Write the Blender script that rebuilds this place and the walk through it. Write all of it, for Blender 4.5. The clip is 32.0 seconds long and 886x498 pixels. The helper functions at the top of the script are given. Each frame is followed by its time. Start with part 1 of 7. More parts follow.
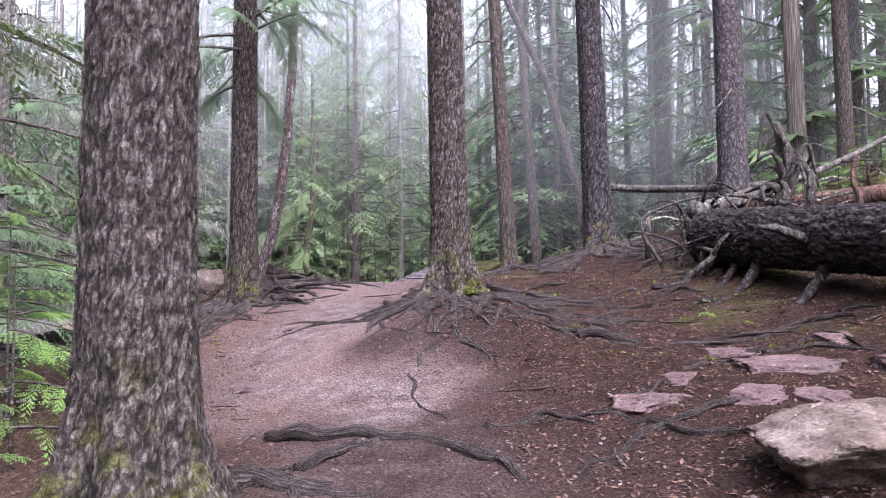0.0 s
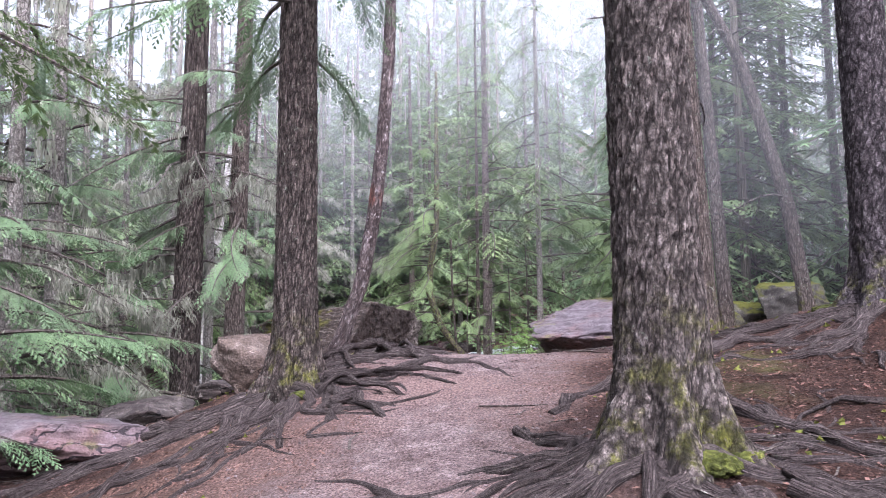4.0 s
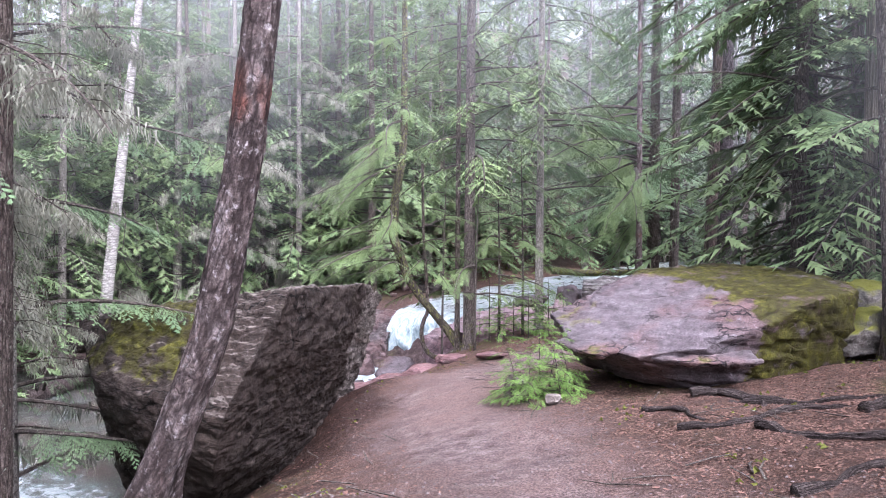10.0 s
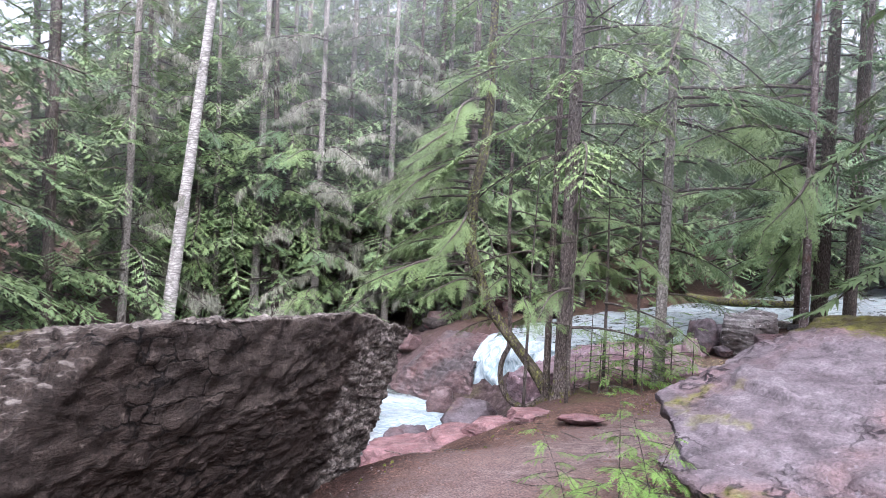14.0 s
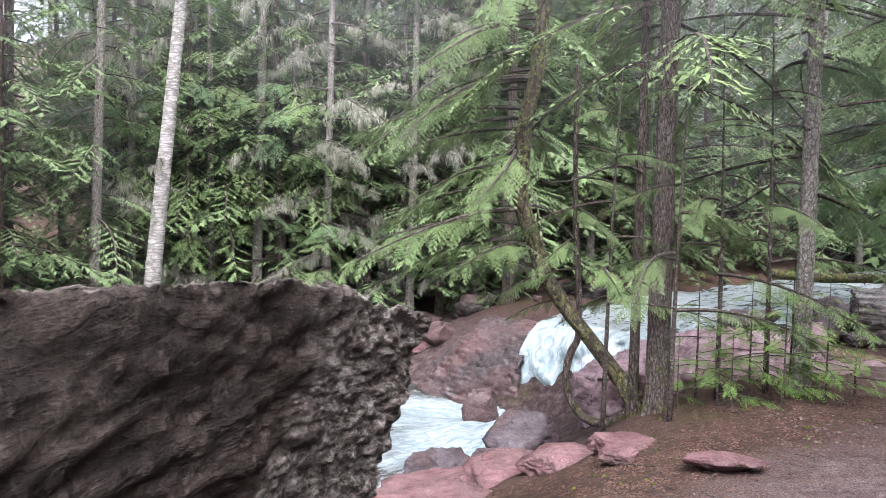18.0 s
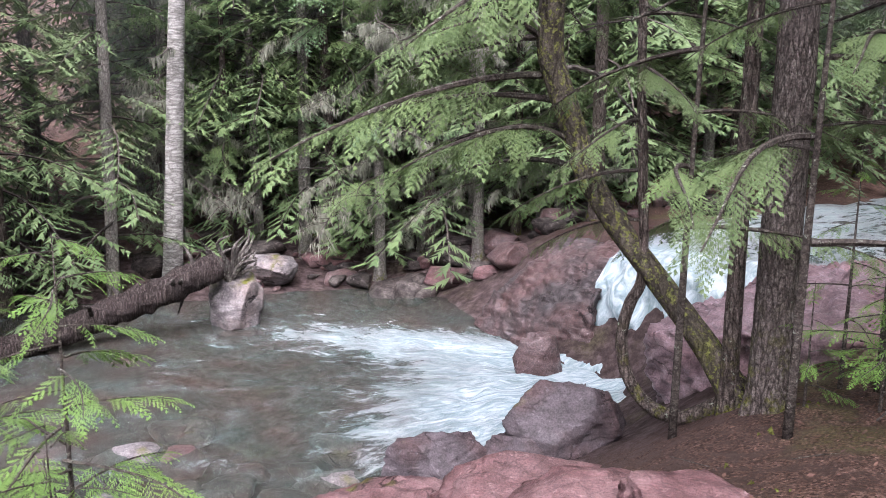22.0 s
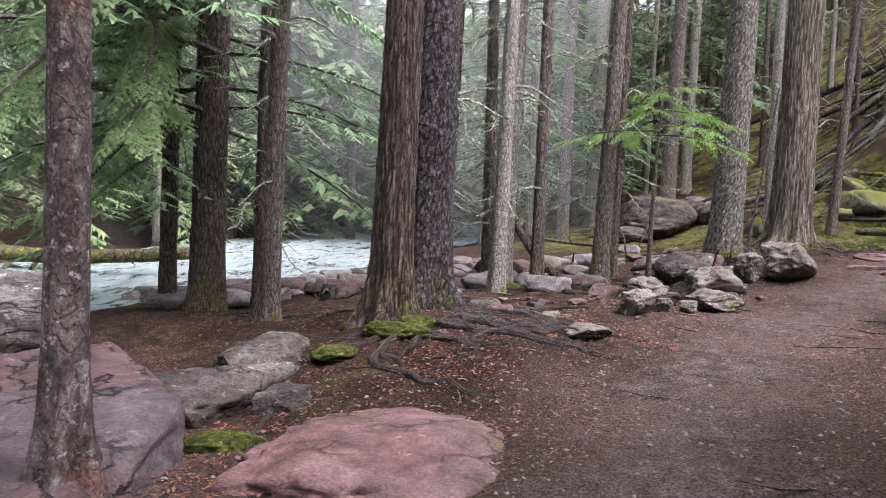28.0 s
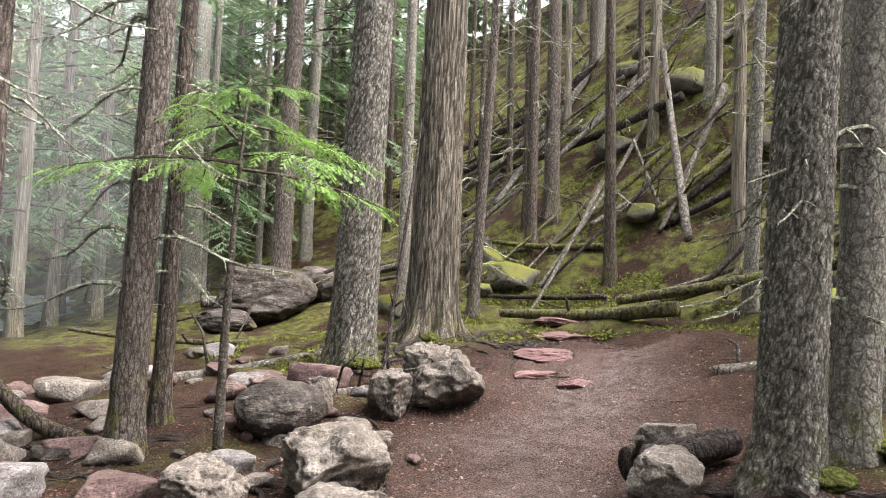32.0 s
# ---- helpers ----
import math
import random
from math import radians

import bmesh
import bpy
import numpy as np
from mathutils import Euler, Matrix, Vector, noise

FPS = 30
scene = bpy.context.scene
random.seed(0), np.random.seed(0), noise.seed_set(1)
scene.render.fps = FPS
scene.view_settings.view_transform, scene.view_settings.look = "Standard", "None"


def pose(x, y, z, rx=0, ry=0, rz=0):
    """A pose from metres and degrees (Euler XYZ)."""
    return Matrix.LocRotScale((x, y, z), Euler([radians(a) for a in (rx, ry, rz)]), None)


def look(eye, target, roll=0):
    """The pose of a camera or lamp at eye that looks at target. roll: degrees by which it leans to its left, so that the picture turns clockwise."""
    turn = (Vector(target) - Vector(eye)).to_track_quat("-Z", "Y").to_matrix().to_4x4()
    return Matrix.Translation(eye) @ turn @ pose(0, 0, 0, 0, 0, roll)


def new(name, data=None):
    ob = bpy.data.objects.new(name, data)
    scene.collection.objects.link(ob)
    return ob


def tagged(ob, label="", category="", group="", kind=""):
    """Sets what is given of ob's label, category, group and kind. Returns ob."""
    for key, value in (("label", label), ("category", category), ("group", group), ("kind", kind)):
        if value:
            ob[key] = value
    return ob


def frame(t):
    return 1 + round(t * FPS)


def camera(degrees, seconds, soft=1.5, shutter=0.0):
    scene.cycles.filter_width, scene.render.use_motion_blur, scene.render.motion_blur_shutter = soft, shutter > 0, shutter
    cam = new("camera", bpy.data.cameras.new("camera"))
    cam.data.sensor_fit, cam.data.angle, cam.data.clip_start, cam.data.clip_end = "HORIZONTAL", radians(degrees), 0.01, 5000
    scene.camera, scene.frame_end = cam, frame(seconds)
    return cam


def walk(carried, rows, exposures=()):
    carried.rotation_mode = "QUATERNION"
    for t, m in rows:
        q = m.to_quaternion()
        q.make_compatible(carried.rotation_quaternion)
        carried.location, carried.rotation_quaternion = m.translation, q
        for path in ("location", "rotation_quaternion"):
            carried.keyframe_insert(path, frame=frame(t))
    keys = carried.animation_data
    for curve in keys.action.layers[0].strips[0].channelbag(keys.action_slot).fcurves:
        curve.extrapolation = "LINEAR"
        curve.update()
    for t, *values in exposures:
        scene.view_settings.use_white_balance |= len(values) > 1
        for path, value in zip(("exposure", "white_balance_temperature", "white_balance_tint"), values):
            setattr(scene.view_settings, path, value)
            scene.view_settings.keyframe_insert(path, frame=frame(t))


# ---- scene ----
cam = camera(63.1, 32.0, 0.7)
METRES, EYE, TILT, LEAN, TURN = 33.0, 1.5, 4.0, 0.7, 0.0
ROWS = [
    (0.0, 0.0, 0.0, 0.0, 0.0, 0.0, -0.0),
    (0.5, 0.0021, 0.0148, 0.0029, -8.3, 1.19, -0.87),
    (1.0, 0.0066, 0.0299, 0.0034, -7.62, 2.32, -1.53),
    (1.5, 0.0048, 0.0443, 0.0037, -6.73, 2.95, -1.38),
    (2.0, 0.0015, 0.0598, 0.0052, -5.93, 3.03, -0.72),
    (2.5, 0.0017, 0.0745, 0.0057, -3.49, 2.79, -0.13),
    (3.0, -0.0035, 0.0885, 0.006, -0.88, 2.57, -0.25),
    (3.5, -0.0072, 0.1016, 0.0101, 3.44, 2.19, 0.0),
    (4.0, -0.0079, 0.1147, 0.0115, 10.83, 1.17, 0.52),
    (4.5, -0.012, 0.1247, 0.011, 18.14, -0.63, 1.07),
    (6.5, -0.0289, 0.1794, 0.0178, 25.31, -5.24, -0.44),
    (7.0, -0.0324, 0.194, 0.0181, 23.09, -5.33, 0.26),
    (7.5, -0.0349, 0.2079, 0.0203, 22.11, -6.46, 1.18),
    (8.0, -0.0439, 0.2224, 0.0198, 20.02, -7.66, 1.69),
    (8.5, -0.047, 0.2375, 0.0224, 16.39, -8.38, 1.29),
    (9.0, -0.0467, 0.2528, 0.025, 12.79, -7.98, 0.58),
    (9.5, -0.0459, 0.2685, 0.0257, 9.51, -6.87, -0.21),
    (10.0, -0.0438, 0.2845, 0.0266, 8.0, -5.8, -0.52),
    (10.5, -0.0415, 0.3009, 0.028, 6.99, -5.01, -0.33),
    (11.0, -0.0403, 0.3178, 0.0293, 5.94, -4.48, -0.33),
    (11.5, -0.0365, 0.3346, 0.0276, 5.79, -3.77, -0.92),
    (12.0, -0.0348, 0.3499, 0.0268, 6.6, -3.19, -1.85),
    (12.5, -0.0323, 0.3642, 0.0245, 8.74, -3.06, -2.57),
    (13.0, -0.0307, 0.3768, 0.0225, 12.12, -3.28, -2.98),
    (13.5, -0.0331, 0.391, 0.0198, 15.63, -3.99, -2.89),
    (14.0, -0.0364, 0.4058, 0.0159, 18.76, -5.06, -2.19),
    (14.5, -0.0414, 0.4179, 0.013, 20.52, -5.62, -1.69),
    (16.5, -0.0624, 0.4794, -0.0002, 21.49, -6.48, -0.44),
    (17.0, -0.0665, 0.4934, -0.003, 20.65, -6.44, -0.48),
    (17.5, -0.0723, 0.5035, -0.0045, 20.3, -6.32, -0.85),
    (18.0, -0.076, 0.514, -0.0073, 21.09, -6.17, -0.78),
    (18.5, -0.0806, 0.5285, -0.0095, 20.98, -6.26, -0.25),
    (19.0, -0.0853, 0.5425, -0.0121, 20.48, -6.38, 0.19),
    (19.5, -0.0881, 0.5582, -0.0149, 20.35, -6.12, 0.31),
    (20.0, -0.0901, 0.5735, -0.0167, 20.46, -5.81, -0.06),
    (20.5, -0.089, 0.5879, -0.019, 22.69, -6.55, -0.4),
    (21.0, -0.0885, 0.6008, -0.0208, 26.2, -8.74, 0.07),
    (21.5, -0.0844, 0.6125, -0.0222, 29.5, -11.01, 0.62),
    (22.0, -0.0793, 0.6241, -0.0233, 30.92, -13.12, 1.01),
    (22.5, -0.0741, 0.6357, -0.0245, 30.53, -14.47, 1.08),
    (23.0, -0.0656, 0.6476, -0.0262, 28.24, -15.17, 0.69),
    (23.5, -0.059, 0.661, -0.0282, 24.76, -15.35, -0.39),
    (24.0, -0.0512, 0.6746, -0.0299, 21.98, -14.76, -1.91),
    (24.5, -0.0465, 0.6871, -0.0304, 18.66, -14.18, -3.23),
    (26.5, -0.0066, 0.7362, -0.0347, -1.47, -10.24, -3.85),
    (27.0, 0.0046, 0.7497, -0.0363, -8.06, -8.76, -3.97),
    (27.5, 0.0202, 0.7619, -0.0358, -16.38, -7.02, -4.39),
    (28.0, 0.037, 0.7752, -0.0363, -24.38, -5.6, -4.64),
    (28.5, 0.0508, 0.7919, -0.036, -30.91, -4.52, -4.83),
    (29.0, 0.0639, 0.8072, -0.0357, -35.99, -4.36, -4.07),
    (29.5, 0.0732, 0.8238, -0.0352, -41.69, -3.77, -3.86),
    (30.0, 0.0828, 0.8369, -0.0334, -47.57, -2.36, -4.17),
    (30.5, 0.0973, 0.8474, -0.0303, -53.41, -0.62, -4.93),
    (31.0, 0.1125, 0.8584, -0.0298, -58.01, 1.09, -5.65),
    (31.5, 0.1282, 0.8682, -0.0301, -58.02, 1.95, -5.32),
    (32.0, 0.1423, 0.8807, -0.0295, -53.26, 1.73, -5.44),
]
walk(cam, [(t, pose(0, 0, EYE, TILT, LEAN, TURN) @ pose(METRES * x, METRES * y, METRES * z, 90 + pitch, roll, yaw)) for t, x, y, z, yaw, pitch, roll in ROWS],
     [(0.0, 2.5, 5700, 27), (6.0, 2.7, 5700, 25), (9.0, 2.8, 5700, 25), (12.0, 2.7, 5700, 24), (19.5, 2.56, 6000, 18), (22.0, 2.34, 5980, 22), (24.0, 2.36, 5950, 27), (27.0, 2.95, 5900, 27), (28.0, 3.1, 6050, 20), (29.0, 3.2, 6250, 12), (32.0, 3.55, 6600, 10)])

# ---- sky and light: an overcast, misty morning ----
world = bpy.data.worlds.new("overcast_sky")
scene.world = world
world.use_nodes = True
wn = world.node_tree
wn.nodes.clear()
sky = wn.nodes.new("ShaderNodeTexSky")
sky.sky_type = "NISHITA"
sky.sun_disc = False
sky.sun_elevation, sky.sun_rotation = radians(52), radians(150)
sky.air_density, sky.dust_density = 1.0, 6.0
grey = wn.nodes.new("ShaderNodeHueSaturation")
grey.inputs["Saturation"].default_value = 0.22
background = wn.nodes.new("ShaderNodeBackground")
background.inputs["Strength"].default_value = 0.10
world_out = wn.nodes.new("ShaderNodeOutputWorld")
wn.links.new(sky.outputs[0], grey.inputs["Color"])
wn.links.new(grey.outputs[0], background.inputs["Color"])
wn.links.new(background.outputs[0], world_out.inputs["Surface"])
sun = new("sun", bpy.data.lights.new("sun", "SUN"))
sun.data.energy, sun.data.angle, sun.data.color = 1.5, radians(60), (1.0, 0.97, 0.93)
sun.matrix_world = look((0, 0, 40), (0 - 40 * math.sin(radians(150)) * 0.78, 0 - 40 * math.cos(radians(150)) * 0.78, 0))

# ---- materials ----
def links(m):
    m.use_nodes = True
    t = m.node_tree
    return t, t.nodes["Principled BSDF"]


def add(t, kind, **values):
    """A node with its inputs set by name."""
    n = t.nodes.new(kind)
    for k, v in values.items():
        n.inputs[k.replace("_", " ")].default_value = v
    return n


def ramp(t, source, stops):
    n = t.nodes.new("ShaderNodeValToRGB")
    e = n.color_ramp.elements
    while len(e) < len(stops):
        e.new(0.5)
    for el, (p, c) in zip(e, stops):
        el.position, el.color = p, (*c, 1) if len(c) == 3 else c
    t.links.new(source, n.inputs[0])
    return n


def blend(t, factor, a, b, kind="MIX"):
    """Mix two colours; a and b are sockets or colours."""
    n = t.nodes.new("ShaderNodeMix")
    n.data_type, n.blend_type = "RGBA", kind
    for sock, v in ((n.inputs[0], factor), (n.inputs[6], a), (n.inputs[7], b)):
        if isinstance(v, (int, float)):
            sock.default_value = v
        elif isinstance(v, tuple):
            sock.default_value = (*v, 1)
        else:
            t.links.new(v, sock)
    return n.outputs[2]


def spots(t, vec, scale, low, high, detail=4.0, rough=0.55):
    """A soft-edged 0 to 1 mask from noise."""
    n = add(t, "ShaderNodeTexNoise", Scale=scale, Detail=detail, Roughness=rough)
    t.links.new(vec, n.inputs["Vector"])
    m = t.nodes.new("ShaderNodeMapRange")
    m.inputs[1].default_value, m.inputs[2].default_value = low, high
    t.links.new(n.outputs[0], m.inputs[0])
    return m.outputs[0]


def add_noise(t, vec, scale, detail=7.0, rough=0.65):
    n = add(t, "ShaderNodeTexNoise", Scale=scale, Detail=detail, Roughness=rough)
    t.links.new(vec, n.inputs["Vector"])
    return n.outputs[0]


def coords(t, scale=(1, 1, 1), which="Object"):
    c = t.nodes.new("ShaderNodeTexCoord")
    m = t.nodes.new("ShaderNodeMapping")
    m.inputs["Scale"].default_value = scale
    t.links.new(c.outputs[which], m.inputs[0])
    return m.outputs[0]


def bump(t, b, height_socket, strength, distance):
    n = add(t, "ShaderNodeBump", Strength=strength, Distance=distance)
    t.links.new(height_socket, n.inputs["Height"])
    prior = b.inputs["Normal"].links
    if prior:
        t.links.new(prior[0].from_socket, n.inputs["Normal"])
    t.links.new(n.outputs[0], b.inputs["Normal"])


def bark(name, dark, mid, pale, stretch=(16, 16, 3.4), lichen=(0.30, 0.33, 0.26), lichen_at=0.6, relief=0.03, moss_top=0.0, tint=None, plates=1.0, cross=0.6, fibre=False):
    """Bark or bare wood: plates between thin dark cracks, with cross breaks; fibre: the grain runs along the mesh's own "grain"."""
    m = bpy.data.materials.new(name)
    t, b = links(m)
    plain = coords(t)
    if fibre:
        own = t.nodes.new("ShaderNodeAttribute")
        own.attribute_name = "grain"
        lay = t.nodes.new("ShaderNodeMapping")
        lay.inputs["Scale"].default_value = stretch
        t.links.new(own.outputs["Vector"], lay.inputs[0])
        v = lay.outputs[0]
    else:
        v = coords(t, stretch)
    warp = add(t, "ShaderNodeTexNoise", Scale=0.9, Detail=3.0)
    t.links.new(v, warp.inputs["Vector"])
    mixv = t.nodes.new("ShaderNodeMix")
    mixv.data_type, mixv.blend_type = "RGBA", "ADD"
    mixv.inputs[0].default_value = 1.4
    t.links.new(v, mixv.inputs[6])
    t.links.new(warp.outputs["Color"], mixv.inputs[7])
    v = mixv.outputs[2]
    n = add(t, "ShaderNodeTexNoise", Scale=1.3, Detail=9.0, Roughness=0.72, Distortion=0.6)
    t.links.new(v, n.inputs["Vector"])
    vo = add(t, "ShaderNodeTexVoronoi", Scale=0.8)
    vo.feature = "DISTANCE_TO_EDGE"
    t.links.new(v, vo.inputs["Vector"])
    crack = t.nodes.new("ShaderNodeMapRange")
    crack.inputs[1].default_value, crack.inputs[2].default_value = 0.0, 0.17
    t.links.new(vo.outputs["Distance"], crack.inputs[0])
    wide = t.nodes.new("ShaderNodeMapping")
    wide.inputs["Scale"].default_value = (1.5, 1.5, 4.5)
    t.links.new(v, wide.inputs[0])
    vc = add(t, "ShaderNodeTexVoronoi", Scale=0.9)
    vc.feature = "DISTANCE_TO_EDGE"
    t.links.new(wide.outputs[0], vc.inputs["Vector"])
    brk = t.nodes.new("ShaderNodeMapRange")
    brk.inputs[1].default_value, brk.inputs[2].default_value, brk.inputs[3].default_value = 0.0, 0.09, 1 - cross
    t.links.new(vc.outputs["Distance"], brk.inputs[0])
    both = t.nodes.new("ShaderNodeMath")
    both.operation = "MULTIPLY"
    t.links.new(crack.outputs[0], both.inputs[0])
    t.links.new(brk.outputs[0], both.inputs[1])
    crack = both
    base = ramp(t, n.outputs[0], [(0.30, dark), (0.5, mid), (0.70, pale)]).outputs[0]
    deep = t.nodes.new("ShaderNodeMath")
    deep.operation = "MULTIPLY_ADD"
    t.links.new(crack.outputs[0], deep.inputs[0])
    deep.inputs[1].default_value, deep.inputs[2].default_value = 0.72 * plates, 1 - 0.72 * plates
    col = blend(t, deep.outputs[0], tuple(0.75 * c for c in dark), base)
    col = blend(t, spots(t, plain, 22.0, lichen_at, lichen_at + 0.08, 6.0, 0.7), col, lichen)
    if tint:
        col = blend(t, spots(t, coords(t, (1.6, 1.6, 0.8)), 1.5, 0.57, 0.65), col, tint)
    if moss_top:
        sep = t.nodes.new("ShaderNodeSeparateXYZ")
        t.links.new(plain, sep.inputs[0])
        low = t.nodes.new("ShaderNodeMapRange")
        low.inputs[1].default_value, low.inputs[2].default_value = moss_top, moss_top * 0.1
        t.links.new(sep.outputs[2], low.inputs[0])
        mul = t.nodes.new("ShaderNodeMath")
        mul.operation = "MULTIPLY"
        t.links.new(low.outputs[0], mul.inputs[0])
        t.links.new(spots(t, plain, 6.0, 0.5, 0.62, 6.0, 0.7), mul.inputs[1])
        green = ramp(t, n.outputs[0], [(0.3, (0.05, 0.055, 0.012)), (0.7, (0.19, 0.19, 0.04))]).outputs[0]
        col = blend(t, mul.outputs[0], col, green)
    grit = add_noise(t, plain, 70.0, 5.0, 0.75)
    col = blend(t, 0.75, col, ramp(t, grit, [(0.34, (0.12, 0.12, 0.12)), (0.66, (0.88, 0.88, 0.88))]).outputs[0], "OVERLAY")
    # clefts cut in the mesh are darkened in colour too, deepening their shade
    cleft_shade = t.nodes.new("ShaderNodeAttribute")
    cleft_shade.attribute_name = "furrow"
    col = blend(t, cleft_shade.outputs["Fac"], col, tuple(0.35 * c for c in dark))
    t.links.new(col, b.inputs["Base Color"])
    b.inputs["Roughness"].default_value = 0.9
    b.inputs["Specular IOR Level"].default_value = 0.1
    mix = t.nodes.new("ShaderNodeMath")
    mix.operation = "MULTIPLY_ADD"
    t.links.new(crack.outputs[0], mix.inputs[0])
    mix.inputs[1].default_value = 0.7 * plates
    t.links.new(n.outputs[0], mix.inputs[2])
    bump(t, b, mix.outputs[0], 1.0, relief)
    bump(t, b, grit, 0.8, 0.012)
    return m


def stone(name, dark, mid, pale, patch, layer=(1, 1, 1), moss=0.0, rough=0.75, scale=2.0, relief=0.04, veins=0.0, dry=None, cover=False, grit=0.8):
    m = bpy.data.materials.new(name)
    t, b = links(m)
    v = coords(t, layer)
    plain = coords(t)
    n = add(t, "ShaderNodeTexNoise", Scale=scale, Detail=10.0, Roughness=0.68, Distortion=0.4)
    t.links.new(v, n.inputs["Vector"])
    col = ramp(t, n.outputs[0], [(0.25, dark), (0.48, mid), (0.75, pale)]).outputs[0]
    col = blend(t, spots(t, plain, 0.9, 0.46, 0.62), col, patch)
    col = blend(t, spots(t, plain, 14.0, 0.62, 0.7), col, pale)
    fine = add(t, "ShaderNodeTexNoise", Scale=55.0, Detail=4.0)
    t.links.new(plain, fine.inputs["Vector"])
    warp = add(t, "ShaderNodeTexNoise", Scale=3.0, Detail=5.0)
    t.links.new(plain, warp.inputs["Vector"])
    bent = t.nodes.new("ShaderNodeMix")
    bent.data_type, bent.blend_type = "RGBA", "ADD"
    bent.inputs[0].default_value = 1.6
    t.links.new(v, bent.inputs[6])
    t.links.new(warp.outputs["Color"], bent.inputs[7])
    split = add(t, "ShaderNodeTexVoronoi", Scale=1.6)
    split.feature = "DISTANCE_TO_EDGE"
    t.links.new(bent.outputs[2], split.inputs["Vector"])
    thin = ramp(t, split.outputs["Distance"], [(0.0, (0, 0, 0)), (0.018, (0, 0, 0)), (0.04, (1, 1, 1))]).outputs[0]
    seam = blend(t, spots(t, plain, 1.3, 0.46, 0.6), (1, 1, 1), thin)
    col = blend(t, seam, tuple(0.55 * c for c in dark), col)
    col = blend(t, 0.7, col, ramp(t, add_noise(t, plain, 9.0), [(0.3, (0.22, 0.22, 0.22)), (0.7, (0.78, 0.78, 0.78))]).outputs[0], "OVERLAY")
    col = blend(t, grit, col, ramp(t, fine.outputs[0], [(0.3, (0.25, 0.25, 0.25)), (0.7, (0.8, 0.8, 0.8))]).outputs[0], "OVERLAY")
    if veins:
        w = add(t, "ShaderNodeTexWave", Scale=1.3, Distortion=9.0, Detail=4.0)
        w.bands_direction = "DIAGONAL"
        t.links.new(plain, w.inputs["Vector"])
        col = blend(t, ramp(t, w.outputs[0], [(0.42, (0, 0, 0)), (0.5, (veins,) * 3), (0.58, (0, 0, 0))]).outputs[0], col, pale)
    if dry:
        # the dry, pale, pitted end of the rock; the rest is dark with stain and painted-in overhang shade
        sepd = t.nodes.new("ShaderNodeSeparateXYZ")
        t.links.new(plain, sepd.inputs[0])
        far_end = t.nodes.new("ShaderNodeMath")
        far_end.operation = "MULTIPLY_ADD"
        t.links.new(spots(t, plain, 1.1, 0.3, 0.7), far_end.inputs[0])
        far_end.inputs[1].default_value = 1.0
        t.links.new(sepd.outputs[1], far_end.inputs[2])
        edge = t.nodes.new("ShaderNodeMapRange")
        edge.inputs[1].default_value, edge.inputs[2].default_value = dry[0], dry[1]
        t.links.new(far_end.outputs[0], edge.inputs[0])
        # upward faces are coloured paler too, painting in the light on the top
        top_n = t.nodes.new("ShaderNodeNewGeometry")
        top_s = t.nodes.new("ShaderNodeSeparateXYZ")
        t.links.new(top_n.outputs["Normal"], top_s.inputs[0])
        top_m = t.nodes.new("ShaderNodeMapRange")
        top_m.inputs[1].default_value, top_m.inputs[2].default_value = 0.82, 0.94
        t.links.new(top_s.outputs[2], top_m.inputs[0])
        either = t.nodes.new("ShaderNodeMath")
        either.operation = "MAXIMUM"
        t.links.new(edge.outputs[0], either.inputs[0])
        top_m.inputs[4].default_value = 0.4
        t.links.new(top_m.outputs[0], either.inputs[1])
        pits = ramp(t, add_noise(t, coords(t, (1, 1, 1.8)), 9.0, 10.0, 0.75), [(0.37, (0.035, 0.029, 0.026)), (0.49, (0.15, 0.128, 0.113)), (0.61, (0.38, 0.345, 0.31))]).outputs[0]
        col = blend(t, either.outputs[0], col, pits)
    if moss:
        geo = t.nodes.new("ShaderNodeNewGeometry")
        sep = t.nodes.new("ShaderNodeSeparateXYZ")
        t.links.new(geo.outputs["Normal"], sep.inputs[0])
        up = t.nodes.new("ShaderNodeMapRange")
        up.inputs[1].default_value, up.inputs[2].default_value = 0.15, 0.75
        t.links.new(sep.outputs[2], up.inputs[0])
        mul = t.nodes.new("ShaderNodeMath")
        mul.operation = "MULTIPLY"
        t.links.new(up.outputs[0], mul.inputs[0])
        t.links.new(spots(t, plain, 1.7, 0.62 - 0.25 * moss, 0.72 - 0.25 * moss), mul.inputs[1])
        col = blend(t, mul.outputs[0], col, blend(t, fine.outputs[0], (0.05, 0.055, 0.012), (0.17, 0.17, 0.032)))
    if cover:
        # moss cushions, where they grow on this rock
        att = t.nodes.new("ShaderNodeAttribute")
        att.attribute_name = "mossy"
        grow = t.nodes.new("ShaderNodeMath")
        grow.operation = "MULTIPLY_ADD"
        t.links.new(add_noise(t, plain, 3.5, 6.0, 0.6), grow.inputs[0])
        grow.inputs[1].default_value = 0.9
        t.links.new(att.outputs["Fac"], grow.inputs[2])
        where = ramp(t, grow.outputs[0], [(0.0, (0, 0, 0)), (0.70, (0, 0, 0)), (0.76, (1, 1, 1))]).outputs[0]
        green = ramp(t, add_noise(t, plain, 7.0, 9.0, 0.75), [(0.38, (0.018, 0.014, 0.008)), (0.55, (0.046, 0.044, 0.011)), (0.74, (0.15, 0.145, 0.026))]).outputs[0]
        col = blend(t, where, col, green)
    t.links.new(col, b.inputs["Base Color"])
    b.inputs["Roughness"].default_value = rough
    b.inputs["Specular IOR Level"].default_value = 0.35 if rough < 0.5 else 0.12
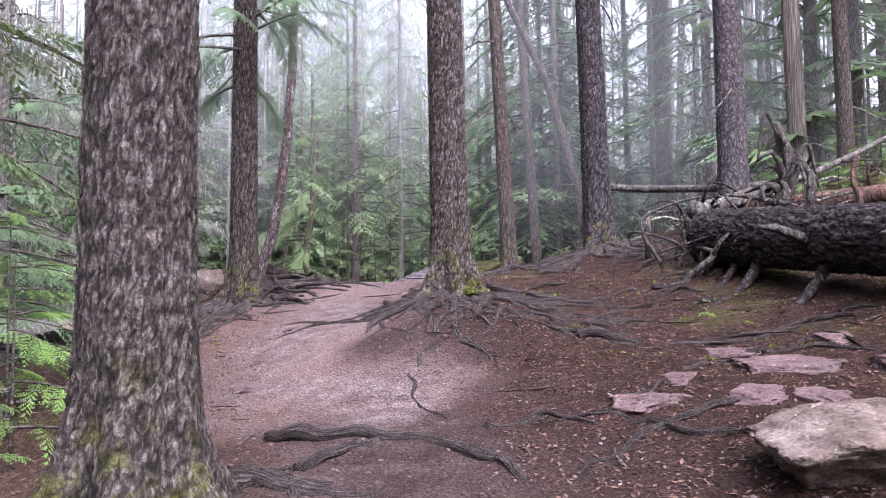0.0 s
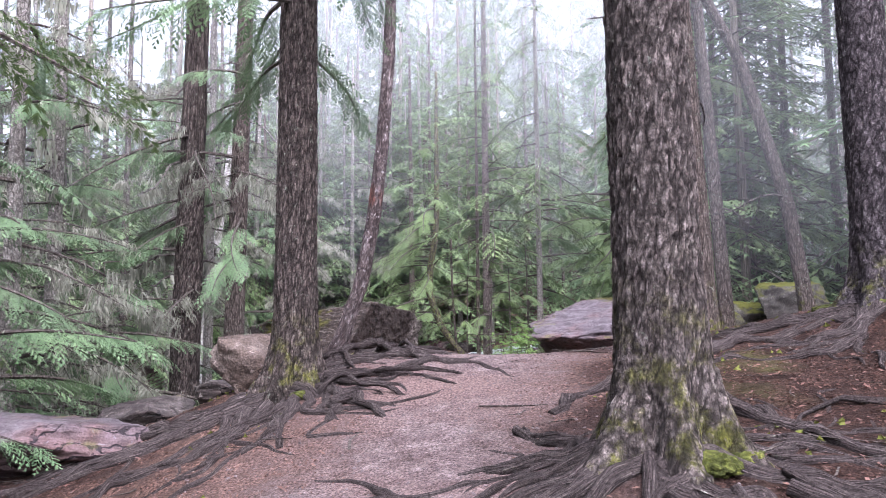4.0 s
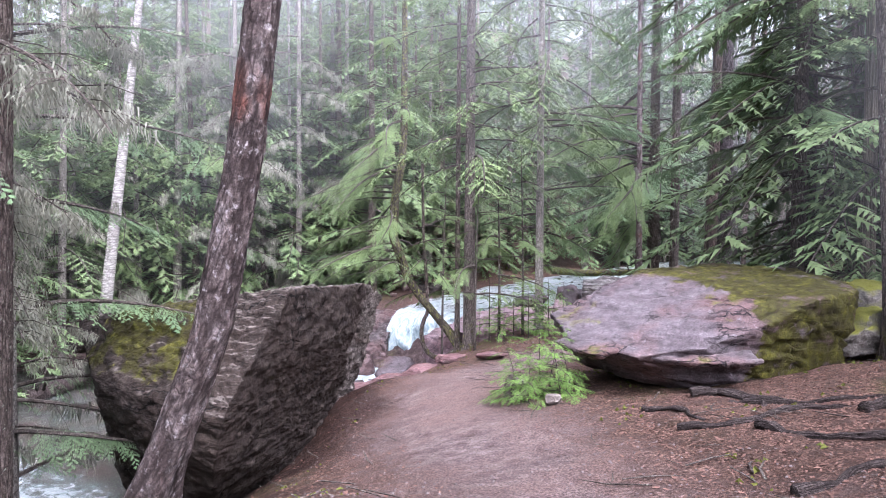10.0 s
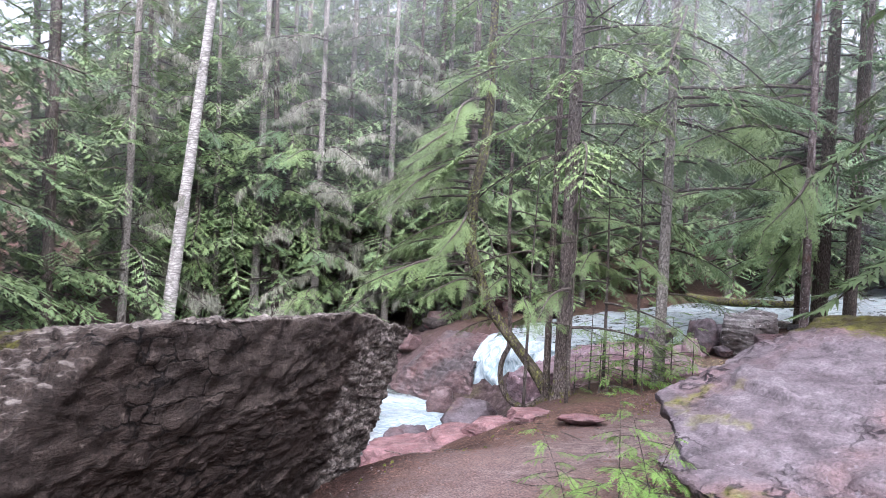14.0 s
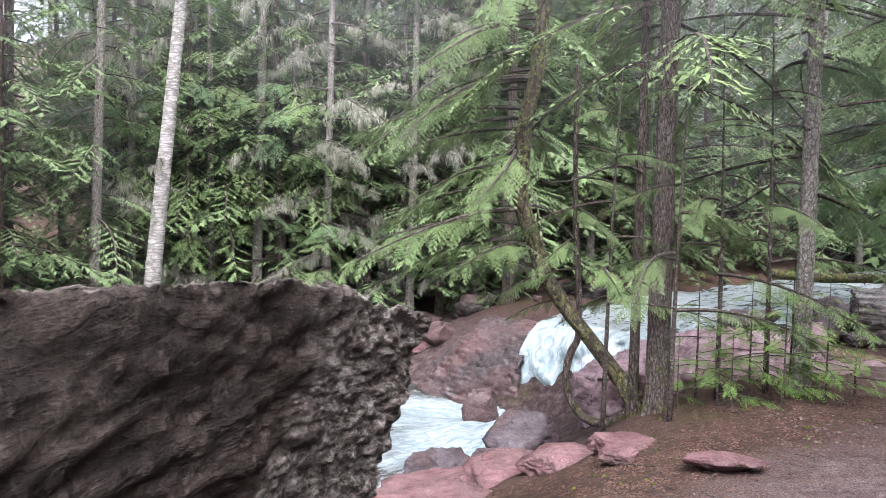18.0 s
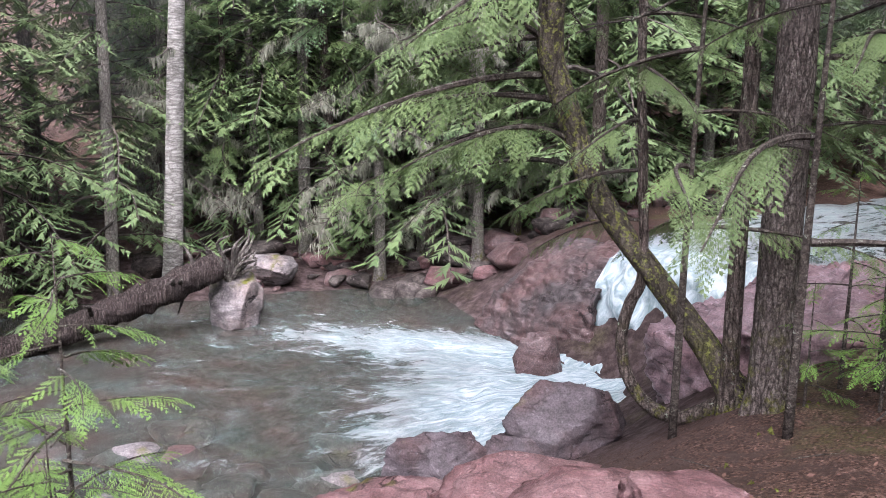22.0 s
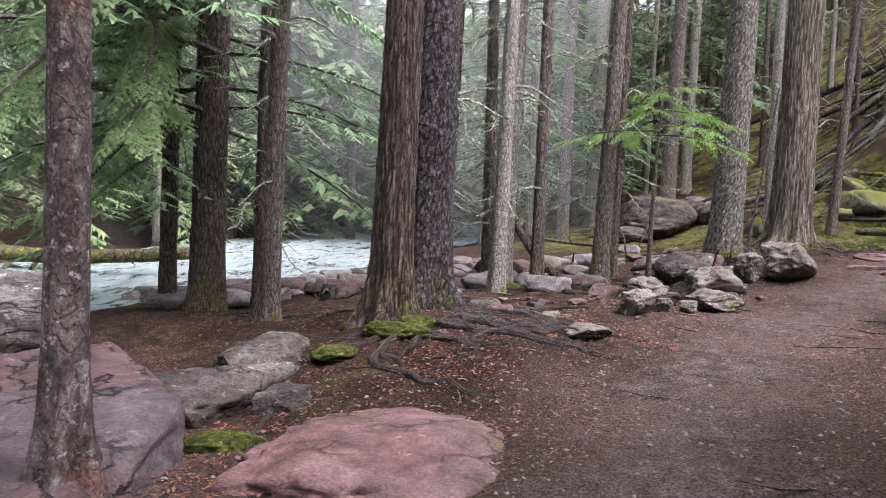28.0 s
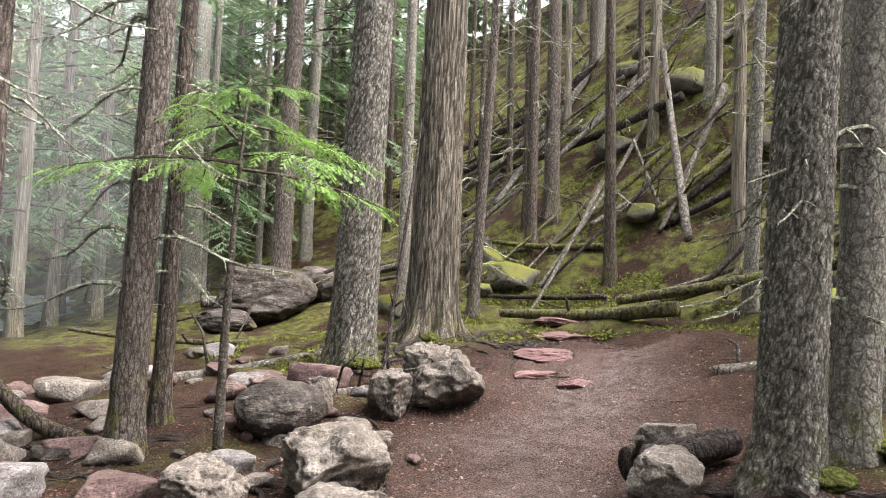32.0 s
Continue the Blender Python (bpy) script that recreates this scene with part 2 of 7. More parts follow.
    if dry:
        bump(t, b, add_noise(t, coords(t, (1, 1, 2.6)), 9.0, 10.0, 0.75), 1.0, 0.09)
        t.links.new(either.outputs[0], b.inputs["Normal"].links[0].from_node.inputs["Strength"])
    bump(t, b, n.outputs[0], 0.9, relief)
    bump(t, b, seam, 0.7, 0.02)
    bump(t, b, fine.outputs[0], 0.7, 0.012)
    return m


def leaf(name, deep, bright, through_light=0.35, rough=0.55):
    """Foliage: each island takes its own shade; some light passes through."""
    m = bpy.data.materials.new(name)
    t, b = links(m)
    geo = t.nodes.new("ShaderNodeNewGeometry")
    info = t.nodes.new("ShaderNodeObjectInfo")
    col = ramp(t, geo.outputs["Random Per Island"], [(0.0, deep), (1.0, bright)]).outputs[0]
    clump = spots(t, coords(t), 1.4, 0.35, 0.65)
    col = blend(t, clump, col, bright)
    hsv = add(t, "ShaderNodeHueSaturation", Saturation=1.0)
    val = t.nodes.new("ShaderNodeMapRange")
    val.inputs[3].default_value, val.inputs[4].default_value = 0.75, 1.3
    t.links.new(info.outputs["Random"], val.inputs[0])
    t.links.new(val.outputs[0], hsv.inputs["Value"])
    t.links.new(col, hsv.inputs["Color"])
    t.links.new(hsv.outputs[0], b.inputs["Base Color"])
    b.inputs["Roughness"].default_value = rough
    b.inputs["Specular IOR Level"].default_value = 0.3
    tr = t.nodes.new("ShaderNodeBsdfTranslucent")
    t.links.new(hsv.outputs[0], tr.inputs["Color"])
    mx = t.nodes.new("ShaderNodeMixShader")
    mx.inputs[0].default_value = through_light
    t.links.new(b.outputs[0], mx.inputs[1])
    t.links.new(tr.outputs[0], mx.inputs[2])
    t.links.new(mx.outputs[0], t.nodes["Material Output"].inputs["Surface"])
    return m


BARK_FIR = bark("furrowed_fir_bark", (0.028, 0.021, 0.018), (0.135, 0.108, 0.094), (0.28, 0.238, 0.21), (32, 32, 7), moss_top=0.7)
BARK_LICHEN = bark("lichened_fir_bark", (0.036, 0.028, 0.025), (0.19, 0.158, 0.142), (0.34, 0.30, 0.275), (34, 34, 10), (0.30, 0.33, 0.26), 0.63, 0.035, 0.9)
BARK_BROWN = bark("fibrous_brown_cedar_bark", (0.040, 0.028, 0.024), (0.135, 0.102, 0.088), (0.25, 0.205, 0.185), (26, 26, 1.4), (0.30, 0.31, 0.26), 0.68, 0.03, 0.6, cross=0.15)
BARK_SCALY = bark("scaly_purplish_bark", (0.030, 0.024, 0.026), (0.115, 0.096, 0.098), (0.27, 0.24, 0.24), (20, 20, 11), (0.36, 0.38, 0.32), 0.62, 0.03, 0.6)
BARK_LOG = bark("dark_plated_log_bark", (0.020, 0.016, 0.017), (0.075, 0.060, 0.060), (0.17, 0.145, 0.145), (14, 14, 5), (0.24, 0.25, 0.2), 0.68, 0.03)
BARK_GREY = bark("scaly_grey_bark", (0.085, 0.075, 0.066), (0.275, 0.252, 0.225), (0.45, 0.43, 0.39), (24, 24, 13), (0.40, 0.42, 0.36), 0.6, 0.02, 0.5)
BARK_CEDAR = bark("stringy_cedar_bark", (0.07, 0.058, 0.046), (0.24, 0.205, 0.17), (0.40, 0.36, 0.31), (40, 40, 1.2), (0.30, 0.31, 0.26), 0.72, 0.02, 0.5, cross=0.15)
BARK_RED = bark("peeling_red_bark", (0.050, 0.036, 0.034), (0.145, 0.115, 0.108), (0.33, 0.285, 0.28), (9, 9, 3.2), (0.31, 0.285, 0.285), 0.57, 0.015, 0, (0.135, 0.060, 0.046))
BARK_BIRCH = bark("pale_birch_bark", (0.12, 0.11, 0.10), (0.34, 0.325, 0.30), (0.50, 0.485, 0.455), (4, 4, 14), (0.30, 0.30, 0.27), 0.66, 0.008)
BARK_MOSSY = bark("mossy_cedar_bark", (0.03, 0.025, 0.02), (0.09, 0.075, 0.06), (0.17, 0.15, 0.125), (12, 12, 4), (0.16, 0.17, 0.05), 0.52, 0.02, 0.6)
ROOT_WOOD = bark("worn_root_wood", (0.020, 0.0155, 0.0145), (0.068, 0.054, 0.050), (0.165, 0.14, 0.132), (4.0, 4.0, 5.0), (0.10, 0.10, 0.035), 0.74, 0.02, cross=0.1, fibre=True)
DEAD_WOOD = bark("weathered_dead_wood", (0.042, 0.035, 0.031), (0.125, 0.109, 0.098), (0.27, 0.245, 0.225), (12, 12, 5), (0.33, 0.36, 0.29), 0.58, 0.012)
DARK_ROT = bark("dark_rotten_wood", (0.016, 0.012, 0.012), (0.055, 0.043, 0.041), (0.16, 0.14, 0.135), (16, 16, 8), (0.10, 0.10, 0.035), 0.72, 0.02)
DEAD_DARK = bark("lichened_dark_limb", (0.026, 0.021, 0.019), (0.080, 0.068, 0.061), (0.19, 0.17, 0.155), (14, 14, 6), (0.33, 0.36, 0.29), 0.6, 0.014)
ROCK_DUSTY = stone("dusty_broken_bedrock", (0.036, 0.023, 0.022), (0.088, 0.057, 0.055), (0.165, 0.118, 0.113), (0.075, 0.055, 0.053), (1, 1, 3), 0.12, 0.75)
DEAD_SPLIT = bark("dark_splintered_wood", (0.018, 0.014, 0.013), (0.075, 0.058, 0.053), (0.19, 0.16, 0.15), (26, 26, 1.2), (0.2, 0.18, 0.16), 0.66, 0.04)
DEAD_RED = bark("fresh_broken_wood", (0.04, 0.024, 0.02), (0.13, 0.078, 0.062), (0.23, 0.165, 0.135), (14, 14, 4), (0.25, 0.23, 0.2), 0.62, 0.012)
ROCK_GREY = stone("grey_argillite", (0.05, 0.044, 0.044), (0.125, 0.112, 0.112), (0.235, 0.217, 0.213), (0.20, 0.16, 0.15), (1, 1, 3), 0.35)
ROCK_DARK = stone("dark_layered_argillite", (0.016, 0.013, 0.012), (0.050, 0.042, 0.039), (0.17, 0.148, 0.135), (0.040, 0.030, 0.026), (1.2, 1.2, 3.2), 0.15, relief=0.09)
# near-black base colour: stain plus the shade of the overhang
ROCK_BOULDER = stone("stained_shaded_boulder_rock", (0.010, 0.0075, 0.0065), (0.029, 0.0225, 0.019), (0.075, 0.061, 0.052), (0.030, 0.022, 0.018), (1.2, 1.2, 4.2), 0.0, relief=0.08, dry=(1.6, 1.95), cover=True)
ROCK_PINK = stone("wet_pink_shelf_rock", (0.13, 0.082, 0.086), (0.27, 0.185, 0.198), (0.40, 0.305, 0.325), (0.235, 0.135, 0.142), (0.8, 0.8, 3), 0.0, 0.45, relief=0.04, grit=0.55)
ROCK_SLAB = stone("smooth_mauve_slab", (0.044, 0.035, 0.038), (0.086, 0.072, 0.077), (0.138, 0.121, 0.128), (0.100, 0.063, 0.061), (0.7, 0.7, 5), 0.06, 0.6, relief=0.03, cover=True, grit=0.55)
ROCK_PURPLE = stone("dark_purple_block_rock", (0.036, 0.028, 0.030), (0.078, 0.061, 0.065), (0.135, 0.112, 0.118), (0.08, 0.050, 0.050), (1, 1, 4), 0.0, 0.65, relief=0.03, cover=True, grit=0.55)
ROCK_RED = stone("red_argillite", (0.052, 0.028, 0.028), (0.128, 0.070, 0.070), (0.205, 0.135, 0.134), (0.10, 0.066, 0.066), (1, 1, 3), 0.1, 0.55, grit=0.55)
ROCK_TAN = stone("pitted_tan_rock", (0.035, 0.026, 0.021), (0.105, 0.080, 0.066), (0.20, 0.167, 0.145), (0.085, 0.060, 0.047), (1.2, 1.2, 2.4), 0.15, relief=0.06)
ROCK_PALE = stone("pale_veined_stone", (0.042, 0.035, 0.031), (0.122, 0.104, 0.093), (0.225, 0.203, 0.187), (0.090, 0.072, 0.062), (1.6, 1.6, 1.2), 0.25, veins=0.4)
ROCK_WET = stone("wet_streambed_rock", (0.03, 0.019, 0.018), (0.098, 0.060, 0.057), (0.20, 0.15, 0.148), (0.07, 0.06, 0.06), (1, 1, 2.5), 0.0, 0.32)
ROCK_BAND = stone("banded_grey_stone", (0.022, 0.019, 0.018), (0.12, 0.11, 0.106), (0.36, 0.345, 0.33), (0.10, 0.085, 0.08), (0.35, 0.35, 5.5), 0.1, 0.6, relief=0.06)
MOSS_ROCK = stone("mossed_over_rock", (0.05, 0.045, 0.04), (0.11, 0.10, 0.09), (0.2, 0.19, 0.17), (0.08, 0.08, 0.04), (1, 1, 1), 1.6, 0.9)
MOSS_CUSHION = stone("bright_moss_cushion", (0.014, 0.016, 0.005), (0.048, 0.055, 0.012), (0.12, 0.128, 0.03), (0.055, 0.055, 0.014), (4, 4, 4), 0.0, 0.95, 5.0, 0.05)
PEBBLE = leaf("mixed_pebbles", (0.06, 0.042, 0.040), (0.17, 0.135, 0.13), 0.0, 0.75)
LEAF_CEDAR = leaf("cedar_foliage", (0.056, 0.094, 0.038), (0.168, 0.235, 0.092))
LEAF_FIR = leaf("fir_foliage", (0.052, 0.094, 0.052), (0.155, 0.235, 0.115))
LEAF_FAR = leaf("pale_fir_foliage", (0.060, 0.100, 0.050), (0.165, 0.230, 0.102))
LEAF_YOUNG = leaf("young_hemlock_foliage", (0.060, 0.125, 0.028), (0.18, 0.30, 0.07), 0.4)
LICHEN = leaf("hanging_grey_lichen", (0.105, 0.11, 0.08), (0.25, 0.255, 0.20), 0.3, 0.9)
NEEDLES = leaf("orange_fallen_needles", (0.10, 0.03, 0.018), (0.26, 0.085, 0.05), 0.1, 0.8)
PALE_LEAF = leaf("pale_dry_leaf_bits", (0.07, 0.052, 0.043), (0.19, 0.15, 0.135), 0.1, 0.8)
MOSS = leaf("bright_moss", (0.040, 0.050, 0.010), (0.125, 0.135, 0.028), 0.2, 0.9)
LITTER = leaf("fallen_needles_and_leaves", (0.036, 0.020, 0.016), (0.165, 0.090, 0.068), 0.1, 0.8)
PALE_TWIG = bark("lichened_pale_twig", (0.07, 0.065, 0.05), (0.19, 0.18, 0.145), (0.33, 0.32, 0.27), (20, 20, 20), (0.38, 0.40, 0.31), 0.5, 0.004)
TWIG = bark("dry_twig", (0.035, 0.028, 0.024), (0.09, 0.075, 0.065), (0.2, 0.18, 0.16), (20, 20, 20), (0.3, 0.32, 0.26), 0.6, 0.004)


def ground_material():
    m = bpy.data.materials.new("forest_floor")
    t, b = links(m)
    p = coords(t)

    def layer(name):
        a = t.nodes.new("ShaderNodeAttribute")
        a.attribute_name = name
        return a.outputs["Fac"]

    big = add(t, "ShaderNodeTexNoise", Scale=0.7, Detail=6.0, Roughness=0.6)
    mid = add(t, "ShaderNodeTexNoise", Scale=6.0, Detail=8.0, Roughness=0.7)
    fine = add(t, "ShaderNodeTexNoise", Scale=60.0, Detail=5.0, Roughness=0.7)
    grit = add(t, "ShaderNodeTexVoronoi", Scale=38.0)
    chips = add(t, "ShaderNodeTexVoronoi", Scale=55.0)
    for n in (big, mid, fine, grit, chips):
        t.links.new(p, n.inputs["Vector"])
    trail = ramp(t, mid.outputs[0], [(0.30, (0.070, 0.047, 0.043)), (0.5, (0.158, 0.118, 0.111)), (0.70, (0.265, 0.215, 0.208))]).outputs[0]
    trail = blend(t, ramp(t, big.outputs[0], [(0.42, (0, 0, 0)), (0.62, (1, 1, 1))]).outputs[0], trail, (0.18, 0.124, 0.110))
    trail = blend(t, ramp(t, grit.outputs["Distance"], [(0.12, (1, 1, 1)), (0.2, (0, 0, 0))]).outputs[0], trail, (0.26, 0.20, 0.19))
    litter = ramp(t, chips.outputs["Color"], [(0.15, (0.045, 0.026, 0.020)), (0.5, (0.12, 0.07, 0.052)), (0.9, (0.22, 0.14, 0.11))]).outputs[0]
    trail = blend(t, 0.85, trail, ramp(t, fine.outputs[0], [(0.35, (0.1, 0.1, 0.1)), (0.65, (0.9, 0.9, 0.9))]).outputs[0], "OVERLAY")
    litter = blend(t, 0.8, litter, ramp(t, fine.outputs[0], [(0.36, (0.06, 0.06, 0.06)), (0.64, (0.94, 0.94, 0.94))]).outputs[0], "OVERLAY")
    litter = blend(t, ramp(t, mid.outputs[0], [(0.42, (0, 0, 0)), (0.6, (1, 1, 1))]).outputs[0], litter, (0.07, 0.045, 0.036))
    moss = ramp(t, fine.outputs[0], [(0.3, (0.030, 0.036, 0.009)), (0.5, (0.105, 0.120, 0.026)), (0.72, (0.26, 0.272, 0.066))]).outputs[0]
    moss = blend(t, ramp(t, mid.outputs[0], [(0.40, (1, 1, 1)), (0.58, (0, 0, 0))]).outputs[0], moss, (0.055, 0.042, 0.024))
    rock = ramp(t, mid.outputs[0], [(0.3, (0.03, 0.02, 0.018)), (0.5, (0.085, 0.06, 0.057)), (0.72, (0.19, 0.145, 0.14))]).outputs[0]
    col = blend(t, layer("trail"), litter, trail)
    col = blend(t, layer("rock"), col, rock)
    col = blend(t, layer("humus"), col, blend(t, 0.85, col, (0.29, 0.245, 0.23), "MULTIPLY"))
    patch = t.nodes.new("ShaderNodeMath")
    patch.operation = "MULTIPLY"
    t.links.new(layer("moss"), patch.inputs[0])
    t.links.new(spots(t, p, 1.7, 0.43, 0.54), patch.inputs[1])
    col = blend(t, patch.outputs[0], col, moss)
    t.links.new(col, b.inputs["Base Color"])
    b.inputs["Roughness"].default_value = 0.9
    b.inputs["Specular IOR Level"].default_value = 0.1
    bump(t, b, mid.outputs[0], 0.9, 0.08)
    bump(t, b, fine.outputs[0], 1.0, 0.035)
    bump(t, b, grit.outputs["Distance"], 0.6, 0.012)
    return m


def water_material():
    """Clear water over its bed, breaking into streaks of foam along the flow."""
    m = bpy.data.materials.new("rushing_creek_water")
    t, b = links(m)
    p = coords(t)

    def named(name):
        a = t.nodes.new("ShaderNodeAttribute")
        a.attribute_name = name
        return a.outputs["Fac"]

    flow = t.nodes.new("ShaderNodeCombineXYZ")
    t.links.new(named("along"), flow.inputs[0])
    t.links.new(named("across"), flow.inputs[1])

    def streak(sx, sy, scale, detail, twist):
        mp = t.nodes.new("ShaderNodeMapping")
        mp.inputs["Scale"].default_value = (sx, sy, 1)
        t.links.new(flow.outputs[0], mp.inputs[0])
        n = add(t, "ShaderNodeTexNoise", Scale=scale, Detail=detail, Roughness=0.68, Distortion=twist)
        t.links.new(mp.outputs[0], n.inputs["Vector"])
        return n.outputs[0]

    broad, fine = streak(0.6, 1.3, 1.0, 9.0, 1.6), streak(1.1, 2.6, 2.2, 8.0, 1.4)
    n = add_noise(t, p, 1.3, 9.0, 0.7)
    s = t.nodes.new("ShaderNodeMath")
    s.operation = "ADD"
    t.links.new(named("foam"), s.inputs[0])
    t.links.new(broad, s.inputs[1])
    s2 = t.nodes.new("ShaderNodeMath")
    s2.operation = "MULTIPLY_ADD"
    t.links.new(fine, s2.inputs[0])
    s2.inputs[1].default_value = 0.55
    t.links.new(s.outputs[0], s2.inputs[2])
    foam = ramp(t, s2.outputs[0], [(0.0, (0, 0, 0)), (0.55, (0, 0, 0)), (0.76, (0.5, 0.5, 0.5)), (1.0, (1, 1, 1))])
    span = t.nodes.new("ShaderNodeMath")
    span.operation = "MULTIPLY"
    span.inputs[1].default_value = 0.62
    t.links.new(s2.outputs[0], span.inputs[0])
    t.links.new(span.outputs[0], foam.inputs[0])
    foam = foam.outputs[0]
    clear = ramp(t, n, [(0.32, (0.105, 0.060, 0.050)), (0.48, (0.085, 0.082, 0.070)), (0.70, (0.085, 0.125, 0.112))]).outputs[0]
    white = ramp(t, fine, [(0.32, (0.17, 0.26, 0.27)), (0.48, (0.33, 0.41, 0.43)), (0.66, (0.58, 0.64, 0.65))]).outputs[0]
    t.links.new(blend(t, foam, clear, white), b.inputs["Base Color"])
    r = t.nodes.new("ShaderNodeMapRange")
    r.inputs[3].default_value, r.inputs[4].default_value = 0.14, 0.6
    t.links.new(foam, r.inputs[0])
    t.links.new(r.outputs[0], b.inputs["Roughness"])
    b.inputs["IOR"].default_value = 1.33
    bump(t, b, n, 0.6, 0.08)
    bump(t, b, broad, 0.8, 0.10)
    bump(t, b, fine, 0.7, 0.04)
    glass = t.nodes.new("ShaderNodeBsdfTransparent")
    glass.inputs[0].default_value = (0.80, 0.90, 0.84, 1)
    depth = t.nodes.new("ShaderNodeMapRange")
    depth.inputs[3].default_value, depth.inputs[4].default_value = 0.50, 0.0
    depth.inputs[2].default_value = 0.4
    t.links.new(foam, depth.inputs[0])
    mx = t.nodes.new("ShaderNodeMixShader")
    t.links.new(depth.outputs[0], mx.inputs[0])
    t.links.new(b.outputs[0], mx.inputs[1])
    t.links.new(glass.outputs[0], mx.inputs[2])
    t.links.new(mx.outputs[0], t.nodes["Material Output"].inputs["Surface"])
    return m


def haze_sheet_material():
    """A thin see-through sheet standing in for mist: it scatters the sky's light and lets most of what is behind it
    through.
    """
    m = bpy.data.materials.new("haze_sheet")
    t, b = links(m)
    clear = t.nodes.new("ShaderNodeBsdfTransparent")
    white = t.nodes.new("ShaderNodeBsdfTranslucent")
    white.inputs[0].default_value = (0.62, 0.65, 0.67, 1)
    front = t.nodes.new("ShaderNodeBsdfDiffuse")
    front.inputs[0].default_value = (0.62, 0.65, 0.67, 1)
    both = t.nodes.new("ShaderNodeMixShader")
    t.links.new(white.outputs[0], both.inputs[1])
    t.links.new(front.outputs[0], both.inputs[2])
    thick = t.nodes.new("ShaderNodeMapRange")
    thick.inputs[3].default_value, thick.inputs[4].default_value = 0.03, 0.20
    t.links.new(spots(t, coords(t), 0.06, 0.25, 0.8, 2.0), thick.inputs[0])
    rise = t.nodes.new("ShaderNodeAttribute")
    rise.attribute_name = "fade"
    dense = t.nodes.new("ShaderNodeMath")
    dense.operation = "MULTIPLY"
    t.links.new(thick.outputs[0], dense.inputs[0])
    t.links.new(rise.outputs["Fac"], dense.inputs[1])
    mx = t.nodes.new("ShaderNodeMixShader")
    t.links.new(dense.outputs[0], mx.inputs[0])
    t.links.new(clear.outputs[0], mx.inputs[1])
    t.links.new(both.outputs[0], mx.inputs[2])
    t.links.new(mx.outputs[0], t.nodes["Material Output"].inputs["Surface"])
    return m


MUD = bpy.data.materials.new("muddy_still_water")
mud_tree, mud_shader = links(MUD)
mud_tree.links.new(blend(mud_tree, spots(mud_tree, coords(mud_tree), 2.5, 0.35, 0.65), (0.21, 0.155, 0.10), (0.30, 0.235, 0.165)), mud_shader.inputs["Base Color"])
mud_shader.inputs["Roughness"].default_value = 0.12
mud_shader.inputs["IOR"].default_value = 1.33

GROUND, WATER, HAZE_SHEET = ground_material(), water_material(), haze_sheet_material()

# ---- lie of the land: heights along the trail, its slopes and the creek ----
TRAIL = [(0, -5, -.3), (0, 0, 0), (.1, 2, .35), (-.2, 3.8, .7), (-.9, 5.8, 1.05), (-1.2, 7.7, 1.35), (-1.4, 9.8, 1.65), (-1.1, 11.6, 1.7),
         (-1.2, 13, 1.5), (-1.7, 14.9, 1.2), (-2.4, 16.9, 1.), (-2.8, 18.9, .85), (-2.4, 20.9, .72), (-1.6, 22.3, .65), (-.2, 24.3, .6),
         (1.7, 26.2, .65), (3.3, 27.9, .9), (5, 29.2, 1.05), (7.7, 31., 1.15), (11, 32.2, 1.4), (13, 32.8, 1.75)]
SLOPE = [(14.8, 32.2, 2.1), (16.2, 30.6, 2.7), (18, 29, 4.2), (2.2, 6.3, 1.3), (2.3, 10.5, 2.1), (3.3, 4.4, 1.2), (2.2, 0, .4), (4.4, 7.7, 2.), (4.4, 10.5, 2.7), (6.6, 6.6, 2.7), (9, 11, 4.2),
         (1.7, 14.3, 1.9), (2.2, 18, 1.6), (4.4, 15.4, 2.3), (4.4, 21, 1.5), (3.5, 24, .9), (7.7, 24, 2.), (9.8, 30.1, 1.3), (9.3, 31, 1.08), (12, 28, 2.4), (13, 22, 5.2),
         (16, 27, 4.6), (22, 29, 10.5), (24, 45, 7), (34, 52, 13), (33, 37, 17), (45, 45, 24), (11, 16, 5), (18.5, 33, 3.8), (17, 35.5, 2.5), (24, 41, 7.0), (20, 42, 4.0), (21, 38.2, 5.6), (26, 38.5, 11), (22, 34.5, 8.0), (17.5, 45.2, 2.7), (20.7, 49.2, 5.2), (30, 36, 14.5), (13.6, 30.6, 2.3), (11, 0, 3.6), (22, 11, 8.5), (40, 30, 22), (40, 5, 16), (28, 60, 10)]
VERGE = [(-1.1, 2.7, .6), (-2.2, 4.4, .5), (-3.5, 10.1, 1.4), (-3., 11.8, 1.65), (-4.3, 9.5, 1.0), (-5.6, 9.4, .75), (-3.4, 12.6, 1.55), (-5.2, 7.9, .6), (-3.8, 5.5, .2),
         (-5.5, 12, .4), (-7.7, 9, -.8), (-5, 15.4, 0), (-5.5, 18.7, -.4), (-4.3, 19.9, .6), (-3.3, 21.5, .5), (-5, 22.5, -.4), (-3.3, 24, .3),
         (-3.3, 26.4, .15), (-4.4, 25.8, -.5), (-1.5, 26.4, .5), (1.1, 28.9, .8), (2.3, 29.4, .8), (3.8, 31.5, 1.15), (-3.3, 0, -.4), (-9, 3, -1.4),
         (7.3, 35.2, 1.2), (8.5, 34.2, 1.3), (10.5, 34, 1.5)]
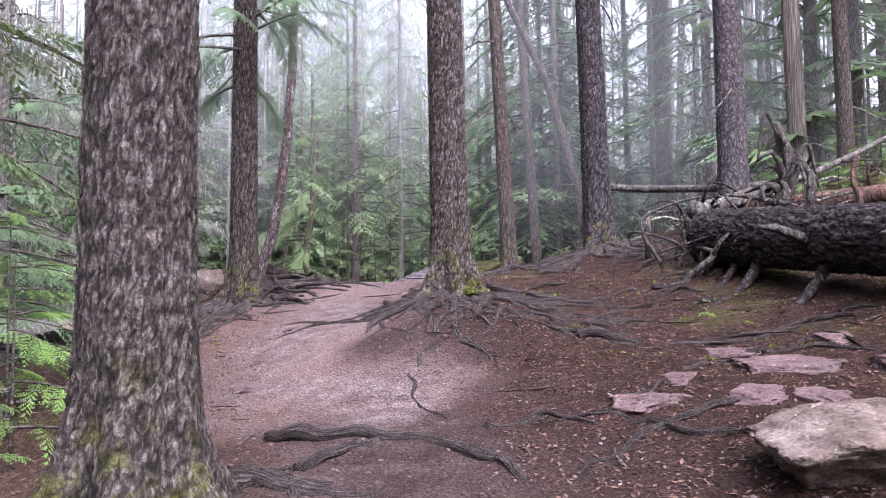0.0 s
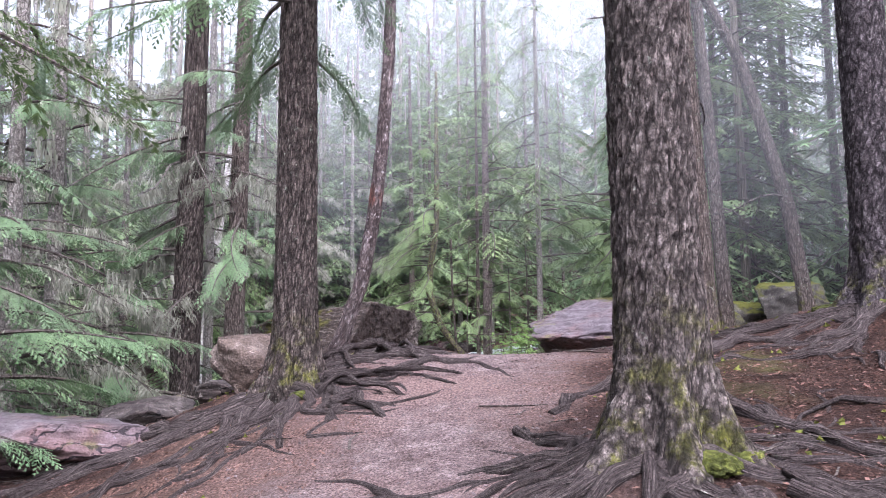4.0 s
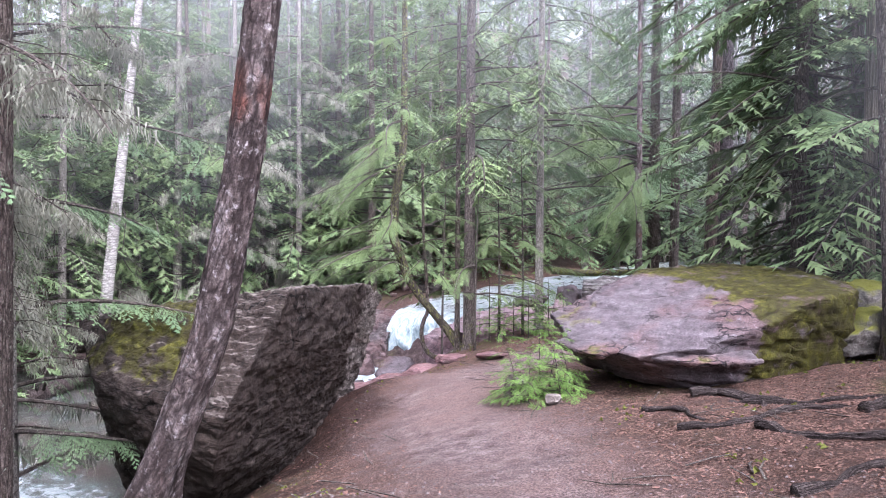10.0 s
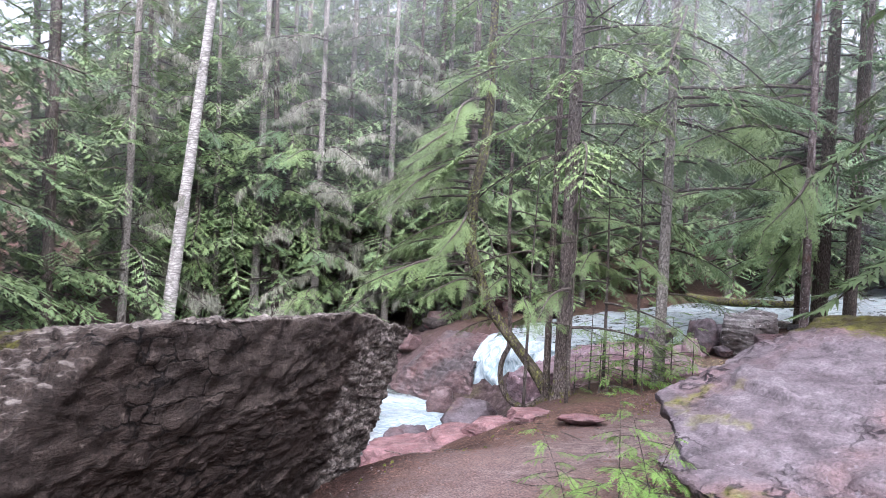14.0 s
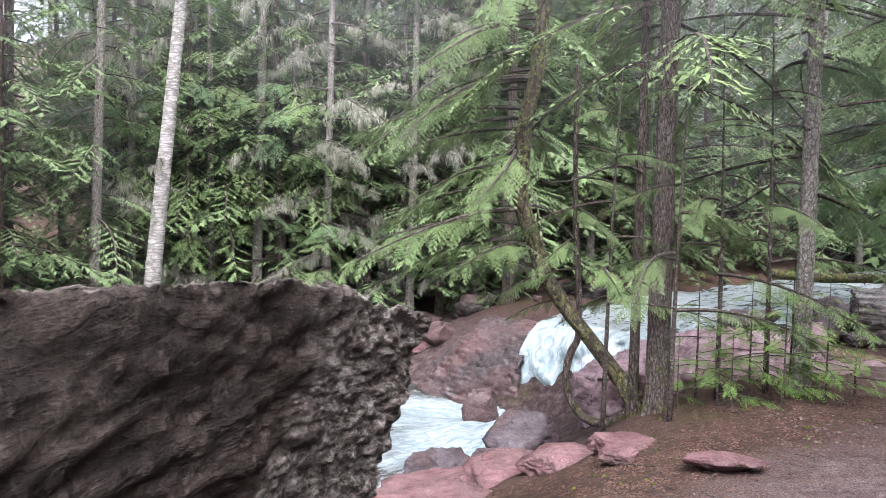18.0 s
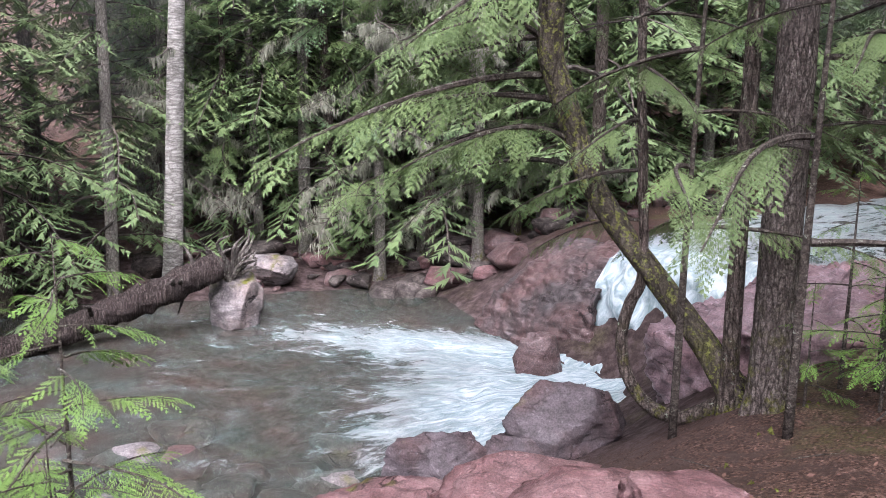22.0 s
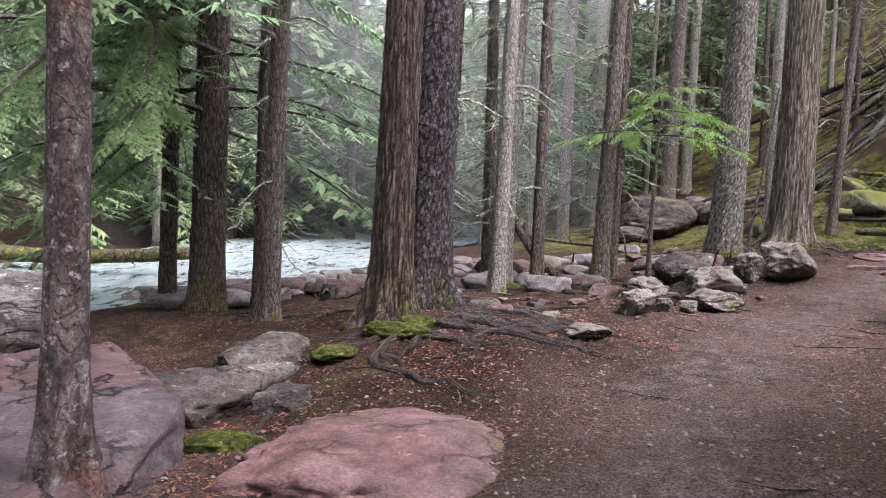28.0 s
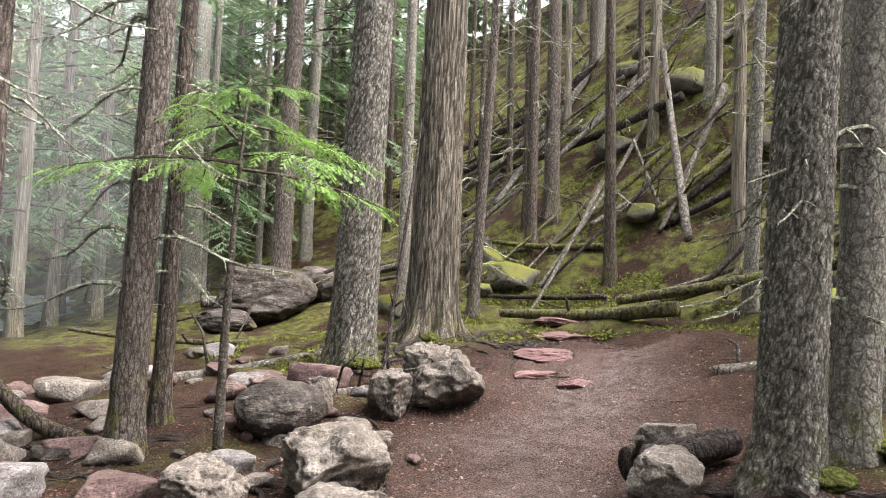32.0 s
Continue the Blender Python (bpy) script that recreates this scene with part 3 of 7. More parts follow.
BED = [(-6, 27.5, -1.75), (-9, 29.5, -1.8), (-13, 28.5, -1.8), (-12, 32, -1.75), (-10, 24, -1.95), (-18, 26, -2.1), (-10.3, 18.5, -2.3), (-14, 20, -2.2),
       (-6.2, 29.6, -1.8), (-5.95, 30.5, -1.8), (-5.4, 31.7, -.1), (-6.6, 30.6, -1.5), (-4, 33.6, 0), (-1.5, 37, .2), (2.5, 42, .45), (8, 48, .9), (16, 55, 1.5), (-14, 13, -2.6), (-24, 8, -3.4), (-9.5, 32.3, -1.8), (-7.9, 30.9, -1.8), (-11, 33.4, -1.75)]
SHELF = [(-3, 29.6, .3), (-1.7, 30, .5), (0, 32, .55), (.6, 35.5, .7), (4.4, 37, .9), (7.7, 39, 1.2), (9, 43, 1.3), (14, 45, 1.8), (13, 35.4, 1.9)]
BANK = [(-15, 36.3, -.6), (-18.3, 33.5, -.2), (-10, 37, -.3), (-8, 35, .2), (-6, 39, .7), (-2, 45, 1.2), (-17, 44, 2.2), (-28, 35, 2), (-28, 50, 6), (-9, 50, 4.5), (-12, 65, 17), (-3, 76, 22), (6, 68, 12), (-22, 62, 17),
        (2, 55, 2.2), (-24, 26, .5), (-20, 16, -1.2), (-32, 14, 1), (-50, 40, 8), (-30, 80, 28), (10, 80, 20), (-22, -5, -3), (-50, 0, 2)]
CTRL = np.array(TRAIL + SLOPE + VERGE + BED + SHELF + BANK, float)

# root mounds and hollows: x, y, rise, spread
MOUNDS = [(.1, 6.95, .2, .75), (.3, 6.2, .14, .8), (-2.15, 10.1, .16, .9), (-1.2, 2.9, .12, .5), (3.7, 31.5, .12, .9), (2.3, 10.5, .12, .9), (9.6, 30.0, .08, .6), (2.9, 7.9, .1, .8), (-.5, 29.75, -.32, .85)]


def kernel(p, q):
    return np.sqrt(((p[:, None, :] - q[None, :, :]) ** 2).sum(2) + .6)

def spline():
    n = len(CTRL)
    xy = CTRL[:, :2]
    a = np.zeros((n + 3, n + 3))
    a[:n, :n] = kernel(xy, xy) - .12 * np.eye(n)
    a[:n, n], a[:n, n + 1:] = 1, xy
    a[n:, :n] = a[:n, n:].T
    return np.linalg.solve(a, np.append(CTRL[:, 2], [0, 0, 0]))

WEIGHTS = spline()

def heights(xy):
    """Ground height at many places."""
    xy = np.asarray(xy, float)
    n = len(CTRL)
    z = kernel(xy, CTRL[:, :2]) @ WEIGHTS[:n] + WEIGHTS[n] + xy @ WEIGHTS[n + 1:]
    for x, y, rise, spread in MOUNDS:
        z = z + rise * np.exp(-((xy[:, 0] - x) ** 2 + (xy[:, 1] - y) ** 2) / spread ** 2)
    return z

def height(x, y):
    return float(heights([(x, y)])[0])

# ---- building tools ----
def noise_at(x, y, z=0.0, octaves=3):
    return noise.fractal(Vector((x, y, z)), 1.0, 2.0, octaves)


def near_trail(xy):
    """Distance of many places to the trail's middle line."""
    xy = np.asarray(xy, float)
    best = np.full(len(xy), 1e9)
    for a, b in zip(TRAIL, TRAIL[1:]):
        a, b = np.array(a[:2], float), np.array(b[:2], float)
        s = np.clip(((xy - a) @ (b - a)) / ((b - a) @ (b - a)), 0, 1)
        best = np.minimum(best, np.hypot(*(xy - a - s[:, None] * (b - a)).T))
    return best


def relief(x, y):
    """Small unevenness of the ground."""
    return 0.07 * noise_at(x * 0.8, y * 0.8, 3.0, 3) + 0.025 * noise_at(x * 4, y * 4, 7.0, 2)


def ground_z(x, y):
    d = float(near_trail([(x, y)])[0])
    return height(x, y) + relief(x, y) * (0.35 + 0.65 * min(1.0, d / 1.6))


def mesh_of(name, verts, faces, material, smooth=True):
    me = bpy.data.meshes.new(name)
    me.from_pydata([tuple(v) for v in verts], [], [tuple(int(i) for i in f) for f in faces])
    for m in (material if isinstance(material, (list, tuple)) else [material]):
        me.materials.append(m)
    if smooth:
        me.polygons.foreach_set("use_smooth", [True] * len(me.polygons))
    me.update()
    return me


def part(name, mesh, parent=None, label="", at=None):
    ob = new(name, mesh)
    if at is not None:
        ob.matrix_basis = at
    if parent:
        ob.parent = parent
    if label:
        ob["label"] = label
    return ob


def thing(name, x, y, z, label, category, group="", turn=0.0, kind=""):
    ob = new(name)
    ob.empty_display_size = 0.2
    ob.matrix_basis = pose(x, y, z, 0, 0, turn)
    return tagged(ob, label, category, group, kind)


def tube(points, radii, segs=8, wobble=0.0, seed=0.0, lumps=6.0):
    """Vertices and faces of a tube along points, closed at both ends."""
    pts = [Vector(p) for p in points]
    vs, fs = [], []
    side = None
    for i, p in enumerate(pts):
        d = (pts[min(i + 1, len(pts) - 1)] - pts[max(i - 1, 0)]).normalized()
        if side is None:
            side = d.orthogonal().normalized()
        side = (side - d * side.dot(d)).normalized()
        up = d.cross(side)
        for k in range(segs):
            a = 2 * math.pi * k / segs
            way = side * math.cos(a) + up * math.sin(a)
            r = radii[i]
            if wobble:
                q = p * lumps + way * (1.3 if wobble < 0.4 else 2.4)
                r *= 1 + wobble * noise.noise((q.x + seed, q.y, q.z))
            vs.append(p + way * r)
    n = len(pts)
    for i in range(n - 1):
        for k in range(segs):
            k2 = (k + 1) % segs
            fs.append((i * segs + k, i * segs + k2, (i + 1) * segs + k2, (i + 1) * segs + k))
    fs.append(tuple(range(segs))[::-1])
    fs.append(tuple((n - 1) * segs + k for k in range(segs)))
    return vs, fs


def glide(points, steps):
    """A smooth line (Catmull-Rom) through a few points."""
    p = [Vector(points[0]) * 2 - Vector(points[1])] + [Vector(q) for q in points] + [Vector(points[-1]) * 2 - Vector(points[-2])]
    out = []
    for i in range(1, len(p) - 2):
        for k in range(steps):
            s = k / steps
            a, b, c, d = p[i - 1:i + 3]
            out.append(0.5 * ((2 * b) + (c - a) * s + (2 * a - 5 * b + 4 * c - d) * s * s + (3 * b - a - 3 * c + d) * s ** 3))
    out.append(p[-2])
    return out


def join(pieces):
    """One list of vertices and faces from several."""
    vs, fs = [], []
    for v, f in pieces:
        o = len(vs)
        vs.extend(v)
        fs.extend(tuple(i + o for i in q) for q in f)
    return vs, fs


def trunk_mesh(name, radius, tall, material, line=((0, 0, 0),), flare=0.6, segs=28, step=0.12, rough=0.05, seed=1.0, top=0.35, lobes=5, grain=(3.0, 1.2), furrow=0.0, plate=(0.05, 0.14)):
    """A tapered trunk from 0.35 m under the ground, along the offsets in line (x, y at height z), with a lobed foot and furrowed bark."""
    rows = []
    z = -0.35
    while z < tall:
        rows.append(z)
        z += step if z < 4.5 else step * 5
    rows.append(tall)
    keys = sorted(line, key=lambda k: k[2])
    zs = [k[2] for k in keys]
    lx, ly = [k[0] for k in keys], [k[1] for k in keys]
    vs, fs, cleft_shade = [], [], []
    for z in rows:
        cx, cy = np.interp(z, zs, lx), np.interp(z, zs, ly)
        r0 = radius * (1 - (1 - top) * max(0, z) / tall)
        foot = math.exp(-max(0, z + 0.05) / 0.22)
        for k in range(segs):
            a = 2 * math.pi * k / segs
            c, s = math.cos(a), math.sin(a)
            r = r0 * (1 + flare * foot * (0.75 + 0.6 * math.cos(lobes * a + seed + 1.3 * math.sin(a + seed))))
            if rough:
                g = grain[0] / max(radius, 0.08)
                w = noise.noise((c * r0 * g * 2 + seed * 7, s * r0 * g * 2, z * grain[1] * 3))
                w2 = noise.noise((c * r0 * g * 5 + seed, s * r0 * g * 5 + 9, z * grain[1] * 9))
                r *= 1 + rough * (1 - 2 * abs(w)) + rough * 0.6 * w2 + 0.03 * noise.noise((c + seed, s, z * 1.2))
            if furrow:
                q = Vector((c * r0 / plate[0] + seed, s * r0 / plate[0], z / plate[1]))
                q += 0.9 * noise.noise_vector(q * 0.6) + 0.3 * noise.noise_vector(q * 2.1)
                d, at = noise.voronoi(q)
                e = noise.voronoi(q * 2.6)[0]
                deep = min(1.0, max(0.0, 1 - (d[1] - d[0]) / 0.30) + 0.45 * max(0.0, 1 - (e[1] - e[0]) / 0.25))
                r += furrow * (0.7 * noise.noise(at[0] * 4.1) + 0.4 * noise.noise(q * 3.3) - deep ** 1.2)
                cleft_shade.append(deep ** 1.5 * 0.85)
            vs.append((cx + r * c, cy + r * s, z))
    for i in range(len(rows) - 1):
        for k in range(segs):
            k2 = (k + 1) % segs
            fs.append((i * segs + k, i * segs + k2, (i + 1) * segs + k2, (i + 1) * segs + k))
    fs.append(tuple((len(rows) - 1) * segs + k for k in range(segs)))
    me = mesh_of(name, vs, fs, material)
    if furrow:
        me.attributes.new("furrow", "FLOAT", "POINT").data.foreach_set("value", np.array(cleft_shade, np.float32))
    return me


def branch(rng, length, droop=0.25, twigs=16, leaves=9, leaf_len=0.085, leaf_wide=0.032, spread=0.42, rise=0.1, bare=0.15, hang=0.0):
    """Stem tubes and needle-tuft triangles of one flat spray along +x. Returns (stem verts, faces), (leaf verts, faces)."""
    bend = rng.random()

    def spine(s):
        return Vector((length * s, 0.06 * length * math.sin(3 * s + bend), length * (rise * s - droop * s * s)))
    pts = [spine(i / 5) for i in range(6)]
    stem = tube(pts, [0.003 + 0.009 * length * (1 - i / 5.3) for i in range(6)], 3)
    lv, lf = [], []
    for i in range(twigs):
        s = bare + (1 - bare) * (i + 0.5 * rng.random()) / twigs
        root = spine(s)
        side = 1 if i % 2 else -1
        reach = length * spread * (1.05 - 0.75 * s) * rng.uniform(0.7, 1.25)
        ang = rng.uniform(0.6, 1.1)
        d = Vector((math.cos(ang), side * math.sin(ang), -0.18 - 0.35 * droop + rng.uniform(-.15, .12))).normalized()
        for k in range(leaves):
            u = (k + 0.6) / leaves
            at = root + d * reach * u + Vector((0, 0, -hang * u * u))
            ls = 1 if k % 2 else -1
            w = (d + ls * Vector((-d.y, d.x, 0)) * rng.uniform(0.4, 1.0) + Vector((0, 0, rng.uniform(-.4, .1) - hang))).normalized()
            n = w.cross(Vector((rng.uniform(-.4, .4), rng.uniform(-.4, .4), 1))).normalized()
            ll, lw = leaf_len * rng.uniform(0.7, 1.3) * (1.1 - 0.4 * u), leaf_wide * rng.uniform(0.7, 1.2)
            o = len(lv)
            lv += [at + n * lw * 0.5, at + w * ll, at - n * lw * 0.5]
            lf.append((o, o + 1, o + 2))
    return stem, (lv, lf)


def spray(rng, length, pinnae=13, leaflets=8, leaf_len=0.034, droop=0.35, wide=0.36):
    """A lacy fern-like cedar spray along +x: ribs with leaflets on both sides. Triangles."""
    lv, lf = [], []

    def tri(a, b, c):
        o = len(lv)
        lv.extend((a, b, c))
        lf.append((o, o + 1, o + 2))

    def spine(s):
        return Vector((length * s, 0, -droop * length * s * s))
    tri(spine(0) + Vector((0, .004, 0)), spine(0.55), spine(0) - Vector((0, .004, 0)))
    for i in range(pinnae):
        s = 0.08 + 0.92 * i / pinnae
        side = 1 if i % 2 else -1
        root = spine(s)
        reach = length * wide * (1.08 - s) ** 0.8 * rng.uniform(0.8, 1.15)
        ang = rng.uniform(0.65, 0.95)
        d = Vector((math.cos(ang), side * math.sin(ang), -0.25 - droop * s + rng.uniform(-.12, .12))).normalized()
        cross = Vector((-d.y, d.x, 0)).normalized()
        tri(root + cross * .003, root + d * reach, root - cross * .003)
        for k in range(leaflets):
            u = 0.1 + 0.9 * k / leaflets
            at = root + d * reach * u
            w = (d * 0.75 + cross * (1 if k % 2 else -1) * 0.7 + Vector((0, 0, rng.uniform(-.3, .1)))).normalized()
            n = w.cross(Vector((0, 0, 1))).normalized() * leaf_len * 0.2
            ll = leaf_len * rng.uniform(0.8, 1.3) * (1.15 - 0.5 * u)
            tri(at + n, at + w * ll, at - n)
    return lv, lf


def limb_mesh(name, seed, length, leaf_mat, sprays=15, droop=0.25, size=0.55, leaf_len=0.034, pinnae=13, leaflets=8, hang=0.5, rise=0.15, thick=0.012):
    """A limb along +x hung with flat sprays."""
    rng = random.Random(seed)
    kinds = [spray(rng, 1.0, pinnae, leaflets, leaf_len / size, rng.uniform(.2, .5)) for _ in range(3)]
    pts = [Vector((length * s, 0.05 * length * math.sin(4 * s + seed), length * (rise * s - droop * s * s))) for s in [i / 8 for i in range(9)]]
    stem = [tube(pts, [0.004 + thick * length * (1 - i / 8.6) for i in range(9)], 5, 0.2, seed)]
    greens = []
    for i in range(sprays):
        s = 0.22 + 0.78 * (i + rng.random() * 0.5) / sprays
        p = pts[min(7, int(s * 8))].lerp(pts[min(8, int(s * 8) + 1)], s * 8 - int(s * 8)) if s < 1 else pts[8]
        k = size * rng.uniform(0.65, 1.2) * (1.15 - 0.45 * s)
        turn = (1 if i % 2 else -1) * rng.uniform(20, 75) * (1 - 0.6 * s)
        greens.append(placed(rng.choice(kinds), Matrix.Translation(p) @ pose(0, 0, 0, rng.uniform(-25, 25), hang * rng.uniform(5, 40), turn) @ Matrix.Scale(k, 4)))
    sv, sf = join(stem)
    gv, gf = join(greens)
    me = mesh_of(name, list(sv) + list(gv), list(sf) + [tuple(i + len(sv) for i in f) for f in gf], [TWIG, leaf_mat], False)
    me.polygons.foreach_set("material_index", [0] * len(sf) + [1] * len(gf))
    return me


def hairy_mesh(name, seed, length):
    """A dead drooping limb along +x hung with strands of lichen."""
    rng = random.Random(seed)
    pts = [Vector((length * s, 0.06 * length * math.sin(4 * s + seed), length * (0.08 * s - 0.4 * s * s))) for s in [i / 8 for i in range(9)]]
    pieces = [tube(pts, [0.004 + 0.010 * length * (1 - i / 8.6) for i in range(9)], 5, 0.2, seed)]
    ends = []
    for i in range(16):
        s = rng.uniform(0.15, 0.98)
        p = pts[int(s * 8)].lerp(pts[min(8, int(s * 8) + 1)], s * 8 - int(s * 8))
        d = Vector((rng.uniform(0.2, 0.7), rng.choice((-1, 1)) * rng.uniform(0.4, 1.0), rng.uniform(-0.5, 0.05))).normalized() * length * rng.uniform(0.15, 0.42) * (1.15 - 0.6 * s)
        q = [p, p + d * 0.5, p + d + Vector((0, 0, -0.05 * length))]
        pieces.append(tube(q, [0.006, 0.004, 0.002], 3))
        ends.append(q)
    ends.append(pts)
    v, f = join(pieces)
    n = len(f)
    for _ in range(95):
        q = rng.choice(ends)
        s = rng.uniform(0.1, 0.999) * (len(q) - 1)
        p = q[int(s)].lerp(q[int(s) + 1], s - int(s))
        for _ in range(9):
            at = p + Vector((rng.uniform(-.05, .05), rng.uniform(-.05, .05), rng.uniform(-.05, .02)))
            h, w, a = rng.uniform(0.02, 0.16), rng.uniform(0.003, 0.010), rng.uniform(0, 3.1)
            c = Vector((math.cos(a), math.sin(a), 0)) * w
            o = len(v)
            v += [at - c, at + c, at + Vector((rng.uniform(-.06, .06), rng.uniform(-.06, .06), -h))]
            f.append((o, o + 1, o + 2))
    me = mesh_of(name, v, f, [TWIG, LICHEN], False)
    me.polygons.foreach_set("material_index", [0] * n + [1] * (len(f) - n))
    return me


def placed(vf, m):
    return [m @ Vector(v) for v in vf[0]], vf[1]


def crown_mesh(name, seed, low, tall, longest, count, leaf_mat, shape=1.0, droop=0.25, twigs=16, leaves=8, leaf_len=0.085, leaf_wide=0.032, bare=0.2, hang=0.0, dead=0):
    """A conifer's crown: limbs all round the stem from low to tall, shorter towards the tip, uneven, with gaps."""
    rng = random.Random(seed)
    kinds = [branch(rng, 1.0, droop * rng.uniform(0.7, 1.4), twigs, leaves, leaf_len, leaf_wide, 0.42, rng.uniform(-.05, .2), bare, hang) for _ in range(5)]
    stems, greens = [], []
    for i in range(count):
        u = (i + rng.random()) / count
        z = low + (tall - low) * u ** 0.9
        size = longest * (1 - u) ** shape * rng.uniform(0.55, 1.15) + 0.25
        m = pose(0, 0, z, rng.uniform(-12, 12), rng.uniform(-4, 10), i * 137.5 + rng.uniform(-30, 30)) @ Matrix.Diagonal((size, size, size, 1))
        st, gr = rng.choice(kinds)
        stems.append(placed(st, m))
        greens.append(placed(gr, m))
    sv, sf = join(stems)
    gv, gf = join(greens)
    me = mesh_of(name, list(sv) + list(gv), list(sf) + [tuple(i + len(sv) for i in f) for f in gf], [TWIG, leaf_mat], False)
    me.polygons.foreach_set("material_index", [0] * len(sf) + [1] * len(gf))
    return me


def dead_branch_mesh(seed, length, material=None, lichen=0):
    """A bare, forked dead limb along +x."""
    rng = random.Random(seed)
    pts = [Vector((length * s, 0.08 * length * math.sin(4 * s + seed), length * (0.12 * s - 0.28 * s * s + 0.05 * math.sin(7 * s)))) for s in [i / 7 for i in range(8)]]
    pieces = [tube(pts, [0.004 + 0.014 * length * (1 - i / 7.5) for i in range(8)], 5, 0.25, seed)]
    for i in range(9):
        s = rng.uniform(0.2, 0.95)
        p = pts[int(s * 7)]
        d = Vector((rng.uniform(0.2, 0.8), rng.choice((-1, 1)) * rng.uniform(0.4, 0.9), rng.uniform(-0.5, 0.25))).normalized() * length * rng.uniform(0.12, 0.38) * (1.2 - s)
        pieces.append(tube([p, p + d * 0.5 + Vector((0, 0, 0.02)), p + d], [0.006 * length + 0.002, 0.005 * length, 0.002], 4))
    v, f = join(pieces)
    n = len(f)
    for _ in range(lichen):
        s = rng.uniform(0.15, 1)
        p = pts[int(s * 7)] + Vector((0, rng.uniform(-.2, .2) * length * 0.5, -0.02))
        o = len(v)
        h, w = rng.uniform(0.06, 0.22), rng.uniform(0.008, 0.03)
        a = rng.uniform(0, 3.1)
        c = Vector((math.cos(a), math.sin(a), 0)) * w
        v += [p - c * 0.6, p + c, p + c * 0.3 - Vector((0, 0, h)), p - c * 0.5 - Vector((0, 0, h * 0.8))]
        f.append((o, o + 1, o + 2, o + 3))
    me = mesh_of("dead_branch", v, f, [material or DEAD_WOOD, LICHEN], False)
    me.polygons.foreach_set("material_index", [0] * n + [1] * (len(f) - n))
    return me


def boulder_mesh(name, seed, size, material, cuts=14, detail=5, rough=0.06, blocky=0.66, layers=1.0):
    """A boulder: a ball cut flat by random planes, then broken and roughened. Origin at its base."""
    rng = random.Random(seed)
    bm = bmesh.new()
    bmesh.ops.create_icosphere(bm, subdivisions=detail, radius=1.0)
    planes = [(Vector((rng.gauss(0, 1), rng.gauss(0, 1), rng.gauss(0, 0.7))).normalized(), rng.uniform(blocky - 0.12, blocky + 0.14)) for _ in range(cuts)]
    planes += [(Vector((rng.uniform(-.25, .25), rng.uniform(-.25, .25), 1)).normalized(), rng.uniform(blocky - .1, blocky + .1))]
    for v in bm.verts:
        for n, d in planes:
            over = v.co.dot(n) - d
            if over > 0:
                v.co -= n * over
        q = v.co * 1.7 + Vector((seed * 1.7, 0, 0))
        k = rough * noise.fractal(Vector((q.x, q.y, q.z * layers)), 1.0, 2.0, 3)
        k -= rough * 0.9 * max(0, 0.25 - abs(noise.noise(Vector((q.x, q.y, q.z * layers)) * 2.1))) * 2
        d, at = noise.voronoi(Vector((q.x, q.y, q.z * (0.8 + layers))) * 1.5 + 0.3 * noise.noise_vector(q * 2))
        k += rough * (0.9 * noise.noise(at[0] * 3.1) - 0.6 * max(0.0, 1 - (d[1] - d[0]) / 0.08))
        k += rough * 0.45 * noise.fractal(q * 4.5, 0.8, 2.0, 3)
        v.co += v.co.normalized() * k
    low = min(v.co.z for v in bm.verts)
    high = max(v.co.z for v in bm.verts)
    wide = max(abs(v.co.x) for v in bm.verts), max(abs(v.co.y) for v in bm.verts)
    for v in bm.verts:
        v.co = Vector((v.co.x * size[0] / 2 / wide[0], v.co.y * size[1] / 2 / wide[1], (v.co.z - low) * size[2] / (high - low)))
    me = bpy.data.meshes.new(name)
    bm.to_mesh(me)
    bm.free()
    me.materials.append(material)
    me.polygons.foreach_set("use_smooth", [True] * len(me.polygons))
    return me


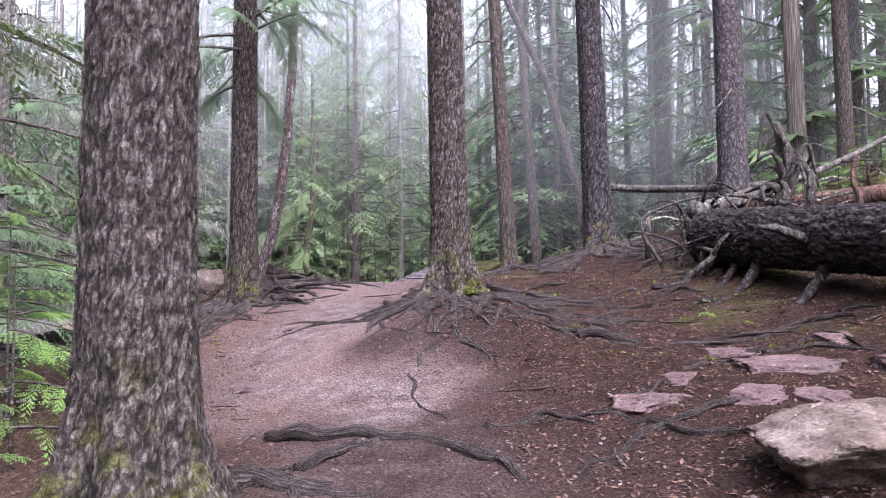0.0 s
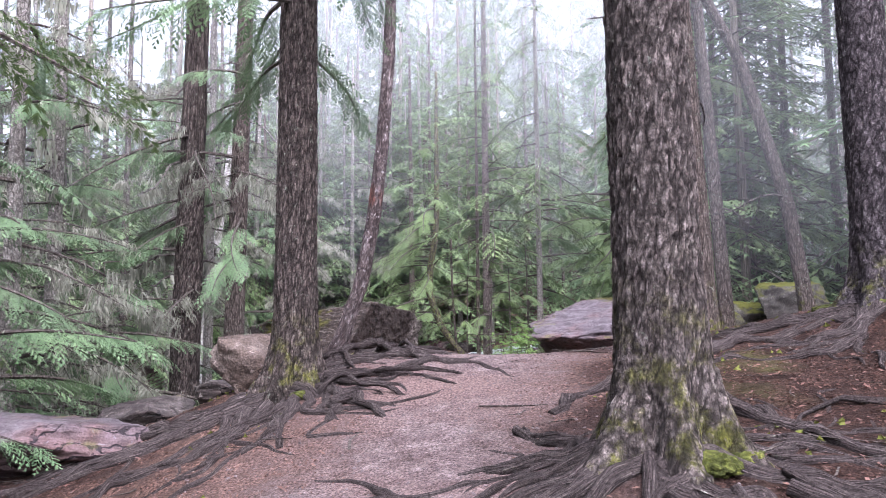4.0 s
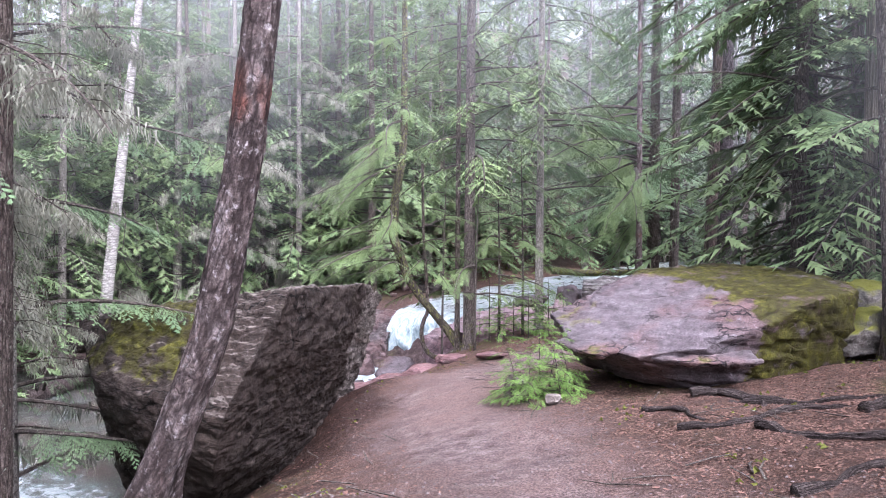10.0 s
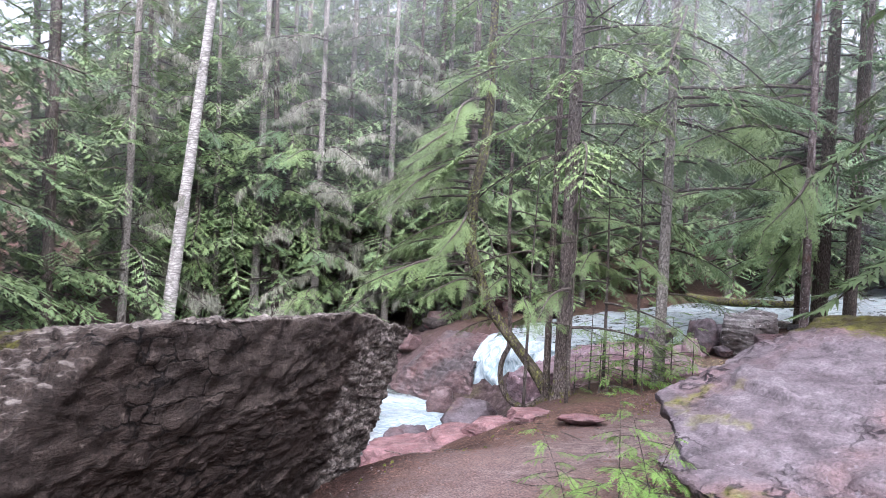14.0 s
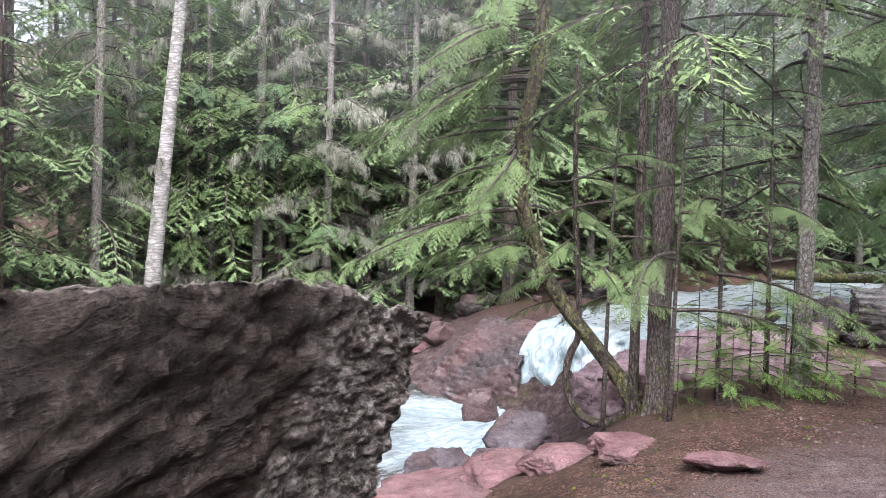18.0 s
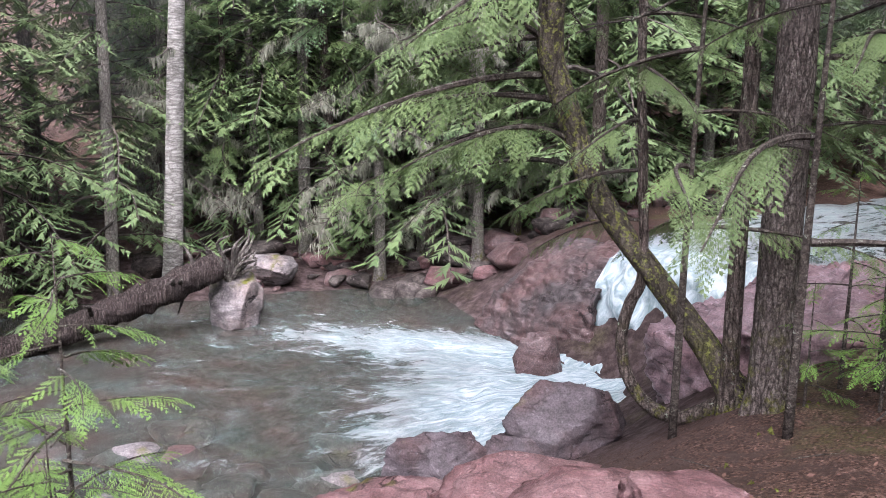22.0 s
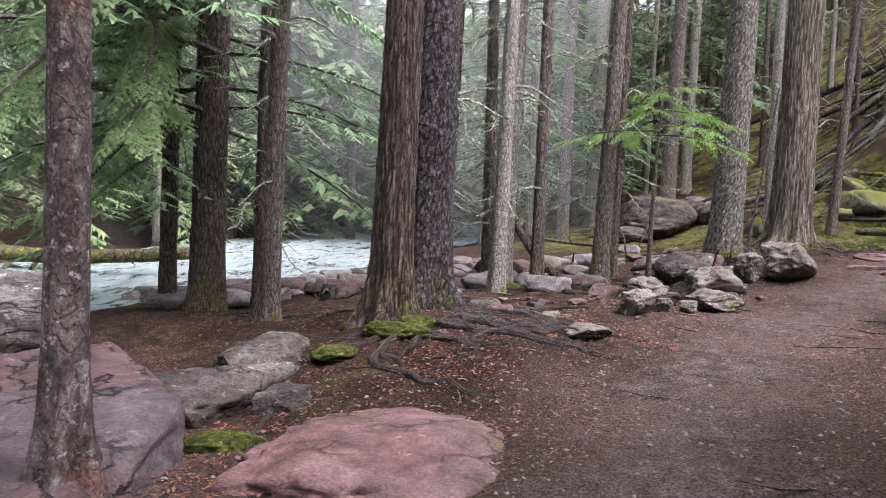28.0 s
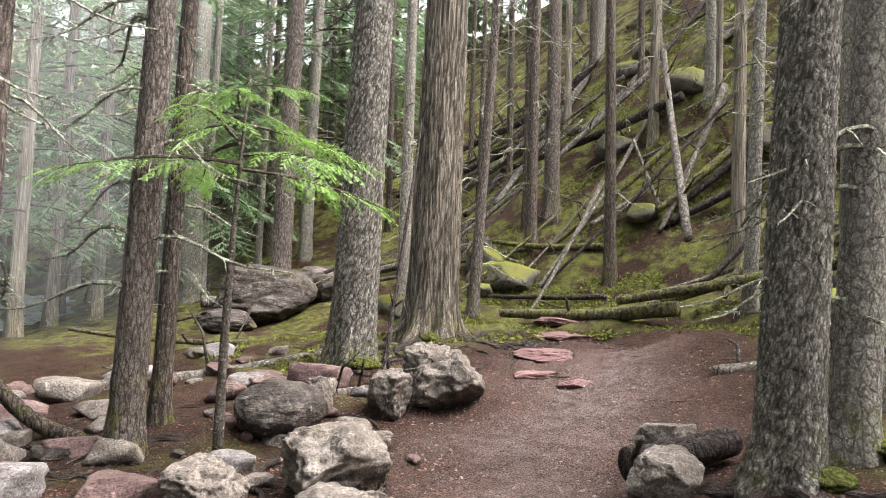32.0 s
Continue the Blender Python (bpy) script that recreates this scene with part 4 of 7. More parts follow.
def hull_mesh(name, corners, material, cell=0.16, rough=0.05, layers=3.0, seed=0.0, ledge=0.0, moss=None, pits=0.0):
    """A great angular rock: the hull of a few corners, split finely, then weathered with layers and cracks."""
    bm = bmesh.new()
    for c in corners:
        bm.verts.new(c)
    out = bmesh.ops.convex_hull(bm, input=bm.verts)
    bmesh.ops.delete(bm, geom=[g for g in out["geom_interior"] if isinstance(g, bmesh.types.BMVert)], context="VERTS")
    bmesh.ops.triangulate(bm, faces=bm.faces)
    for _ in range(8):
        lengthy = [e for e in bm.edges if e.calc_length() > cell]
        if not lengthy:
            break
        bmesh.ops.subdivide_edges(bm, edges=lengthy, cuts=1, use_grid_fill=False)
        bmesh.ops.triangulate(bm, faces=[f for f in bm.faces if len(f.verts) > 3])
    for _ in range(3):
        bmesh.ops.smooth_vert(bm, verts=bm.verts, factor=0.5, use_axis_x=True, use_axis_y=True, use_axis_z=True)
    bm.normal_update()
    moves, green = [], []
    for v in bm.verts:
        p = v.co
        k = rough * 1.2 * noise.fractal(Vector((p.x * 0.9 + seed, p.y * 0.9, p.z * 0.9)), 1.0, 2.0, 3)
        k += rough * noise.fractal(Vector((p.x * 2.2, p.y * 2.2 + seed, p.z * 2.2 * layers)), 0.8, 2.0, 4)
        k += rough * 0.9 * noise.fractal(p * 8 + Vector((seed, 0, 0)), 0.7, 2.0, 3)
        if ledge:
            # beds that break off in steps, with open joints between the blocks
            q = Vector((p.x * 0.9 + seed, p.y * 0.8, (p.z + 0.18 * p.y + 0.1 * p.x) * layers)) + 0.45 * noise.noise_vector(p * 1.6)
            for scale, share in ((1.0, 1.0), (2.7, 0.5), (6.5, 0.28)):
                d, at = noise.voronoi(q * scale)
                k += ledge * share * (noise.noise(at[0] * 3.7 + Vector((seed, 1.3, 2.1))) * 1.3 - 0.7 * max(0.0, 1 - (d[1] - d[0]) / 0.09))
        if pits:
            hollow = max(min(1.0, max(0.0, (p.y - 1.2) / 0.7)), min(1.0, max(0.0, (v.normal.z - 0.5) / 0.3)))
            for scale, share in ((2.6, 0.9), (5.5, 0.8), (9.0, 0.35)):
                d, at = noise.voronoi(Vector((p.x, p.y, p.z * 3.0 + 0.6 * p.y)) * scale + 0.5 * noise.noise_vector(p * 4))
                k += hollow * pits * share * (0.8 * noise.noise(at[0] * 3.7) + 0.35 * (0.4 - d[0]) - 0.45 * max(0.0, 1 - (d[1] - d[0]) / 0.12))
        g = moss(p) if moss else 0.0
        if g > 0.3:
            k += 0.03 * g * (0.6 + noise.noise(p * 5) + 0.5 * noise.noise(p * 13))
        green.append(g)
        moves.append(v.normal * max(-0.14, min(0.12, k)))
    for v, m in zip(bm.verts, moves):
        v.co += m
    me = bpy.data.meshes.new(name)
    bm.to_mesh(me)
    bm.free()
    me.materials.append(material)
    me.polygons.foreach_set("use_smooth", [True] * len(me.polygons))
    if moss:
        me.attributes.new("mossy", "FLOAT", "POINT").data.foreach_set("value", np.array(green, np.float32))
    return me


def fibred(name, v, f, segs):
    """A mesh from a tube whose "grain" runs round and along it."""
    me = mesh_of(name, v, f, ROOT_WOOD)
    co = np.array([tuple(p) for p in v]).reshape(-1, segs, 3)
    mid = co.mean(1)
    run = np.concatenate([[0], np.cumsum(np.linalg.norm(np.diff(mid, axis=0), axis=1))])
    a = np.arange(segs) * 2 * math.pi / segs
    n = len(mid)
    grain = np.stack([np.tile(np.cos(a), (n, 1)), np.tile(np.sin(a), (n, 1)), np.repeat(run[:, None], segs, 1)], 2)
    me.attributes.new("grain", "FLOAT_VECTOR", "POINT").data.foreach_set("vector", grain.astype(np.float32).ravel())
    return me


def root_mesh(points, r0, r1, seed=0.0, segs=8, lift=0.3, arch=0.0):
    """A root that creeps over the ground through a few places (x, y)."""
    line = glide([(x, y, 0) for x, y in points], 10)
    n = len(line)
    pts, rad = [], []
    for i, p in enumerate(line):
        u = i / (n - 1)
        r = r0 + (r1 - r0) * u
        wx, wy = 0.09 * noise.noise((p.x * 4 + seed, p.y * 4, 1)), 0.09 * noise.noise((p.x * 4, p.y * 4 + seed, 2))
        x, y = p.x + wx, p.y + wy
        z = ground_z(x, y) + r * (lift - 0.3) + 0.07 * noise.noise((p.x * 3.5, p.y * 3.5, seed)) * (1 - u) + arch * math.sin(math.pi * u)
        if u > 0.9:
            z -= r * 1.5 * (u - 0.9) * 10
        pts.append((x, y, z))
        rad.append(r * (1 + 0.45 * noise.noise((p.x * 6, p.y * 6, seed + 5))))
    return tube(pts, rad, segs + 3, 0.42, seed, 5.0)

# ---- ground ----
def spaced(fine_from, fine_to, cell, far):
    a = list(np.arange(fine_from, fine_to, cell))
    s = cell
    while a[-1] < far:
        s *= 1.16
        a.append(a[-1] + s)
    s = cell
    while a[0] > -far:
        s *= 1.16
        a.insert(0, a[0] - s)
    return np.array(a)


def build_ground():
    xs, ys = spaced(-8.0, 21.0, 0.15, 400), spaced(-1.0, 39.0, 0.15, 400)
    gx, gy = np.meshgrid(xs, ys)
    xy = np.stack([gx.ravel(), gy.ravel()], 1)
    z = np.concatenate([heights(c) for c in np.array_split(xy, 40)])
    far = np.clip((np.hypot(xy[:, 0], xy[:, 1] - 20) - 45) / 60, 0, 1)
    z = z * (1 - far) + far * 16.0
    d = near_trail(xy)
    inside = (np.abs(xy[:, 0]) < 30) & (xy[:, 1] > -10) & (xy[:, 1] < 60)
    rel = np.array([relief(x, y) if k else 0.0 for (x, y), k in zip(xy, inside)])
    z = z + 0.5 * np.clip((xy[:, 0] - 10.5) / 4, 0, 1) * inside * rel * 3
    z = z + rel * (0.35 + 0.65 * np.minimum(1, d / 1.6))
    wob = np.array([noise_at(x * 0.9, y * 0.9, 5, 3) if k else 0.0 for (x, y), k in zip(xy, inside)])
    trail = np.clip(1.25 - (d + 0.45 * wob) / 1.15, 0, 1)
    trail = np.maximum(trail, 1.3 * np.exp(-((xy[:, 0] + .1) ** 2 / 1.6 + (xy[:, 1] - 28.3) ** 2 / 2.2))).clip(0, 1)
    right = np.clip((xy[:, 0] - 9.5 + 1.2 * wob) / 2.5, 0, 1) * np.clip((xy[:, 1] - 22) / 4, 0, 1)
    slope = .9 * np.clip((xy[:, 0] - 3.0) / 1.5, 0, 1) * np.clip((15 - xy[:, 1]) / 3, 0, 1) * np.clip(.4 + 2 * wob, 0, 1)
    moss = np.clip(slope + right * np.clip((d - 1.6) / 1.2, 0, 1) + 0.35 * np.clip((wob - 0.15) * 3, 0, 1) * np.clip((d - 1.3), 0, 1), 0, 1)
    creek = np.clip(-(z - 0.75) * 0.8, 0, 1) * np.clip((xy[:, 1] - 24) / 3, 0, 1) * (xy[:, 0] < 3)
    rock = np.clip(np.maximum(creek, np.clip((-0.3 - z) * 2, 0, 1)), 0, 1)
    side = xy[:, 0] + 0.8 * wob
    humus = np.clip((xy[:, 1] - 25.5 + wob) / 3, 0, 1) * np.clip((side - .9) / 1.4, 0, 1) + np.clip((side + 0.5) / .6, 0, 1) * np.clip((14 - xy[:, 1]) / 3, 0, 1) + .8 * np.clip((5.0 - xy[:, 1] + wob) / 1.5, 0, 1) + 0.7 * np.clip((side - 1.6) / .8, 0, 1) + np.clip((-3.2 - side) / .8, 0, 1) * np.clip((24 - xy[:, 1]) / 2, 0, 1)
    humus = np.clip(humus, 0, 1) * (1 - .42 * trail * (xy[:, 1] > 20))
    n = len(xs)
    i = np.arange((len(ys) - 1) * n).reshape(len(ys) - 1, n)[:, :-1].ravel()
    faces = np.stack([i, i + 1, i + n + 1, i + n], 1)
    me = mesh_of("ground", np.column_stack([xy, z]), faces, GROUND)
    for name, values in (("trail", trail), ("moss", moss), ("rock", rock), ("humus", humus)):
        me.attributes.new(name, "FLOAT", "POINT").data.foreach_set("value", values.astype(np.float32))
    tagged(new("ground", me), "forest floor of reddish dirt trail, needle litter and moss", "ground", kind="structure")


build_ground()

# ---- creek ----
CREEK = [(34, 70, 3.4, 9), (16, 55, 2.0, 8), (8, 48, 1.25, 7), (2.5, 42, .85, 7), (-1.5, 37, .55, 6), (-3.6, 34.2, .42, 4.6), (-4.8, 32.2, .33, 3.0), (-5.05, 31.45, .2, 2.5), (-5.15, 31.0, -1.15, 2.6), (-5.4, 30.4, -1.5, 3.0)]
FALLS = (-4.7, 31.3)


def build_creek():
    line = []
    for a, b in zip(CREEK, CREEK[1:]):
        a, b = np.array(a, float), np.array(b, float)
        k = max(2, int(np.hypot(*(b - a)[:3:2]) / 0.12), int(np.linalg.norm(b[:3] - a[:3]) / 0.12))
        line += [a + (b - a) * j / k for j in range(k)]
    line = np.array(line)
    for _ in range(6):
        line[1:-1, [0, 1, 3]] = (line[:-2, [0, 1, 3]] + 2 * line[1:-1, [0, 1, 3]] + line[2:, [0, 1, 3]]) / 4
    across = 56
    way = np.gradient(line[:, :2], axis=0)
    for _ in range(30):
        way[1:-1] = (way[:-2] + way[1:-1] + way[2:]) / 3
    way /= np.maximum(1e-6, np.hypot(*way.T))[:, None]
    side = np.stack([-way[:, 1], way[:, 0]], 1)
    vs, foam, along, across_at, run = [], [], [], [], 0.0
    drop = np.abs(np.gradient(line[:, 2])) / np.maximum(0.02, np.hypot(*np.gradient(line[:, :2], axis=0).T))
    for i, (x, y, z, w) in enumerate(line):
        run += float(np.linalg.norm(line[i][:3] - line[i - 1][:3])) if i else 0.0
        for k in range(across):
            u = k / (across - 1) * 2 - 1
            px_, py_ = x + side[i][0] * u * w / 2, y + side[i][1] * u * w / 2
            rush = min(1.0, drop[i] * 2.5)
            swell = 0.05 + 0.10 * rush
            q = Vector((px_ * 1.5, py_ * 1.5, z * 2))
            dz = swell * noise.fractal(q, 0.9, 2.0, 4)
            push = 0.22 * rush * noise.fractal(q * 1.5, 0.8, 2.0, 3)
            vs.append((px_ - way[i][0] * -push, py_ + way[i][1] * push, z + dz))
            upper = 0.27 if z > 0.2 else 0.0
            foam.append(min(0.8, rush + upper + 1.2 * max(0, dz - 0.03)))
            along.append(run)
            across_at.append(u * w / 2)
    n = across
    i = np.arange((len(line) - 1) * n).reshape(len(line) - 1, n)[:, :-1].ravel()
    me = mesh_of("creek", vs, np.stack([i, i + n, i + n + 1, i + 1], 1), WATER)
    me.attributes.new("foam", "FLOAT", "POINT").data.foreach_set("value", np.array(foam, np.float32))
    me.attributes.new("along", "FLOAT", "POINT").data.foreach_set("value", np.array(along, np.float32))
    me.attributes.new("across", "FLOAT", "POINT").data.foreach_set("value", np.array(across_at, np.float32))
    tagged(new("water", me), "clear creek rushing white over red rock ledges", "creek", kind="structure")



def build_pool():
    """The wide shallow run below the falls, fanning out from their foot."""
    xs = np.concatenate([np.arange(-34, -14, .8), np.arange(-14, -4.3, .13)])
    ys = np.concatenate([np.arange(3, 20, .6), np.arange(20, 34.8, .13)])
    vs, foam, along, across = [], [], [], []
    for y in ys:
        level = float(np.interp(y, (3, 6, 11.5, 17, 21, 25, 28), (-3.3, -3.0, -2.3, -1.9, -1.65, -1.53, -1.46)))
        for x in xs:
            dx, dy = x - FALLS[0], y - FALLS[1]
            far = math.hypot(dx, dy)
            boil = math.exp(-((x + 6.0) ** 2 + (y - 29.5) ** 2) / 3.6)
            tongue = math.exp(-((x + 8.6) ** 2 * .09 + (y - 30.9 - .22 * (x + 8.6)) ** 2 * 1.1))
            near = math.exp(-((x + 6.5) ** 2 * .5 + (y - 28.1) ** 2 * .7))
            riffle = .28 * max(0, math.sin(y * .9 + x * .4)) if y < 23 else 0.0
            q = Vector((x * 1.6, y * 1.6, 3))
            dz = (.025 + .09 * boil + .03 * tongue) * noise.fractal(q, .9, 2.0, 4)
            vs.append((x, y, level + dz + .12 * boil))
            foam.append(min(.85, .8 * boil + .58 * tongue + .42 * near + riffle + .06))
            along.append(far)
            across.append(math.atan2(dy, dx) % 6.283 * 4.5)
    n = len(xs)
    i = np.arange((len(ys) - 1) * n).reshape(len(ys) - 1, n)[:, :-1].ravel()
    me = mesh_of("creek_pool", vs, np.stack([i, i + 1, i + n + 1, i + n], 1), WATER)
    for name, values in (("foam", foam), ("along", along), ("across", across)):
        me.attributes.new(name, "FLOAT", "POINT").data.foreach_set("value", np.array(values, np.float32))
    tagged(new("water", me), "shallow clear pool streaked with foam below the falls", "creek", kind="structure")


build_creek()
build_pool()

# ---- great rocks ----
def great_rock(name, corners, material, label, cell=0.14, rough=0.05, layers=3.0, seed=0.0, ledge=0.0, moss=None, pits=0.0):
    c = np.mean(np.array(corners, float), axis=0)
    grow = (lambda p: moss(p.x + c[0], p.y + c[1], p.z + c[2])) if moss else None
    me = hull_mesh(name, [Vector(p) - Vector(c) for p in corners], material, cell, rough, layers, seed, ledge, grow, pits)
    ob = new(name, me)
    ob.location = c
    return tagged(ob, label, "rock")


def soft(v, a, b):
    return min(1.0, max(0.0, (v - a) / (b - a)))


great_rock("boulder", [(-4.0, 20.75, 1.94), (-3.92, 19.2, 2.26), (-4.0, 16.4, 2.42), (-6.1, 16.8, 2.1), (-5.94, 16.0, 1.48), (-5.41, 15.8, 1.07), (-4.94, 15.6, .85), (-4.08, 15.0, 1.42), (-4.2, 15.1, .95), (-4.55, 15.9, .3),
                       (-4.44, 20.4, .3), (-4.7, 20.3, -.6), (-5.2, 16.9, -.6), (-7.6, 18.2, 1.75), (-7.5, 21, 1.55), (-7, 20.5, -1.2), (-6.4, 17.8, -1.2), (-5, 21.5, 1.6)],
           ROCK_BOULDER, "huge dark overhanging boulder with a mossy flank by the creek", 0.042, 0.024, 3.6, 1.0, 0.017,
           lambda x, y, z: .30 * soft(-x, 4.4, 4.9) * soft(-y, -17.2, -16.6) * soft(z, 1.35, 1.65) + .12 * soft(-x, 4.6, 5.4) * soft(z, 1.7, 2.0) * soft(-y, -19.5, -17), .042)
great_rock("slab_rock", [(-1.34, 18.62, 1.93), (-1.14, 17.53, 1.79), (-.5, 16.85, 1.73), (.15, 16.8, 1.84), (.8, 16.95, 2.08), (1.4, 17.15, 2.34), (2.0, 17.7, 2.4), (2.1, 19, 2.5), (1.19, 20.1, 2.56), (-.25, 19.0, 2.42), (-.8, 18.9, 2.2), (0, 20.6, 2.4),
                         (-1.0, 18.6, 1.35), (-.85, 17.85, 1.4), (-.3, 17.35, 1.35), (.3, 17.2, 1.3), (1.2, 17.45, 1.3), (1.9, 17.9, 1.3), (2.1, 20, 1), (0, 20.5, .9)],
           ROCK_SLAB, "broad sloping mauve rock slab capped with moss", 0.05, 0.016, 4.5, 2.0, 0.035,
           lambda x, y, z: .38 * max(soft(x + .44 * (y - 18.5), -.05, .45) * soft(z, 1.85, 2.05), soft(x, .5, .85) * soft(z, 1.2, 1.5)))


for corners, n in (([(-.5, 16.95, 1.74), (.1, 16.7, 1.72), (.75, 16.72, 1.74), (.7, 17.2, 1.84), (-.4, 17.4, 1.86), (-.45, 17.0, 1.68), (.1, 16.75, 1.66), (.7, 16.8, 1.68)], 3.0),
                   ([(-1.3, 17.7, 1.74), (-.9, 17.0, 1.72), (-.5, 17.1, 1.8), (-.9, 17.8, 1.84), (-1.2, 17.6, 1.66), (-.8, 17.05, 1.64)], 5.0)):
    great_rock("rock_flake", corners, ROCK_SLAB, "broken layer of mauve rock at the lip of the slab", .05, .012, 4.5, n, .02)


def boulders(name, rows, material, label, detail=5, group="", rough=0.06, blocky=0.66, layers=1.0, sink=0.12):
    """Loose or bedded rocks: x, y, width, depth, height, turn, seed."""
    for x, y, w, d, h, turn, seed in rows:
        ob = new(name, boulder_mesh(name, seed, (w, d, h), material, 14, detail, rough, blocky, layers))
        ob.matrix_basis = pose(x, y, ground_z(x, y) - sink * h, 0, 0, turn)
        tagged(ob, label, "rock", group)

# ---- trees ----
CROWNS = {
    "fir": [crown_mesh("crown", 10 + i, 2.0, 17, 2.9, 80, LEAF_FIR, 0.8, 0.35, 20, 12, 0.072, 0.018) for i in range(2)],
    "far": [crown_mesh("crown", 20 + i, 0.8, 16, 2.7, 70, LEAF_FAR, 0.8, 0.42, 17, 11, 0.088, 0.025) for i in range(3)],
    "cedar": [crown_mesh("crown", 30 + i, 4.0, 15, 2.4, 60, LEAF_CEDAR, 0.8, 0.45, 20, 12, 0.066, 0.017, 0.15, 0.05) for i in range(2)],
    "thin": [crown_mesh("crown", 50, 0.8, 16, 2.7, 52, LEAF_FAR, 0.8, 0.42, 9, 6, 0.19, 0.085)],
    "high": [crown_mesh("crown", 40 + i, 7.5, 18, 2.0, 24, LEAF_FIR, 0.7, 0.35, 18, 11, 0.075, 0.02) for i in range(2)],
}
TREES = {}
DEAD = [dead_branch_mesh(i, 1.0) for i in range(4)]
DEAD_PALE = [dead_branch_mesh(20 + i, 1.0, PALE_TWIG) for i in range(4)]
DEAD_HAIRY = [dead_branch_mesh(10 + i, 1.2, None, 70) for i in range(4)]


def tree(x, y, d, bark_mat, label, tall=16, lean=(0, 0), line=None, crown=None, dead=0, dead_from=1.2, dead_to=6, dead_size=1.0, hairy=False, pale=False, segs=14, step=0.25, rough=0.05,
         flare=0.5, seed=None, grain=(3.0, 1.2), name="conifer", sink=0.0, top=0.35, furrow=0.0, plate=(0.05, 0.14)):
    seed = seed if seed is not None else (x * 3.7 + y * 1.9)
    base = thing(name, x, y, ground_z(x, y) - sink, label, "tree")
    TREES[(round(x, 2), round(y, 2))] = base
    line = line or ((0, 0, 0), (lean[0] * tall, lean[1] * tall, tall))
    stem = part("trunk", trunk_mesh("trunk", d / 2, tall, bark_mat, line, flare, segs, step, rough, seed, top, 5, grain, furrow, plate), base)
    rng = random.Random(int(seed * 100))
    if crown:
        part("crown", rng.choice(CROWNS[crown]), base, at=pose(0, 0, 0, 0, 0, rng.uniform(0, 360)))
    keys = sorted(line, key=lambda k: k[2])
    for i in range(dead):
        z = rng.uniform(dead_from, dead_to)
        cx, cy = np.interp(z, [k[2] for k in keys], [k[0] for k in keys]), np.interp(z, [k[2] for k in keys], [k[1] for k in keys])
        s = dead_size * rng.uniform(0.5, 1.3)
        part("dead_branch", rng.choice(DEAD_HAIRY if hairy else DEAD_PALE if pale else DEAD), stem, at=pose(cx, cy, z, 0, rng.uniform(-5, 25), rng.uniform(0, 360)) @ Matrix.Scale(s, 4))
    return base


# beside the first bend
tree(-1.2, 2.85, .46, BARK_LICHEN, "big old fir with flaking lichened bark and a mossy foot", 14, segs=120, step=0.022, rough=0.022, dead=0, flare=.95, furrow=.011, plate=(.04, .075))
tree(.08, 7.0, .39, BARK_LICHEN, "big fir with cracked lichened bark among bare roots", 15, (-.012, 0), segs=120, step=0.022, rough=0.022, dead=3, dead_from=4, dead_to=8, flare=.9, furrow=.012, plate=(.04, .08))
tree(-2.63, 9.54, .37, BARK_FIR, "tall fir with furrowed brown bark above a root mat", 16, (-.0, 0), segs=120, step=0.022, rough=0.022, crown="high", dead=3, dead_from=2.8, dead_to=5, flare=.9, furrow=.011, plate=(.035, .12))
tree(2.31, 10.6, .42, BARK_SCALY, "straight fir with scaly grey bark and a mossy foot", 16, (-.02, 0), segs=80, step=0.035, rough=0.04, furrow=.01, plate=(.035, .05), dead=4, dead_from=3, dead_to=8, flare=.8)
tree(3.96, 9.7, .40, BARK_SCALY, "fir with scaly grey bark behind the fallen log", 16, segs=40, step=0.08, dead=8, dead_from=1.5, dead_to=7)
tree(1.2, 12.8, .28, BARK_FIR, "slim brown fir on the rise", 15, (-.04, 0), dead=6, dead_from=2, dead_to=7)
tree(2.35, 17.6, .26, BARK_FIR, "slim brown fir on the rise", 15, (-.05, 0), dead=6, dead_from=2, dead_to=7)
tree(3.4, 16.5, .24, BARK_FIR, "slim leaning fir among the others", 14, line=((0, 0, 0), (-.25, 0, 2), (-.9, 0, 4.5), (-2.5, 0, 8)), dead=8, dead_from=1.5, dead_to=6)
tree(5.5, 17.7, .36, BARK_FIR, "slim brown fir on the slope", 16, dead=8, dead_from=2, dead_to=8)
tree(-6.17, 13.8, .46, BARK_FIR, "pair of fir trunks rising from the bank", 17, (.015, 0), segs=72, step=0.04, furrow=.014, crown="high", dead=6, dead_from=3, dead_to=6, hairy=True, sink=.2)
tree(-5.6, 14.2, .32, BARK_FIR, "pair of fir trunks rising from the bank", 17, (.02, 0), segs=32, step=0.08, dead=4, dead_from=3, dead_to=7, sink=.2)
tree(-3.38, 12.54, .2, BARK_RED, "slender leaning tree with peeling red bark", 9, line=((0, 0, 0), (.11, 0, .3), (.38, .04, 1.05), (.54, .06, 1.9), (.64, .08, 2.8), (.73, .1, 4), (.9, .1, 9)), segs=64, step=0.03, rough=.04, flare=1.0, top=.5, furrow=.006, plate=(.05, .11), name="leaning_tree")
# across the creek
tree(-15.7, 30.9, .42, BARK_BIRCH, "pale leaning birch on the far bank", 15, (.16, -.05), segs=20, step=.3, rough=.02, dead=8, hairy=True, dead_to=9, name="birch")
